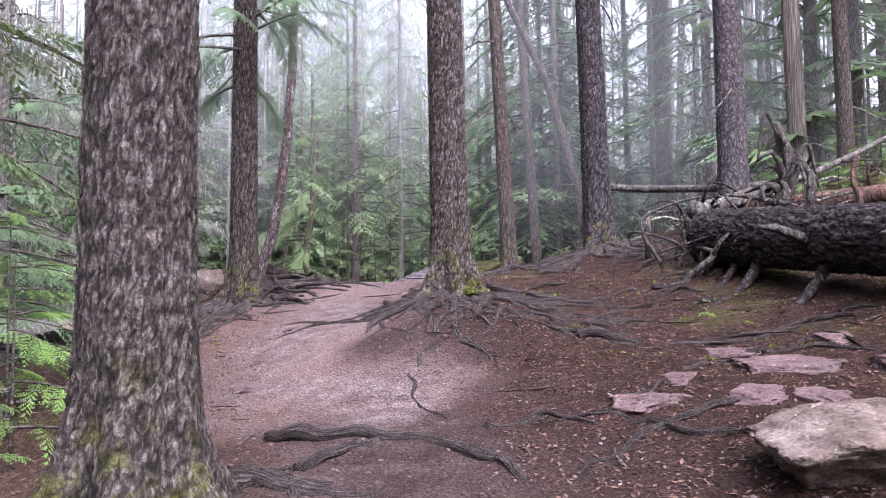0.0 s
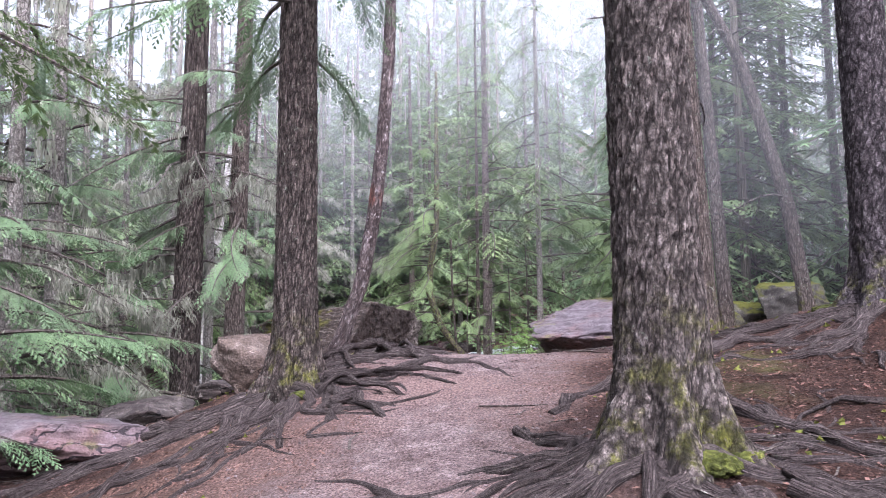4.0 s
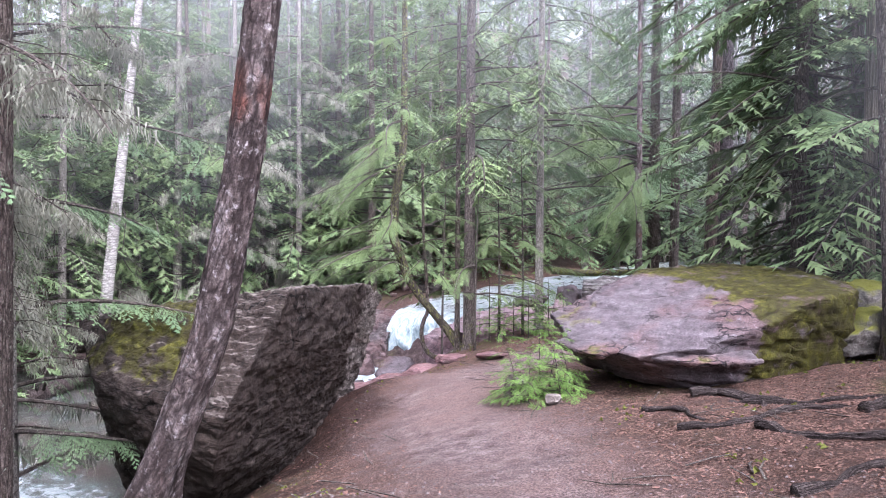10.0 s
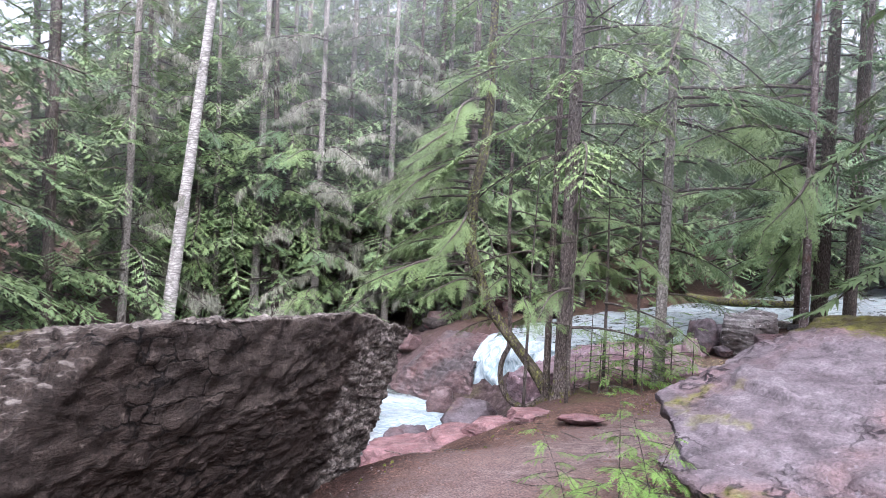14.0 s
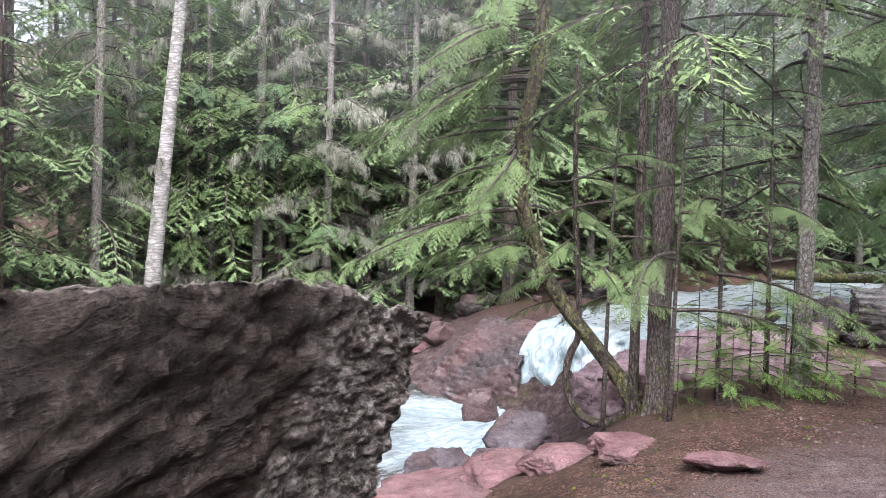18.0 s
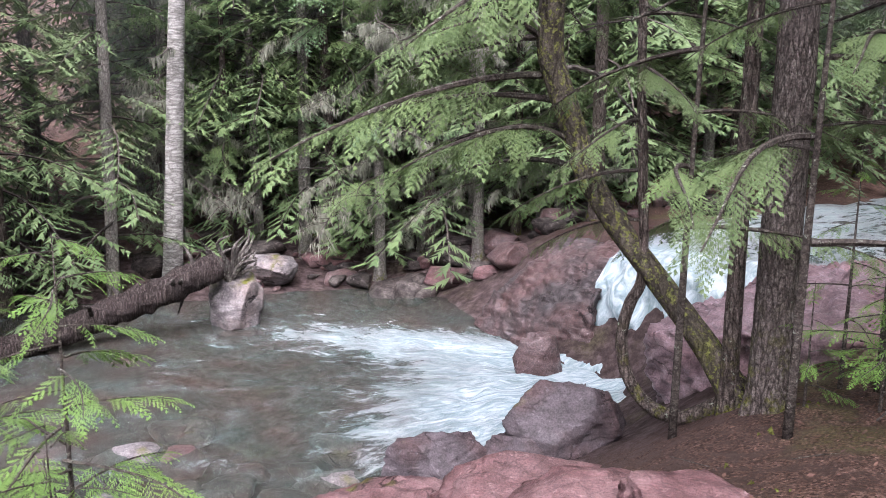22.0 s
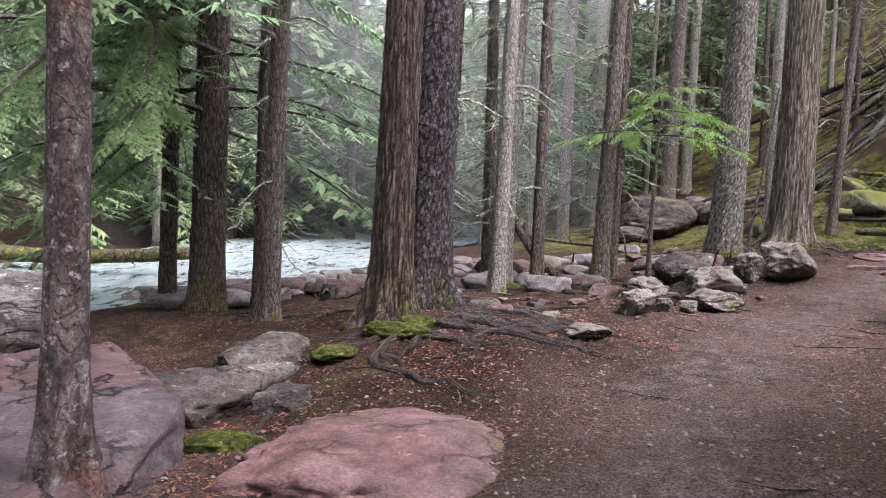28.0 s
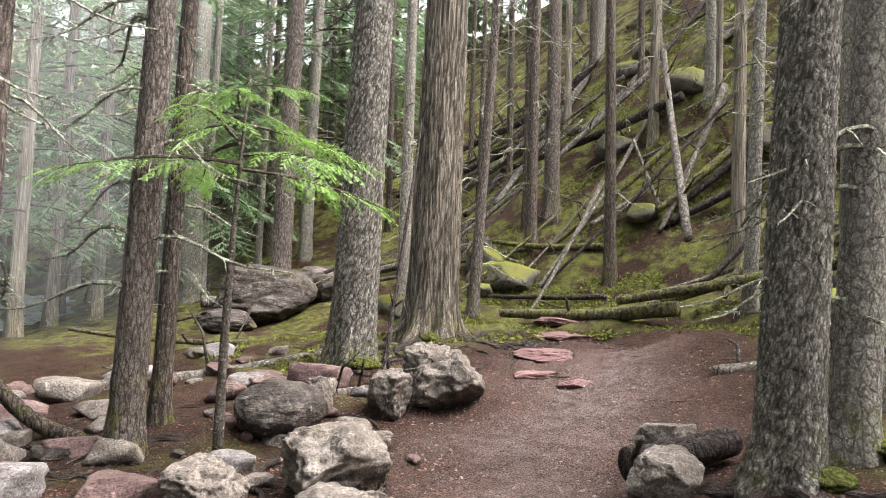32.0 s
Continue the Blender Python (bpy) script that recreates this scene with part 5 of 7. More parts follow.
# the grove where the trail turns
tree(3.42, 31.45, .36, BARK_BROWN, "big double fir trunk with a mossy foot", 17, (.02, 0), segs=100, step=.03, rough=.04, furrow=.012, plate=(.035, .2), flare=1., crown="high", dead=6, dead_from=2.5)
tree(3.9, 31.8, .5, BARK_SCALY, "big double fir trunk with a mossy foot", 17, (.0, 0), segs=90, step=.03, rough=.04, furrow=.012, plate=(.03, .05), flare=.9, dead=6, dead_from=2.5)
GROVE = [(2.8, 34, .19, 0), (2.75, 33.2, .2, .01), (6, 34.2, .21, .02), (5.1, 34.3, .17, .03), (5.9, 35.7, .2, .02), (6.4, 35.2, .19, -.02), (6.4, 34.7, .21, .02),
         (7.1, 35.9, .17, .03), (6.7, 34.3, .18, .0), (12.9, 42.9, .35, 0), (15.5, 45, .5, .0), (7.66, 34.14, .24, .03), (8.27, 34.66, .16, .02), (14.5, 40.5, .42, .02), (15.2, 37.8, .25, .0),
         (15.5, 36.4, .2, .05), (18.4, 36.9, .25, 0), (19.3, 36.9, .36, 0), (25, 38.5, .4, .05), (31, 42, .4, 0), (10.2, 29.75, .3, .06), (11.2, 29.7, .16, .04), (15.2, 30.3, .42, 0), (15.6, 31.7, .21, .03), (21.1, 33.9, .25, 0)]
for i, (x, y, d, lean) in enumerate(GROVE):
    tree(x, y, d, BARK_GREY if i > 19 else (BARK_FIR, BARK_LICHEN, BARK_GREY, BARK_LICHEN)[i % 4], "slim conifer trunk with short dead twigs in the grove", 16, (lean * .6, -lean * .8), dead=20, dead_from=.9, dead_to=6, pale=True,
         dead_size=.95, crown="high" if i % 2 else None, segs=20, step=.15)
tree(11.14, 35.2, .56, BARK_GREY, "stout fir with scaly grey bark beside the stones", 17, (.02, -.02), segs=80, step=.04, furrow=.01, plate=(.035, .05), dead=8, dead_from=2, dead_to=8, flare=.4)
tree(13.1, 35.5, .76, BARK_CEDAR, "great cedar with pale stringy bark and a broad foot", 18, (.02, -.01), segs=110, step=.05, rough=.04, furrow=.016, plate=(.035, .6), flare=.6, dead=4, dead_from=3, grain=(6, .3))
tree(9.8, 30.07, .42, BARK_GREY, "stout fir with scaly grey bark at the trail edge", 17, (.03, -.04), segs=100, step=.03, rough=.05, furrow=.01, plate=(.03, .045), dead=14, dead_from=1, dead_to=5, dead_size=.8, pale=True)

# the woods all round
rng = random.Random(4)
FOREST = []
def plant(x0, x1, y0, y1, count, crown, d=(.2, .4), gap=1.2, keep=lambda x, y: True):
    tries = made = 0
    while made < count and tries < count * 20:
        tries += 1
        x, y = rng.uniform(x0, x1), rng.uniform(y0, y1)
        if any((x - a) ** 2 + (y - b) ** 2 < gap * gap for a, b in FOREST) or not keep(x, y):
            continue
        FOREST.append((x, y))
        made += 1
        yield x, y, rng.uniform(*d)


TRUNKS = [trunk_mesh("trunk", .16, 16, m, ((0, 0, 0), (l, 0, 16)), .5, 12, .5, .04, i * 3.3) for i, (m, l) in enumerate(((BARK_FIR, .3), (BARK_GREY, -.4), (BARK_FIR, .0), (BARK_CEDAR, .2)))]


def far_wood(rows, crown, label, size=1.0):
    """Trees too far off to tell apart, in one mesh."""
    vs, fs, slots = [], [], []
    mats = [BARK_FIR, TWIG, LEAF_FAR]
    for x, y, d in rows:
        k, s, turn, z = d / .32, rng.uniform(.8, 1.2), rng.uniform(0, 6.3), height(x, y)
        c, n = math.cos(turn), math.sin(turn)
        for me, scale, shift in ((TRUNKS[0], (k, k, size), 0), (CROWNS[crown][0], (s, s, s * size), 1)):
            co = np.zeros(len(me.vertices) * 3)
            me.vertices.foreach_get("co", co)
            co = co.reshape(-1, 3) * scale
            o = len(vs)
            vs.extend(np.column_stack([x + co[:, 0] * c - co[:, 1] * n, y + co[:, 0] * n + co[:, 1] * c, z + co[:, 2]]))
            for p in me.polygons:
                fs.append(tuple(i + o for i in p.vertices))
                slots.append(p.material_index + shift)
    me = mesh_of("far_woods", vs, fs, mats, False)
    me.polygons.foreach_set("material_index", slots)
    tagged(new("far_woods", me), label, "woods", kind="stuff")


def wood(rows, crown, label, dead=0):
    for x, y, d in rows:
        base = thing("conifer", x, y, height(x, y), label, "tree", "trees of the surrounding forest", rng.uniform(0, 360))
        k = d / .32
        stem = part("trunk", rng.choice(TRUNKS), base, at=Matrix.Diagonal((k, k, rng.uniform(.85, 1.2), 1)))
        if crown:
            s = rng.uniform(.8, 1.2)
            part("crown", rng.choice(CROWNS[crown]), base, at=Matrix.Diagonal((s, s, s, 1)))
        for _ in range(dead):
            part("dead_branch", rng.choice(DEAD_PALE), stem, at=stem.matrix_basis.inverted() @ pose(0, 0, rng.uniform(1, 7), 0, 10, rng.uniform(0, 360)))


def creek_clear(x, y):
    return height(x, y) > -.4 and not (-7 < x < 3 and 29 < y < 36)


far_wood(plant(-34, -6, 40, 64, 40, "far", gap=2), "thin", "misty conifers deep across the creek")
wood(plant(-24, -6, 32, 42, 20, "far", keep=lambda x, y: height(x, y) > -.9 and y > 33 - 0.1 * x and not (-7 < x < 3 and y < 40)), "far", "misty green conifer across the creek")
wood(plant(-22, -14.5, 20, 31.5, 18, "far", keep=lambda x, y: x < -16 or y < 24), "far", "misty green conifer on the near bank downstream")
wood(plant(-28, -7, 0, 24, 34, "far", keep=lambda x, y: (x < -12 or y < 8) and height(x, y) > -2.0), "far", "misty green conifer in the creek hollow")
far_wood(plant(-6, 12, 45, 66, 28, "far", keep=lambda x, y: height(x, y) > .9 and y > 46 + 0.4 * x), "thin", "misty green conifers upstream")
wood(plant(5, 22, 8, 26, 40, None, keep=lambda x, y: x > 6.5 or y > 13), None, "bare-stemmed fir on the slope", 7)
wood(plant(17, 31, 27, 48, 44, None, (.13, .26)), None, "bare-stemmed fir on the mossy hillside", 7)
wood(plant(4, 26, -2, 7.5, 14, None, keep=lambda x, y: x > 6), None, "bare-stemmed fir on the slope", 7)
wood(plant(8, 26, 44, 62, 26, "fir", keep=lambda x, y: height(x, y) > 1.4), "fir", "green conifer up the creek")
wood([(11, 44, .28), (12.6, 46, .3), (14.2, 49, .3), (10.4, 50.5, .25), (16, 47, .3), (7.6, 53, .3)], "fir", "green conifer up the creek")
wood([(-6.3, 40.8, .25), (-4.4, 42.3, .22), (-3.0, 43.4, .28), (-1.2, 44.8, .2), (.6, 46.2, .28), (2.4, 47.6, .24), (4.2, 49.4, .28), (6.5, 51.2, .3), (-5.2, 43.5, .3), (-2.0, 46.2, .3)], "far", "green conifer leaning over the creek upstream")
wood([(3.9, 22.6, .25), (5.2, 24.5, .28), (6.4, 21.5, .3), (3.4, 20.9, .22)], "far", "green conifer behind the slab")
far_wood(plant(8, 24, 11, 17.5, 20, "far", gap=1.6), "thin", "misty conifers closing the wooded slope")
far_wood(plant(23, 46, 0, 60, 52, "far", gap=2), "thin", "conifers high on the misty hillside")
far_wood(plant(-30, 8, 56, 86, 42, "far", gap=2), "thin", "tall misty conifers closing the valley", 1.7)
far_wood(plant(-10, 10, -16, -5, 10, "fir"), "thin", "conifers behind the start of the trail")

# ---- sheets standing in for mist over the creek hollow and the slope ----
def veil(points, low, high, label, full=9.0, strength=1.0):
    """An upright sheet along a line that imitates haze: nothing at its foot, thickest from the height full on."""
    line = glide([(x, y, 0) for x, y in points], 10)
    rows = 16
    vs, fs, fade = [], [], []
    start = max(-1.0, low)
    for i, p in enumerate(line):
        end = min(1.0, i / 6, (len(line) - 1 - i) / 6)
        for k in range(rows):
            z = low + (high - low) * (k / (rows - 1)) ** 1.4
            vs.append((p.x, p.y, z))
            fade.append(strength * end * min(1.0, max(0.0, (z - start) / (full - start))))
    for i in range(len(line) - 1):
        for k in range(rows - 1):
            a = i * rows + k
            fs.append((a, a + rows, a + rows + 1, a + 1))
    me = mesh_of("mist", vs, fs, HAZE_SHEET)
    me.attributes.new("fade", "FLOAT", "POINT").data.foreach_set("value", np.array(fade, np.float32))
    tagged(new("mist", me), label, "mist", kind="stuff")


veil([(-30, -4), (-17, 6), (-15, 20), (-17.5, 33), (-9, 38.5), (-3, 44), (8, 52), (22, 60)], -3, 26, "thin sheet standing in for haze before the far trees", 5.5)
veil([(-36, -6), (-22, 8), (-20, 22), (-21, 36), (-11, 43), (-3, 49), (8, 57), (24, 66)], -3, 28, "thin white sheet standing in for haze among the far trees", 5.5)
veil([(-42, -8), (-27, 8), (-26, 24), (-26, 42), (-12, 49), (-2, 55), (8, 63), (26, 74)], -3, 30, "thin white sheet standing in for haze behind the far trees", 5.5)
veil([(9, -16), (15, -2), (15, 8), (13, 15), (14, 19), (22, 22)], 0, 28, "thin white sheet standing in for haze high on the wooded slope")
veil([(-5, 38), (-2, 40), (6, 46), (16, 52)], 3, 22, "thin white sheet standing in for mist over the creek")
veil([(-12, 26), (-4, 25), (4, 25.5), (9, 22), (14, 18)], 3, 24, "thin sheet standing in for mist in the canopy")
veil([(.6, 16.3), (2.6, 15.4), (4.4, 14.9), (7.5, 14.3), (11, 11.5), (14, 6)], 2.1, 24, "thin sheet standing in for mist between the trunks of the slope", 4.2, .9)
veil([(-10, 15.6), (-6.5, 15.3), (-4.4, 14.7), (-3.0, 14.4)], 2.3, 20, "thin sheet standing in for mist up from the creek", 4.5, .6)
veil([(2.5, 37.6), (7, 39), (11, 41.2), (15, 44.5), (20, 48)], 1.2, 22, "thin bright sheet standing in for mist over the creek upstream", 3.2, 1.6)

# ---- roots, logs and stones along the first stretch ----
LIMB_CEDAR = [limb_mesh("limb", 60 + i, 1.9, LEAF_CEDAR, 30, 0.32, 0.40, 0.027, 14, 9, 0.9) for i in range(3)]
LIMB_FIR = [limb_mesh("limb", 70 + i, 1.8, LEAF_FIR, 27, 0.22, 0.38, 0.027, 13, 9, 0.7) for i in range(3)]
LIMB_BANK = [limb_mesh("limb", 65 + i, 1.9, (LEAF_CEDAR, LEAF_FIR)[i % 2], 14, 0.3, 0.60, 0.052, 12, 6) for i in range(4)]
LIMB_YOUNG = [limb_mesh("bough", 80 + i, 0.8, LEAF_YOUNG, 11, 0.22, 0.34, 0.026, 13, 9, 0.3, 0.1, 0.008) for i in range(3)]
LIMB_HAIRY = [hairy_mesh("limb", 90 + i, 1.6) for i in range(3)]


def limbs(base, kinds, count, low, high, size=1.0, around=(0, 360), seed=1, line=None, tip=12):
    """Hang leafy limbs on a tree's stem between two heights."""
    r = random.Random(seed)
    for i in range(count):
        z = low + (high - low) * (i + r.random()) / count
        cx = cy = 0.0
        if line:
            k = sorted(line, key=lambda q: q[2])
            cx, cy = np.interp(z, [q[2] for q in k], [q[0] for q in k]), np.interp(z, [q[2] for q in k], [q[1] for q in k])
        part("limb", r.choice(kinds), base, at=pose(cx, cy, z, r.uniform(-15, 15), r.uniform(-8, tip), r.uniform(*around)) @ Matrix.Scale(size * r.uniform(0.7, 1.25), 4))


def sapling(x, y, tall, label, seed=1, boughs=14, low=0.25, size=1.0, kinds=None, lean=(0, 0), thick=0.012, category="sapling", sink=0.0):
    r = random.Random(seed)
    base = thing("sapling", x, y, ground_z(x, y) - sink, label, category)
    pts = [(lean[0] * tall * s * s, lean[1] * tall * s * s, -0.1 + (tall + .1) * s) for s in [i / 9 for i in range(10)]]
    part("stem", mesh_of("stem", *tube(pts, [thick * (1.15 - i / 9) * (0.5 + tall / 2) for i in range(10)], 7, 0.2, seed), TWIG), base)
    for i in range(boughs):
        s = low + (1 - low) * (i + r.random()) / boughs
        p = Vector(pts[min(8, int(s * 9))]).lerp(Vector(pts[min(9, int(s * 9) + 1)]), s * 9 - int(s * 9)) if s < 1 else Vector(pts[9])
        k = size * (1.1 - 0.75 * (s - low) / (1 - low)) * r.uniform(0.7, 1.2)
        part("bough", r.choice(kinds or LIMB_YOUNG), base, at=Matrix.Translation(p) @ pose(0, 0, 0, r.uniform(-10, 10), r.uniform(-5, 12), i * 137.5 + r.uniform(-25, 25)) @ Matrix.Scale(k, 4))
    return base


def root_fan(x, y, reach, count, r0, seed, label, around=(0, 360), start=0.16, forks=True):
    """Bare roots that spread from a tree's foot over the ground, each a root of its own."""
    r = random.Random(seed)
    base = TREES.get((round(x, 2), round(y, 2)))
    if base is None:
        base = thing("surface_roots", x, y, 0, label, "roots")
    back = Matrix.Translation(-base.location)
    for i in range(count):
        a = radians(around[0] + (around[1] - around[0]) * (i + r.uniform(.1, .9)) / count)
        length = reach * r.uniform(0.5, 1.15)
        bend = r.uniform(-.7, .7)
        pts = []
        for k in range(6):
            s = k / 5
            b = a + bend * s + 0.25 * math.sin(6 * s + i)
            pts.append((x + math.cos(b) * (start + length * s), y + math.sin(b) * (start + length * s)))
        k0 = r0 * r.uniform(0.6, 1.2)
        v, f = root_mesh(pts, k0, k0 * 0.2, seed + i, 8, 0.27)
        part("root", fibred("root", [back @ Vector(p) for p in v], f, 11), base)
        if forks and r.random() < 0.7:
            p0 = pts[2]
            b = a + r.choice((-1, 1)) * r.uniform(.4, .9)
            q = [(p0[0] + math.cos(b) * length * 0.4 * s + 0.03 * math.sin(9 * s), p0[1] + math.sin(b) * length * 0.4 * s) for s in (0, .35, .7, 1)]
            v, f = root_mesh(q, k0 * 0.55, k0 * 0.12, seed + i + 50, 6, 0.3)
            part("root", fibred("root", [back @ Vector(p) for p in v], f, 9), base)


def lone_root(points, r0, r1, label, seed=1.0, arch=0.0, lift=0.35):
    v, f = root_mesh(points, .85 * r0, .85 * r1, seed, 9, lift, arch)
    c = Vector((points[0][0], points[0][1], ground_z(*points[0])))
    ob = new("surface_root", fibred("surface_root", [Vector(p) - c for p in v], f, 12))
    ob.location = c
    return tagged(ob, label, "root")


ROOTS = "gnarled dark bare roots spreading over worn soil"
root_fan(.08, 7.0, 1.5, 14, .045, 11, ROOTS, (0, 360), .2)
root_fan(.08, 7.0, .8, 6, .055, 12, ROOTS, (150, 330), .2)
root_fan(2.31, 10.6, 2.2, 16, .065, 13, ROOTS, (140, 340), .2)
root_fan(-2.63, 9.54, 1.5, 9, .05, 14, ROOTS, (-60, 90), .2)
root_fan(-2.63, 9.54, 1.9, 9, .06, 15, ROOTS, (180, 300), .2)
root_fan(-3.38, 12.54, 1.3, 9, .035, 16, ROOTS, (200, 380), .12)
root_fan(-1.2, 2.85, 1.0, 10, .075, 17, ROOTS, (-70, 110), .2)
for pts, r0, r1 in (
        ([(-1.0, 4.2), (-.46, 4.08), (.04, 3.88), (.4, 3.45)], .05, .03), ([(-.7, 3.6), (-.45, 3.95), (-.2, 4.05)], .035, .015), ([(.25, 4.2), (.58, 4.38), (.9, 4.1)], .03, .012),
        ([(.95, 4.35), (1.3, 3.75), (1.7, 3.55), (2.3, 3.4)], .035, .015), ([(.9, 6.15), (1.3, 6.3), (1.7, 6.45)], .03, .012), ([(1.05, 5.75), (1.6, 5.55), (2.2, 5.4), (2.9, 5.5)], .04, .012),
        ([(.5, 8.2), (1.1, 7.4), (1.7, 7.2)], .05, .02), ([(.65, 7.0), (1.2, 6.65), (1.9, 6.7)], .035, .012), ([(.3, 9.2), (1.1, 10.0), (2.2, 10.5)], .05, .03), ([(-.5, 8.3), (.3, 9.4), (1.4, 10.3)], .04, .03),
        ([(1.6, 4.9), (2.3, 5.1), (2.9, 4.7)], .03, .012), ([(-2.75, 9.3), (-3.3, 8.9), (-3.75, 8.4), (-4.3, 7.6)], .07, .025), ([(-2.8, 9.5), (-3.4, 9.2), (-4.2, 8.6), (-4.9, 8.0)], .06, .02),
        ([(-2.4, 9.1), (-2.9, 8.6), (-3.3, 8.0), (-3.4, 7.4)], .05, .02), ([(-2.5, 9.2), (-2.45, 8.75), (-2.3, 8.4)], .045, .015), ([(-2.4, 9.9), (-1.9, 10.2), (-1.5, 10.1)], .06, .03),
        ([(-2.3, 10.3), (-1.8, 10.6), (-1.45, 10.5)], .055, .03), ([(-2.5, 10.7), (-2.0, 11.1), (-1.6, 11.2), (-1.2, 11.9)], .05, .018), ([(-3.2, 12.3), (-2.7, 12.4), (-2.2, 12.5), (-1.75, 11.8)], .045, .016),
        ([(-2.6, 9.7), (-2.0, 9.6), (-1.6, 9.5)], .05, .03), ([(-2.9, 11.2), (-2.5, 11.4), (-2.1, 11.9)], .045, .02), ([(-3.2, 11.6), (-2.6, 11.9), (-2.0, 12.1)], .04, .02),
        ([(-2.8, 11.9), (-2.6, 12.25), (-2.1, 12.2), (-1.75, 11.75), (-1.5, 11.5)], .05, .02), ([(-2.75, 11.1), (-2.5, 11.5), (-2.15, 11.75), (-1.85, 11.35)], .07, .035), ([(-3.1, 11.3), (-2.8, 11.6), (-2.4, 11.6)], .05, .03),
        ([(.0, 16.5), (.4, 16.4), (.8, 15.9)], .05, .02), ([(-.35, 15.3), (.0, 15.2), (.5, 15.35), (.9, 15.1)], .05, .02), ([(.3, 16.45), (.5, 16.1), (.45, 15.7)], .04, .02), ([(.9, 14.9), (1.4, 15.2), (2.0, 15.0)], .06, .03), ([(1.2, 14.3), (1.5, 14.7), (2.0, 14.5)], .05, .02),
        ([(-4.6, 8.7), (-4.0, 9.35), (-3.4, 9.45), (-2.75, 9.45)], .04, .075), ([(-4.2, 8.2), (-3.8, 8.5), (-3.3, 8.9), (-2.8, 9.3)], .035, .08), ([(-2.2, 8.2), (-2.35, 8.7), (-2.5, 9.2)], .025, .06), ([(-2.75, 8.3), (-2.7, 8.8), (-2.65, 9.2)], .03, .06),
        ([(-.7, 8.0), (-.4, 7.75), (-.1, 7.2)], .03, .06), ([(-.9, 7.4), (-.5, 7.3), (-.1, 7.05)], .03, .06), ([(.7, 8.1), (.9, 7.7), (1.5, 7.8)], .04, .015),
        ([(.2, 15.0), (.5, 14.4), (.9, 14.2), (1.5, 14.3)], .045, .015), ([(-.1, 13.3), (.4, 13.5), (1.0, 13.3)], .04, .014), ([(-.5, 16.1), (-.2, 15.8), (-.1, 15.4)], .03, .01), ([(.3, 16.2), (.8, 15.6), (1.6, 15.4)], .04, .012),
        ([(-.2, 12.4), (.3, 12.7), (.9, 12.6)], .04, .012)):
    lone_root(pts, 1.1 * r0, 1.1 * r1, "bare root worn smooth across the dirt", pts[0][0] * 7, 0.0, .5)

r = random.Random(77)
for i in range(11):
    x, y = -2.55 + r.uniform(-.15, .6), 8.9 + 2.6 * i / 11
    a = r.uniform(-1.1, .9)
    ln = r.uniform(.45, .95)
    pts = [(x + math.cos(a) * ln * s + .05 * math.sin(7 * s + i), y + math.sin(a) * ln * s + .12 * math.sin(4 * s + i)) for s in (0, .3, .6, 1)]
    k = r.uniform(.025, .052)
    lone_root(pts, k, k * .6, "thick dark root of the mat above the trail", i * 1.3, r.uniform(.03, .14), .7)
for i in range(9):
    a = r.uniform(2.2, 5.6)
    x, y = .08 + .5 * math.cos(a), 6.95 + .5 * math.sin(a)
    ln = r.uniform(.5, 1.1)
    b = a + r.uniform(-.8, .8)
    pts = [(x + math.cos(b) * ln * s + .06 * math.sin(7 * s + i), y + math.sin(b) * ln * s + .1 * math.sin(4 * s + i)) for s in (0, .3, .6, 1)]
    k = r.uniform(.018, .045)
    lone_root(pts, k, k * .4, "thick dark root of the mat above the trail", i * 1.7, r.uniform(.0, .05), .25)
for i in range(13):
    a = radians(-115 + 150 * (i + r.random()) / 13)
    x, y, ln = .08 + .55 * math.cos(a), 7.0 + .55 * math.sin(a), r.uniform(1.0, 2.3)
    b = a + r.uniform(-.35, .35)
    pts = [(x + math.cos(b + .3 * s) * ln * s + .07 * math.sin(6 * s + i), y + math.sin(b + .3 * s) * ln * s + .09 * math.sin(5 * s + 2 * i)) for s in (0, .25, .5, .75, 1)]
    k = r.uniform(.02, .036)
    lone_root(pts, k, k * .35, "long thin root running over the needle litter", i * 2.3, 0.0, .18)
for i in range(16):
    x, y = r.uniform(.7, 3.2), r.uniform(3.6, 8.5)
    a, ln = r.uniform(-.6, .8) + r.choice((0, 3.1)), r.uniform(.6, 1.6)
    pts = [(x + math.cos(a) * ln * s + .06 * math.sin(6 * s + i), y + math.sin(a) * ln * s + .1 * math.sin(5 * s + 2 * i)) for s in (0, .25, .5, .75, 1)]
    k = r.uniform(.016, .032)
    lone_root(pts, k, k * .4, "dark root half buried in the needle litter", i * 1.9, 0.0, .4)
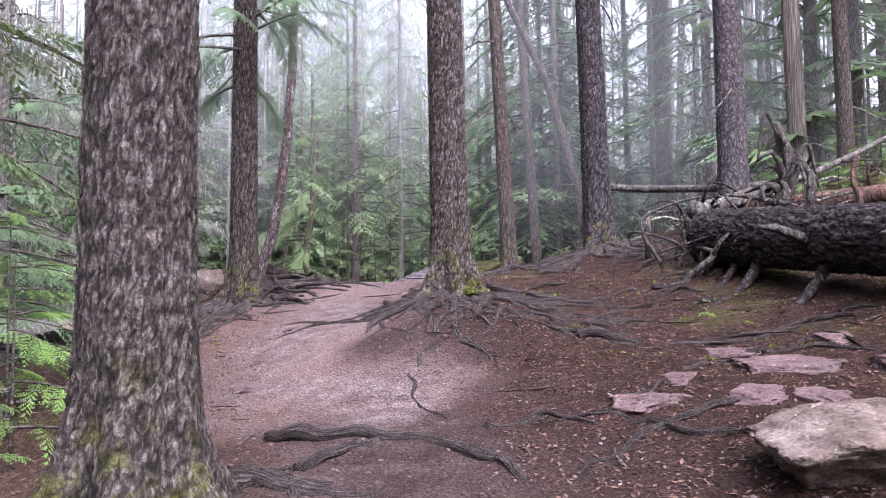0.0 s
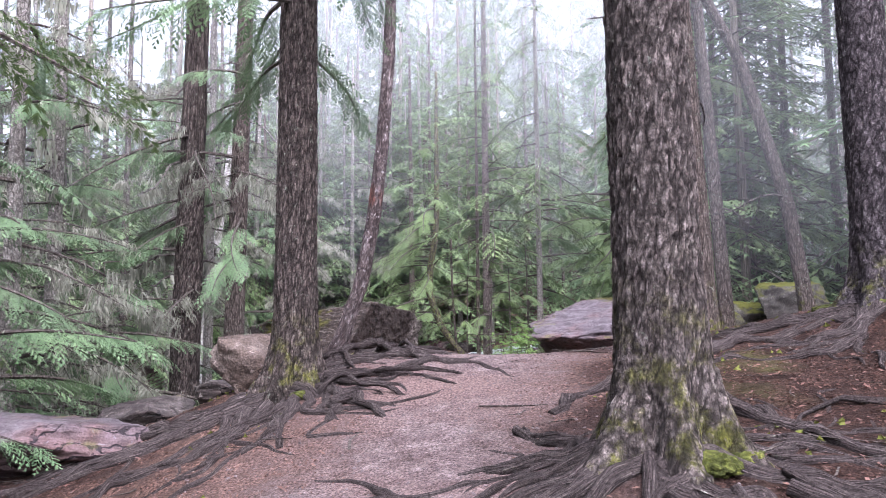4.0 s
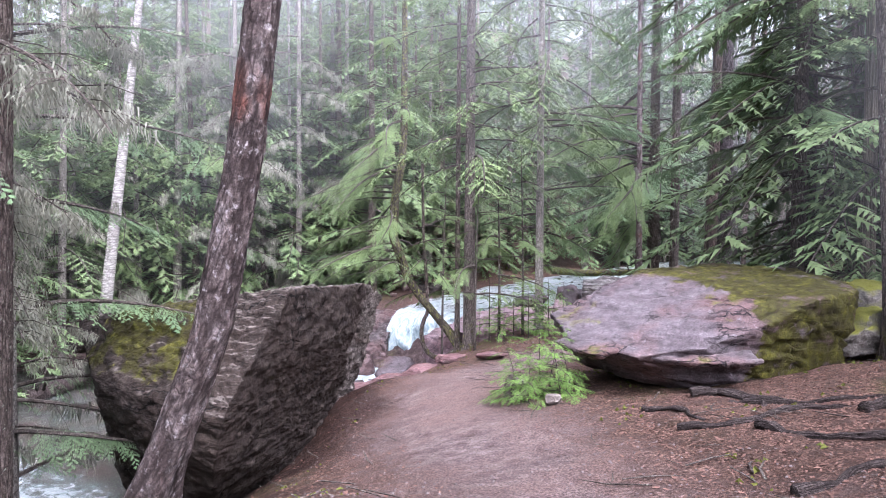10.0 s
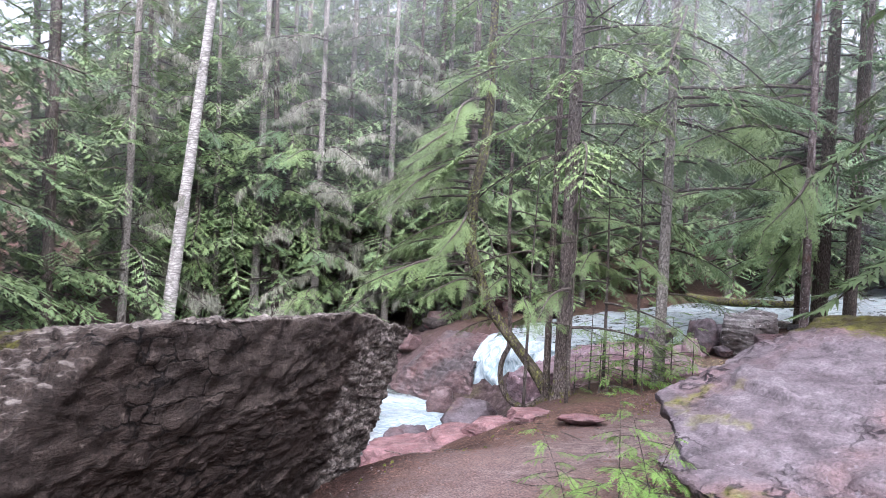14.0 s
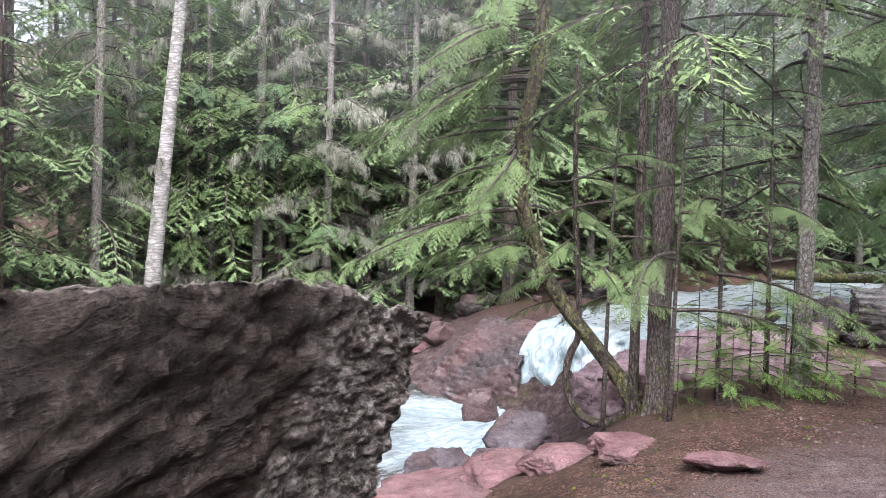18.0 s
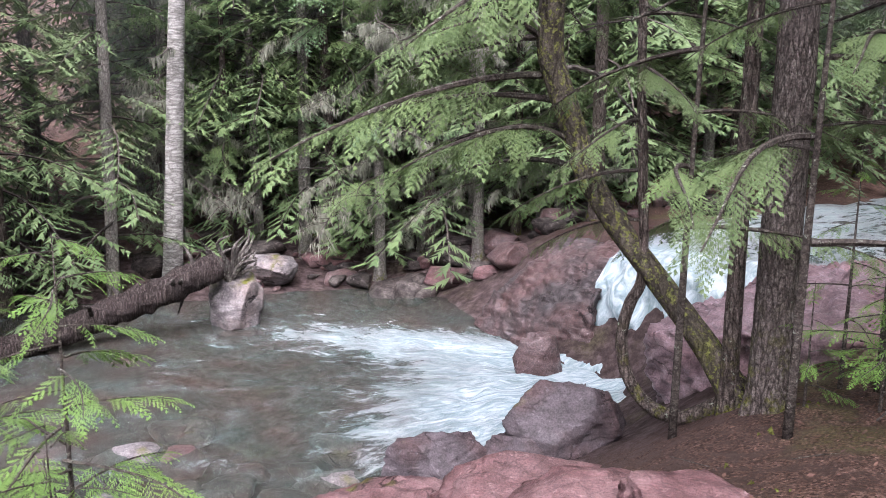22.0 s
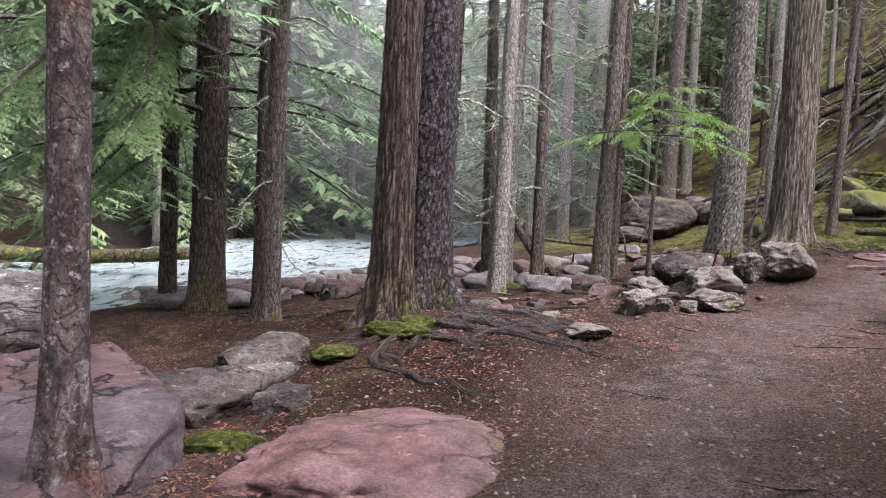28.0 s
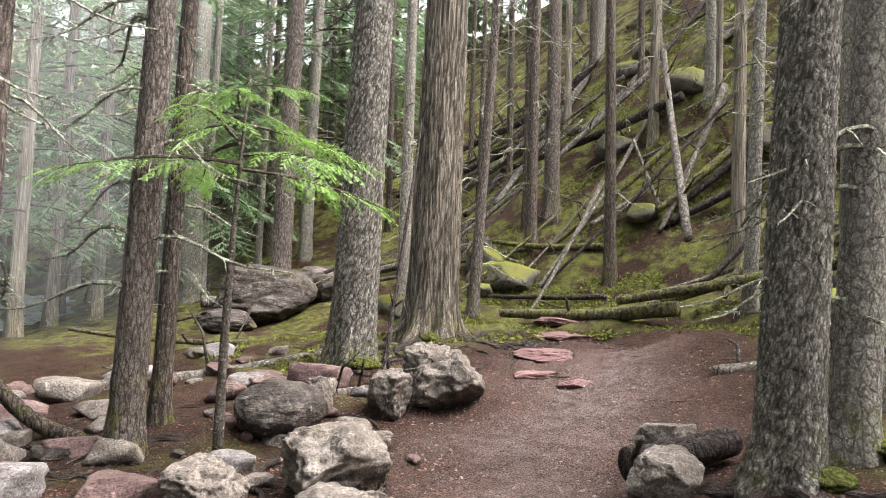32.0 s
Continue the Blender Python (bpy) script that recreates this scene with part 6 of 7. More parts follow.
for rows, mat, label, *low in (
        ([(1.25, 4.45, .62, .5, .17, 20, 3), (1.95, 4.3, .85, .6, .14, 60, 4), (2.4, 4.85, 1.0, .7, .2, 10, 5), (2.1, 4.0, .5, .4, .12, 80, 6), (-1.35, 5.4, .36, .3, .07, 30, 7), (2.9, 4.4, .6, .5, .2, 0, 8), (1.55, 4.75, .4, .3, .12, 40, 9), (2.0, 5.3, .7, .5, .14, 110, 10), (2.75, 5.15, .5, .4, .16, 70, 11)], ROCK_DUSTY, "flat pinkish stone bedded in the needle litter", .84),
        ([(1.72, 3.15, 1.2, .85, .4, 15, 21)], ROCK_TAN, "big pale rock half buried beside the trail", .34),
        ([(-4.75, 9.25, 2.0, 1.5, .5, 20, 31), (-4.2, 6.3, 1.3, 1.0, .4, 70, 33)], ROCK_SLAB, "smooth pale rock on the edge of the bank"),
        ([(-3.45, 10.35, .8, .65, .62, 40, 32)], ROCK_TAN, "pitted brown-grey rock leaning beside the trunk"),
        ([(-5.0, 11.1, 1.4, 1.0, .5, 10, 34), (-4.2, 11.3, .9, .6, .3, 10, 35)], ROCK_DARK, "layered brown rock under the roots"),
        ([(-1.7, 17.45, .32, .28, .3, 0, 38), (-1.3, 17.0, .2, .2, .12, 0, 39)], ROCK_PALE, "small pale stone at the foot of a shrub"),
        ([(2.7, 19.0, 1.7, 1.6, 1.0, 10, 41), (2.2, 18.1, 1.1, .9, .7, 50, 42), (3.6, 18.2, 1.5, 1.3, 1.0, 80, 43)], MOSS_ROCK, "mossy grey boulder beside the slab")):
    boulders("rock", rows, mat, label, sink=low[0] if low else .12)


def log_thing(name, a, b, r0, r1, material, label, stubs=0, seed=1, rough=0.12, segs=18, category="log", plated=False):
    """A fallen log from a to b, with broken branch stubs."""
    a, b = Vector(a), Vector(b)
    r = random.Random(seed)
    base = thing(name, a.x, a.y, a.z, label, category)
    d = b - a
    n = max(8, int(d.length / 0.12))
    pts = [d * (i / n) + Vector((0, 0, -0.02 * d.length * math.sin(math.pi * i / n))) + 0.02 * noise.noise_vector(a + d * (i / n)) for i in range(n + 1)]
    part("trunk", mesh_of("trunk", *tube(pts, [r0 + (r1 - r0) * i / n for i in range(n + 1)], segs, rough, seed, 7.0), material) if not plated else trunk_mesh("trunk", r0, d.length, material, ((0, 0, 0),), 0, 110, .022, .03, seed, r1 / r0, 5, (3, 1.2), .02, (.05, .10)), base)
    if plated:
        base.children[0].matrix_basis = d.to_track_quat("Z", "Y").to_matrix().to_4x4()
    for i in range(stubs):
        s = r.uniform(0.08, 0.95)
        p = pts[int(s * n)]
        w = Vector((r.uniform(-1, 1), r.uniform(-1, 1), r.uniform(-.5, 1))).normalized()
        w = (w - d.normalized() * w.dot(d.normalized())).normalized()
        ln = r.uniform(0.15, 0.8)
        q = [p + w * (r0 * 0.7), p + w * (r0 + ln * 0.5) + Vector((0, 0, .05)), p + w * (r0 + ln) + d.normalized() * r.uniform(-.2, .2)]
        part("stub", mesh_of("stub", *tube(q, [.035 * r0 / .25 + .01, .025 * r0 / .25 + .008, .008], 6, 0.3, seed + i), DEAD_DARK), base)
    return base


great_rock("root_ledge", [(-3.7, 10.9, 1.35), (-3.0, 10.5, 1.62), (-1.95, 11.1, 1.74), (-1.9, 11.9, 1.7), (-2.9, 12.35, 1.66), (-3.75, 11.8, 1.38), (-3.7, 11, .7), (-1.9, 11.2, 1.2), (-2, 12.2, 1.2), (-3.5, 12, .8), (-3.0, 10.5, 1.1)],
           ROCK_TAN, "layered brown rock ledge under the bare roots", .05, .03, 4.0, 6.0, .05, lambda x, y, z: .0)
log_thing("fallen_log", (3.1, 7.75, 2.13), (4.25, 3.9, 1.76), .31, .29, BARK_LOG, "great fallen fir log with thick furrowed bark", 9, 3, .16, 40, plated=True)
log_thing("fallen_pole", (2.5, 11.3, 3.25), (4.7, 9.2, 2.95), .06, .05, DEAD_WOOD, "broken dead pole propped among the trees", 2, 5, .1, 8)
log_thing("fallen_log", (3.4, 9.0, 2.58), (6.6, 7.2, 2.85), .12, .1, DEAD_RED, "small reddish log behind the great log", 4, 6)
log_thing("fallen_pole", (3.5, 8.6, 2.6), (7.5, 10.5, 4.3), .05, .03, DEAD_WOOD, "long dead pole leaning on the slope", 3, 7, .1, 8)
log_thing("fallen_log", (2.9, 8.3, 2.5), (3.9, 9.0, 2.8), .1, .07, DEAD_WOOD, "lichened dead log on the brush heap", 5, 8)
# broken limbs and roots heaped at the butt of the log
r = random.Random(5)
for i in range(20):
    x, y = 3.0 + r.uniform(-.5, 1.2), 8.0 + r.uniform(-.5, 1.0)
    z = ground_z(x, y)
    h = r.uniform(.25, 1.0)
    pts = glide([(0, 0, 0), (r.uniform(-.3, .3), r.uniform(-.3, .3), h * .7), (r.uniform(-.6, .6), r.uniform(-.5, .5), h), (r.uniform(-.9, .9), r.uniform(-.7, .7), h * r.uniform(.3, .9))], 5)
    k = r.uniform(.018, .055)
    ob = new("broken_limb", mesh_of("broken_limb", *tube(pts, [k * (1.1 - j / len(pts)) for j in range(len(pts))], 7, .35, i, 9.0), DEAD_DARK))
    ob.location = (x, y, z - .03)
    tagged(ob, "crooked broken limb grey with lichen in the brush heap", "branch", "broken limbs of the brush heap")
for p, q, w in (((2.95, 7.9), (2.5, 7.5), .08), ((3.2, 7.3), (2.75, 6.9), .06), ((3.5, 6.5), (3.0, 6.2), .06), ((3.15, 7.7), (2.6, 7.1), .045)):
    z0, z1 = 1.95, ground_z(*q)
    m = ((p[0] + q[0]) / 2 + .1, (p[1] + q[1]) / 2, (z0 + z1) / 2 + .03)
    pts = glide([(p[0], p[1], z0), m, (q[0], q[1], z1 - .03), (q[0] - .35, q[1] - .1, z1 - .05)], 5)
    c = pts[0].copy()
    ob = new("broken_limb", mesh_of("broken_limb", *tube([a - c for a in pts], [w * (1.1 - .8 * j / len(pts)) for j in range(len(pts))], 8, .3, w * 90, 6.0), DARK_ROT))
    ob.location = c
    tagged(ob, "thick bent limb under the fallen log", "branch", "broken limbs of the brush heap")



def gnarl(pts, r0, r1, seed):
    line = glide(pts, 5)
    n = len(line) - 1
    return tube(line, [r0 + (r1 - r0) * i / n for i in range(n + 1)], 8, .45, seed, 8.0)


def root_tangle(x, y, tall, spread, count, seed, label):
    """The torn-up foot of a fallen tree: a bent stem and crooked roots that reach up and out."""
    r = random.Random(seed)
    base = thing("torn_root", x, y, ground_z(x, y) - .05, label, "stump")
    part("stem", mesh_of("stem", *gnarl([(0, 0, 0), (-.08, 0, tall * .3), (.05, 0, tall * .55), (-.1, .02, tall * .85)], .13, .05, seed), DEAD_DARK), base)
    for i in range(count):
        a, h = r.uniform(0, 6.3), r.uniform(.3, .8) * tall
        w = spread * r.uniform(.5, 1.1)
        p = [(0, 0, h * .8), (w * .35 * math.cos(a), w * .35 * math.sin(a), h + .12), (w * .7 * math.cos(a + .3), w * .7 * math.sin(a + .3), h + r.uniform(.0, .3)),
             (w * math.cos(a + r.uniform(-.5, .9)), w * math.sin(a + r.uniform(-.5, .9)), h + r.uniform(-.35, .45))]
        part("root", mesh_of("root", *gnarl(p, r.uniform(.03, .06), .012, seed + i), DEAD_DARK), base)
    return base


root_tangle(3.9, 8.05, 1.75, .42, 14, 61, "torn-up root mass standing over the fallen log")
root_tangle(4.9, 6.9, 1.35, .5, 10, 62, "broken lichened roots behind the fallen log")
for x, y, h, k in ((3.75, 6.45, .75, .035), (4.05, 5.15, .7, .04), (3.3, 7.7, .55, .03)):
    ob = new("broken_branch", mesh_of("broken_branch", *gnarl([(0, 0, 0), (.02, 0, h * .4), (-.03, .02, h * .75), (.02, 0, h)], k, k * .5, h * 9), DEAD_RED))
    ob.location = (x, y, 2.0 if x < 4 else 1.95)
    tagged(ob, "splintered reddish branch standing up from the log", "branch")

r = random.Random(9)
for i, (dx, dy, h) in enumerate(((0, 0, .95), (.22, -.12, .8), (-.25, .1, .7), (.1, .25, .75), (-.12, -.28, .55), (.35, .1, .55), (-.32, -.15, .45))):
    sapling(-1.45 + dx, 17.4 + dy, h * 1.08, "bright leafy conifer shrub beside the rock slab", 21 + i, 26, .12, .45, None, (r.uniform(-.3, .3), r.uniform(-.3, .3)), .007)
sapling(-2.9, 4.9, 1.5, "bright green sapling on the edge of the bank", 23, 18, .2, 1.0)
sapling(-3.6, 6.0, 2.0, "bright green sapling on the edge of the bank", 24, 20, .2, 1.1)
sapling(-2.3, 3.4, .8, "low green shrub at the foot of the bank", 25, 16, .1, .7)
sapling(2.2, 6.2, .22, "tiny green seedling in the needle litter", 26, 6, .1, .25)
# branches over the trail and in the creek hollow
HOLLOW = [tree(-6.9, 11.2, .22, BARK_GREY, "half-dead conifer draped with grey lichen", 13, crown=None, dead=10, dead_from=.5, dead_to=7, hairy=True),
          tree(-8.3, 13.6, .26, BARK_GREY, "half-dead conifer draped with grey lichen", 14, crown=None, dead=10, dead_from=.5, dead_to=8, hairy=True),
          tree(-9.6, 9.6, .26, BARK_GREY, "half-dead conifer draped with grey lichen", 14, crown=None, dead=8, dead_from=.5, dead_to=8, hairy=True),
          tree(-7.2, 16.4, .2, BARK_GREY, "half-dead conifer draped with grey lichen", 12, crown=None, dead=8, dead_from=.5, dead_to=8, hairy=True)]
for i, b in enumerate(HOLLOW):
    limbs(b, LIMB_HAIRY, 20, 1.0, 8, 1.1, seed=i + 5)
    limbs(b, LIMB_FIR, 12, .6, 7, 1.1, seed=i + 15)
for x, y, h, s in ((-6.2, 9.6, 3.2, 1.6), (-5.9, 8.2, 2.2, 1.3), (-7.4, 9.3, 4.0, 1.9), (-6.9, 12.9, 3.4, 1.6), (-4.9, 6.2, 1.8, 1.2), (-8.4, 11.4, 4.2, 2.0)):
    sapling(x, y, h, "young fir crowding the creek bank", int(h * 10), 20, .12, s, LIMB_FIR)
OVER = [o for o in scene.objects if o.name.startswith("conifer") and o.type == "EMPTY" and abs(o.location.x + 2.63) < .02 and abs(o.location.y - 9.54) < .02][0]
limbs(OVER, LIMB_FIR, 22, 2.8, 5.0, .85, (0, 360), 91, None, 14)
for x, y, low in ((-4.6, 4.6, 2.4), (6.2, 16.5, 3.5), (2.6, 21.5, 2.6), (4.8, 22.5, 1.6), (3.2, 22.8, 1.5), (-5.4, 2.5, 2.0)):
    b = tree(x, y, .24, BARK_FIR, "dark fir with drooping needle boughs", 14, crown="far" if y > 20 else "high" if x < 0 else "fir", dead=4, sink=.1)
    limbs(b, LIMB_FIR[:2] + LIMB_CEDAR[:1], 16, low, low + 4.5, 1.35, (0, 360), int(x * 10 + y), None, 25)
for x, y in ((-6.0, 13.9), (-5.5, 14.1)):
    b = thing("dead_boughs", x, y, ground_z(x, y), "dry drooping boughs on the twin trunks", "branches")
    limbs(b, LIMB_FIR, 9, 3.2, 6, 1.0, (90, 330), int(-x * 10), None, 30)
    limbs(b, LIMB_HAIRY, 6, 2.6, 5, .9, (0, 360), int(-x * 20), None, 30)


def moss_cushion(x, y, w, d, h, seed):
    me = boulder_mesh("moss_cushion", seed, (w, d, .7 * h), MOSS_CUSHION, 4, 4, .14, .95)
    ob = new("moss_cushion", me)
    ob.matrix_basis = pose(x, y, ground_z(x, y) - .3 * h, 0, 0, seed * 37)
    tagged(ob, "soft cushion of bright green moss on the ground", "moss")


for i, row in enumerate(((3.33, 31.0, .62, .3, .26), (3.55, 31.15, .4, .3, .2), (9.75, 29.8, .4, .3, .25), (10.2, 29.5, .45, .35, .25), (10.95, 34.85, .5, .4, .3), (6.45, 34.5, .35, .3, .2), (6.75, 34.15, .3, .3, .18), (2.8, 30.9, .5, .35, .16),
                         (-2.45, 9.25, .22, .2, .12), (-2.8, 9.35, .25, .2, .16), (.2, 6.75, .3, .22, .16), (-.1, 6.8, .28, .2, .14), (.35, 6.9, .22, .2, .12), (-2.0, 10.4, .2, .14, .08), (-1.95, 10.9, .2, .14, .08), (-1.35, 2.6, .35, .3, .2), (-.95, 2.65, .25, .2, .15),
                         (2.2, 10.4, .35, .3, .2), (2.0, 10.9, .6, .4, .16), (1.4, 27.6, .4, .3, .14), (1.8, 29.6, .5, .3, .18), (.42, 28.6, .3, .3, .35), (12.7, 35.2, .3, .3, .3), (12.0, 34.6, .9, .5, .2))):
    moss_cushion(*row, 500 + i)

r = random.Random(41)
for i in range(70):
    x, y = r.uniform(3.2, 9.5), r.uniform(3.5, 15)
    if abs(x - 3.6) < .5 and 3.5 < y < 8.5:
        continue
    ob = new("fallen_branch", r.choice(DEAD + DEAD_PALE))
    s = r.uniform(.7, 2.0)
    ob.matrix_basis = pose(x, y, ground_z(x, y) + .06, r.uniform(-15, 15), r.uniform(-12, 12), r.uniform(0, 360)) @ Matrix.Scale(s, 4)
    tagged(ob, "dead fallen branch lying on the slope", "branch", "fallen branches of the slope")
for i in range(14):
    x, y = r.uniform(4.2, 9), r.uniform(8.5, 16)
    sapling(x, y, r.uniform(.5, 1.6), "young green fir on the slope", 300 + i, 12, .15, .8)

# ---- creek banks ----
boulders("creek_rock", [(-4.95, 27.0, 1.35, .9, .95, 20, 51), (-5.35, 26.6, .95, .6, .62, 10, 52), (-5.95, 26.3, 1.3, 1.05, .85, 50, 53)], ROCK_SLAB, "rounded grey rock at the edge of the white water")
boulders("creek_rock", [(-4.7, 25.3, 2.1, 1.6, .6, 15, 54), (-5.8, 25.3, 1.9, 1.4, .5, 80, 55), (-3.95, 24.75, 1.3, 1.0, .4, 30, 56), (-6.6, 25.6, 1.4, 1.0, .5, 0, 57), (-3.3, 24.3, .9, .8, .3, 0, 58),
                        (-5.2, 24.1, 1.5, 1.2, .7, 0, 59), (-6.4, 24.4, 1.6, 1.2, .6, 40, 60)], ROCK_RED, "smooth reddish rock ledge above the creek", sink=.55)
boulders("flat_stone", [(-2.44, 23.25, .8, .36, .17, 10, 61), (-3.25, 23.65, .5, .36, .17, -20, 62)], ROCK_RED, "flat split red stone lying on the bank", blocky=.62)
great_rock("red_ledge", [(-9.0, 32.3, -1.7), (-8.7, 32.5, -.9), (-7.7, 32.7, -.15), (-6.9, 32.7, .12), (-6.2, 32.0, .1), (-6.25, 31.3, -.45), (-6.2, 31.2, -1.7), (-7.2, 31.5, -1.0), (-7.4, 31.4, -1.8), (-7.8, 33.8, .2), (-6.3, 33.4, .2), (-9.0, 33.5, -1.5)],
           ROCK_WET, "wedge of banded red rock splitting the cascade", .07, .03, 6.0, 5.0, .045)
ob = new("creek_rock", boulder_mesh("creek_rock", 63, (.85, .7, 1.15), ROCK_WET, 14, 5))
ob.matrix_basis = pose(-6.85, 30.45, -1.95, 0, 0, 30)
tagged(ob, "wet dark red rock in the foam below the falls", "rock")
r = random.Random(8)
for i in range(120):
    s = i / 119
    x, y = -17.5 + 12.5 * s + r.uniform(-.7, .7), 31.6 + 6.6 * s ** 1.3 + r.uniform(-.7, 2.0)
    k = r.choice((.15, .2, .3, .4, .5, .7, 1.0))
    boulders("bank_rock", [(x, y, k * 1.4, k, k * .65, r.uniform(0, 180), 200 + i % 13)], (ROCK_DARK, ROCK_WET, ROCK_DARK, ROCK_RED)[i % 4], "tumbled dark rock on the far bank", 3, "rocks of the far bank", blocky=.6, sink=.3)
for i in range(26):
    x, y = r.uniform(-11, -6.5), r.uniform(24, 27.5)
    k = r.uniform(.3, .8)
    ob = new("bed_rock", boulder_mesh("bed_rock", 300 + i % 5, (k * 1.3, k, k * .5), (ROCK_WET, ROCK_GREY)[i % 2], 8, 3))
    ob.location = (x, y, -1.66 - k * .26)
    tagged(ob, "smooth wet stone just under the shallow water", "rock", "stones of the creek bed")
boulders("pink_ledge", [(-2.9, 29.8, 2.0, 1.4, .5, 20, 71), (-1.7, 30.5, 1.7, 1.2, .6, 60, 72), (-3.0, 30.7, 1.3, 1.0, .5, 0, 73), (-3.4, 28.6, 1.5, 1.1, .45, 40, 75),
                        (-1.0, 31.2, 1.1, .9, .5, 80, 76), (-2.4, 31.5, 1.4, .9, .5, 10, 79)], ROCK_PINK, "water-smoothed pink rock shelf beside the creek", sink=.55, blocky=.95, rough=.045)
great_rock("pink_shelf", [(-4.6, 28.2, .1), (-3.6, 27.5, .38), (-1.7, 27.6, .55), (-1.25, 28.6, .60), (-1.45, 29.6, .56), (-1.3, 30.5, .62), (-2.6, 29.2, .74), (-2.0, 31.2, .68), (-3.4, 31.0, .5), (-4.1, 30.2, .2), (-4.5, 28.4, -1), (-1, 28, -.6), (-1, 31, -.6), (-3.6, 30.6, -.6)],
           ROCK_PINK, "broad pink rock shelf polished by the creek", .08, .085, .9, 11.0, .02)
boulders("creek_rock", [(-.75, 31.3, .85, .7, 1.0, 20, 81), (-.35, 32.9, 1.0, .8, .7, 70, 82), (-1.9, 33.4, 1.3, .9, .6, 0, 83), (-.2, 31.0, .5, .4, .3, 0, 84)], ROCK_SLAB, "pointed grey rock beside a muddy pool", blocky=.68)
great_rock("banded_boulder", [(-.25, 31.0, .4), (-.28, 30.9, 1.35), (.85, 30.9, 1.5), (.95, 31.0, .4), (-.2, 32.0, 1.45), (.95, 32.0, 1.5), (-.2, 32, .3), (.95, 32, .3), (.35, 30.7, 1.2), (.3, 30.65, .6), (.4, 31.4, 1.62)],
           ROCK_BAND, "big boulder banded in black and white layers", .045, .02, 5.5, 4.0, .05)
great_rock("dark_block", [(.35, 30.5, 1.15), (1.25, 30.7, 1.22), (1.6, 29.6, 1.1), (1.1, 28.6, 1.0), (.55, 28.7, 1.02), (.45, 27.95, .62), (.98, 27.9, .72), (.44, 28.0, .2), (.4, 30.4, .1), (1.6, 29, .2), (1.0, 27.85, .3), (1.5, 30.6, .2)],
           ROCK_PURPLE, "dark square-edged block of rock under a slim tree", .05, .012, 3.0, 9.0, .018, lambda x, y, z: .6 * soft(-x, -.7, -.45) * soft(-z, -.6, -.3))
boulders("trail_rock", [(2.5, 29.1, 1.9, 1.6, .5, 20, 91), (2.2, 28.0, 1.2, .7, .4, 60, 69)], ROCK_RED, "broad red rock dome worn smooth in the trail", 5, sink=.68, blocky=.85, rough=.07)
boulders("trail_rock", [(1.0, 27.15, 1.2, .7, .4, 10, 92), (1.75, 27.1, .8, .6, .3, 50, 93)], ROCK_RED, "pale humped rock at the trail edge", 5, sink=.6, blocky=.95, rough=.04)
boulders("trail_rock", [(1.75, 30.6, 1.6, .9, .45, 20, 94), (2.3, 31.2, 1.2, .8, .4, 60, 95), (2.3, 30.3, .5, .4, .25, 0, 96)], ROCK_DARK, "low dark rock with mossy top in the bank", sink=.5, blocky=.6)
pool = mesh_of("muddy_pool", [(0, 0, 0)] + [(math.cos(a) * (1.5 + .25 * math.sin(3 * a) + .1 * math.sin(7 * a + 1)), math.sin(a) * (1.05 + .15 * math.cos(2 * a) + .07 * math.sin(5 * a)), 0) for a in [i * math.pi / 32 for i in range(64)]], [(0, i + 1, (i + 1) % 64 + 1) for i in range(64)], MUD)
ob = new("muddy_pool", pool)
ob.location = (-.75, 29.8, .5)
tagged(ob, "still pool of muddy brown water among rocks", "pool")
boulders("creek_rock", [(-.95, 30.5, .55, .5, .62, 20, 86), (-1.15, 29.1, .7, .5, .3, 60, 87)], ROCK_PINK, "pinkish rock standing at the edge of the pool", blocky=.7)
boulders("pink_ledge", [(-1.6, 30.0, 1.2, .9, .5, 20, 88), (-1.5, 28.7, 1.5, 1.1, .34, 10, 90), (-.9, 27.9, .9, .5, .22, 30, 70), (-.4, 28.6, .5, .35, .2, 70, 67)], ROCK_PINK,
         "water-smoothed pink rock shelf beside the creek", 5, sink=.55, blocky=.95, rough=.045)

log_thing("stranded_log", (-12.75, 29.6, -.25), (-14.6, 26.2, -1.5), .26, .2, DEAD_SPLIT, "splintered dark log stranded on the creek bank", 12, 21, .55, 16)
r = random.Random(31)
snag = thing("uprooted_stump", -12.8, 29.9, -.6, "tangle of broken roots at the end of the stranded log", "stump")
for i in range(18):
    a, h = r.uniform(0, 6.3), r.uniform(.3, .95)
    pts = glide([(0, 0, 0), (.15 * math.cos(a), .15 * math.sin(a), h * .4), (.4 * math.cos(a) * r.uniform(.4, 1.2), .4 * math.sin(a), h * .8), (.6 * math.cos(a + .5) * r.uniform(.3, 1), .6 * math.sin(a + .5), h)], 4)
    part("root", mesh_of("root", *tube(pts, [.06 * (1.1 - j / len(pts)) for j in range(len(pts))], 6, .4, i, 9.0), DEAD_WOOD), snag)
boulders("bank_rock", [(-12.9, 30.05, 1.1, .9, 1.5, 0, 98), (-14.6, 32.6, 1.6, 1.2, .8, 0, 99)], ROCK_GREY, "grey rock under the stranded log")
log_thing("fallen_log", (-1.0, 42.5, 1.1), (2.6, 40.2, 1.25), .16, .12, BARK_MOSSY, "mossy log lying over the creek", 2, 22)
log_thing("broken_stump", (-6.5, 15.6, -.9), (-6.52, 15.62, .3), .13, .07, DEAD_RED, "broken rotten stump on the bank", 0, 23, category="stump")

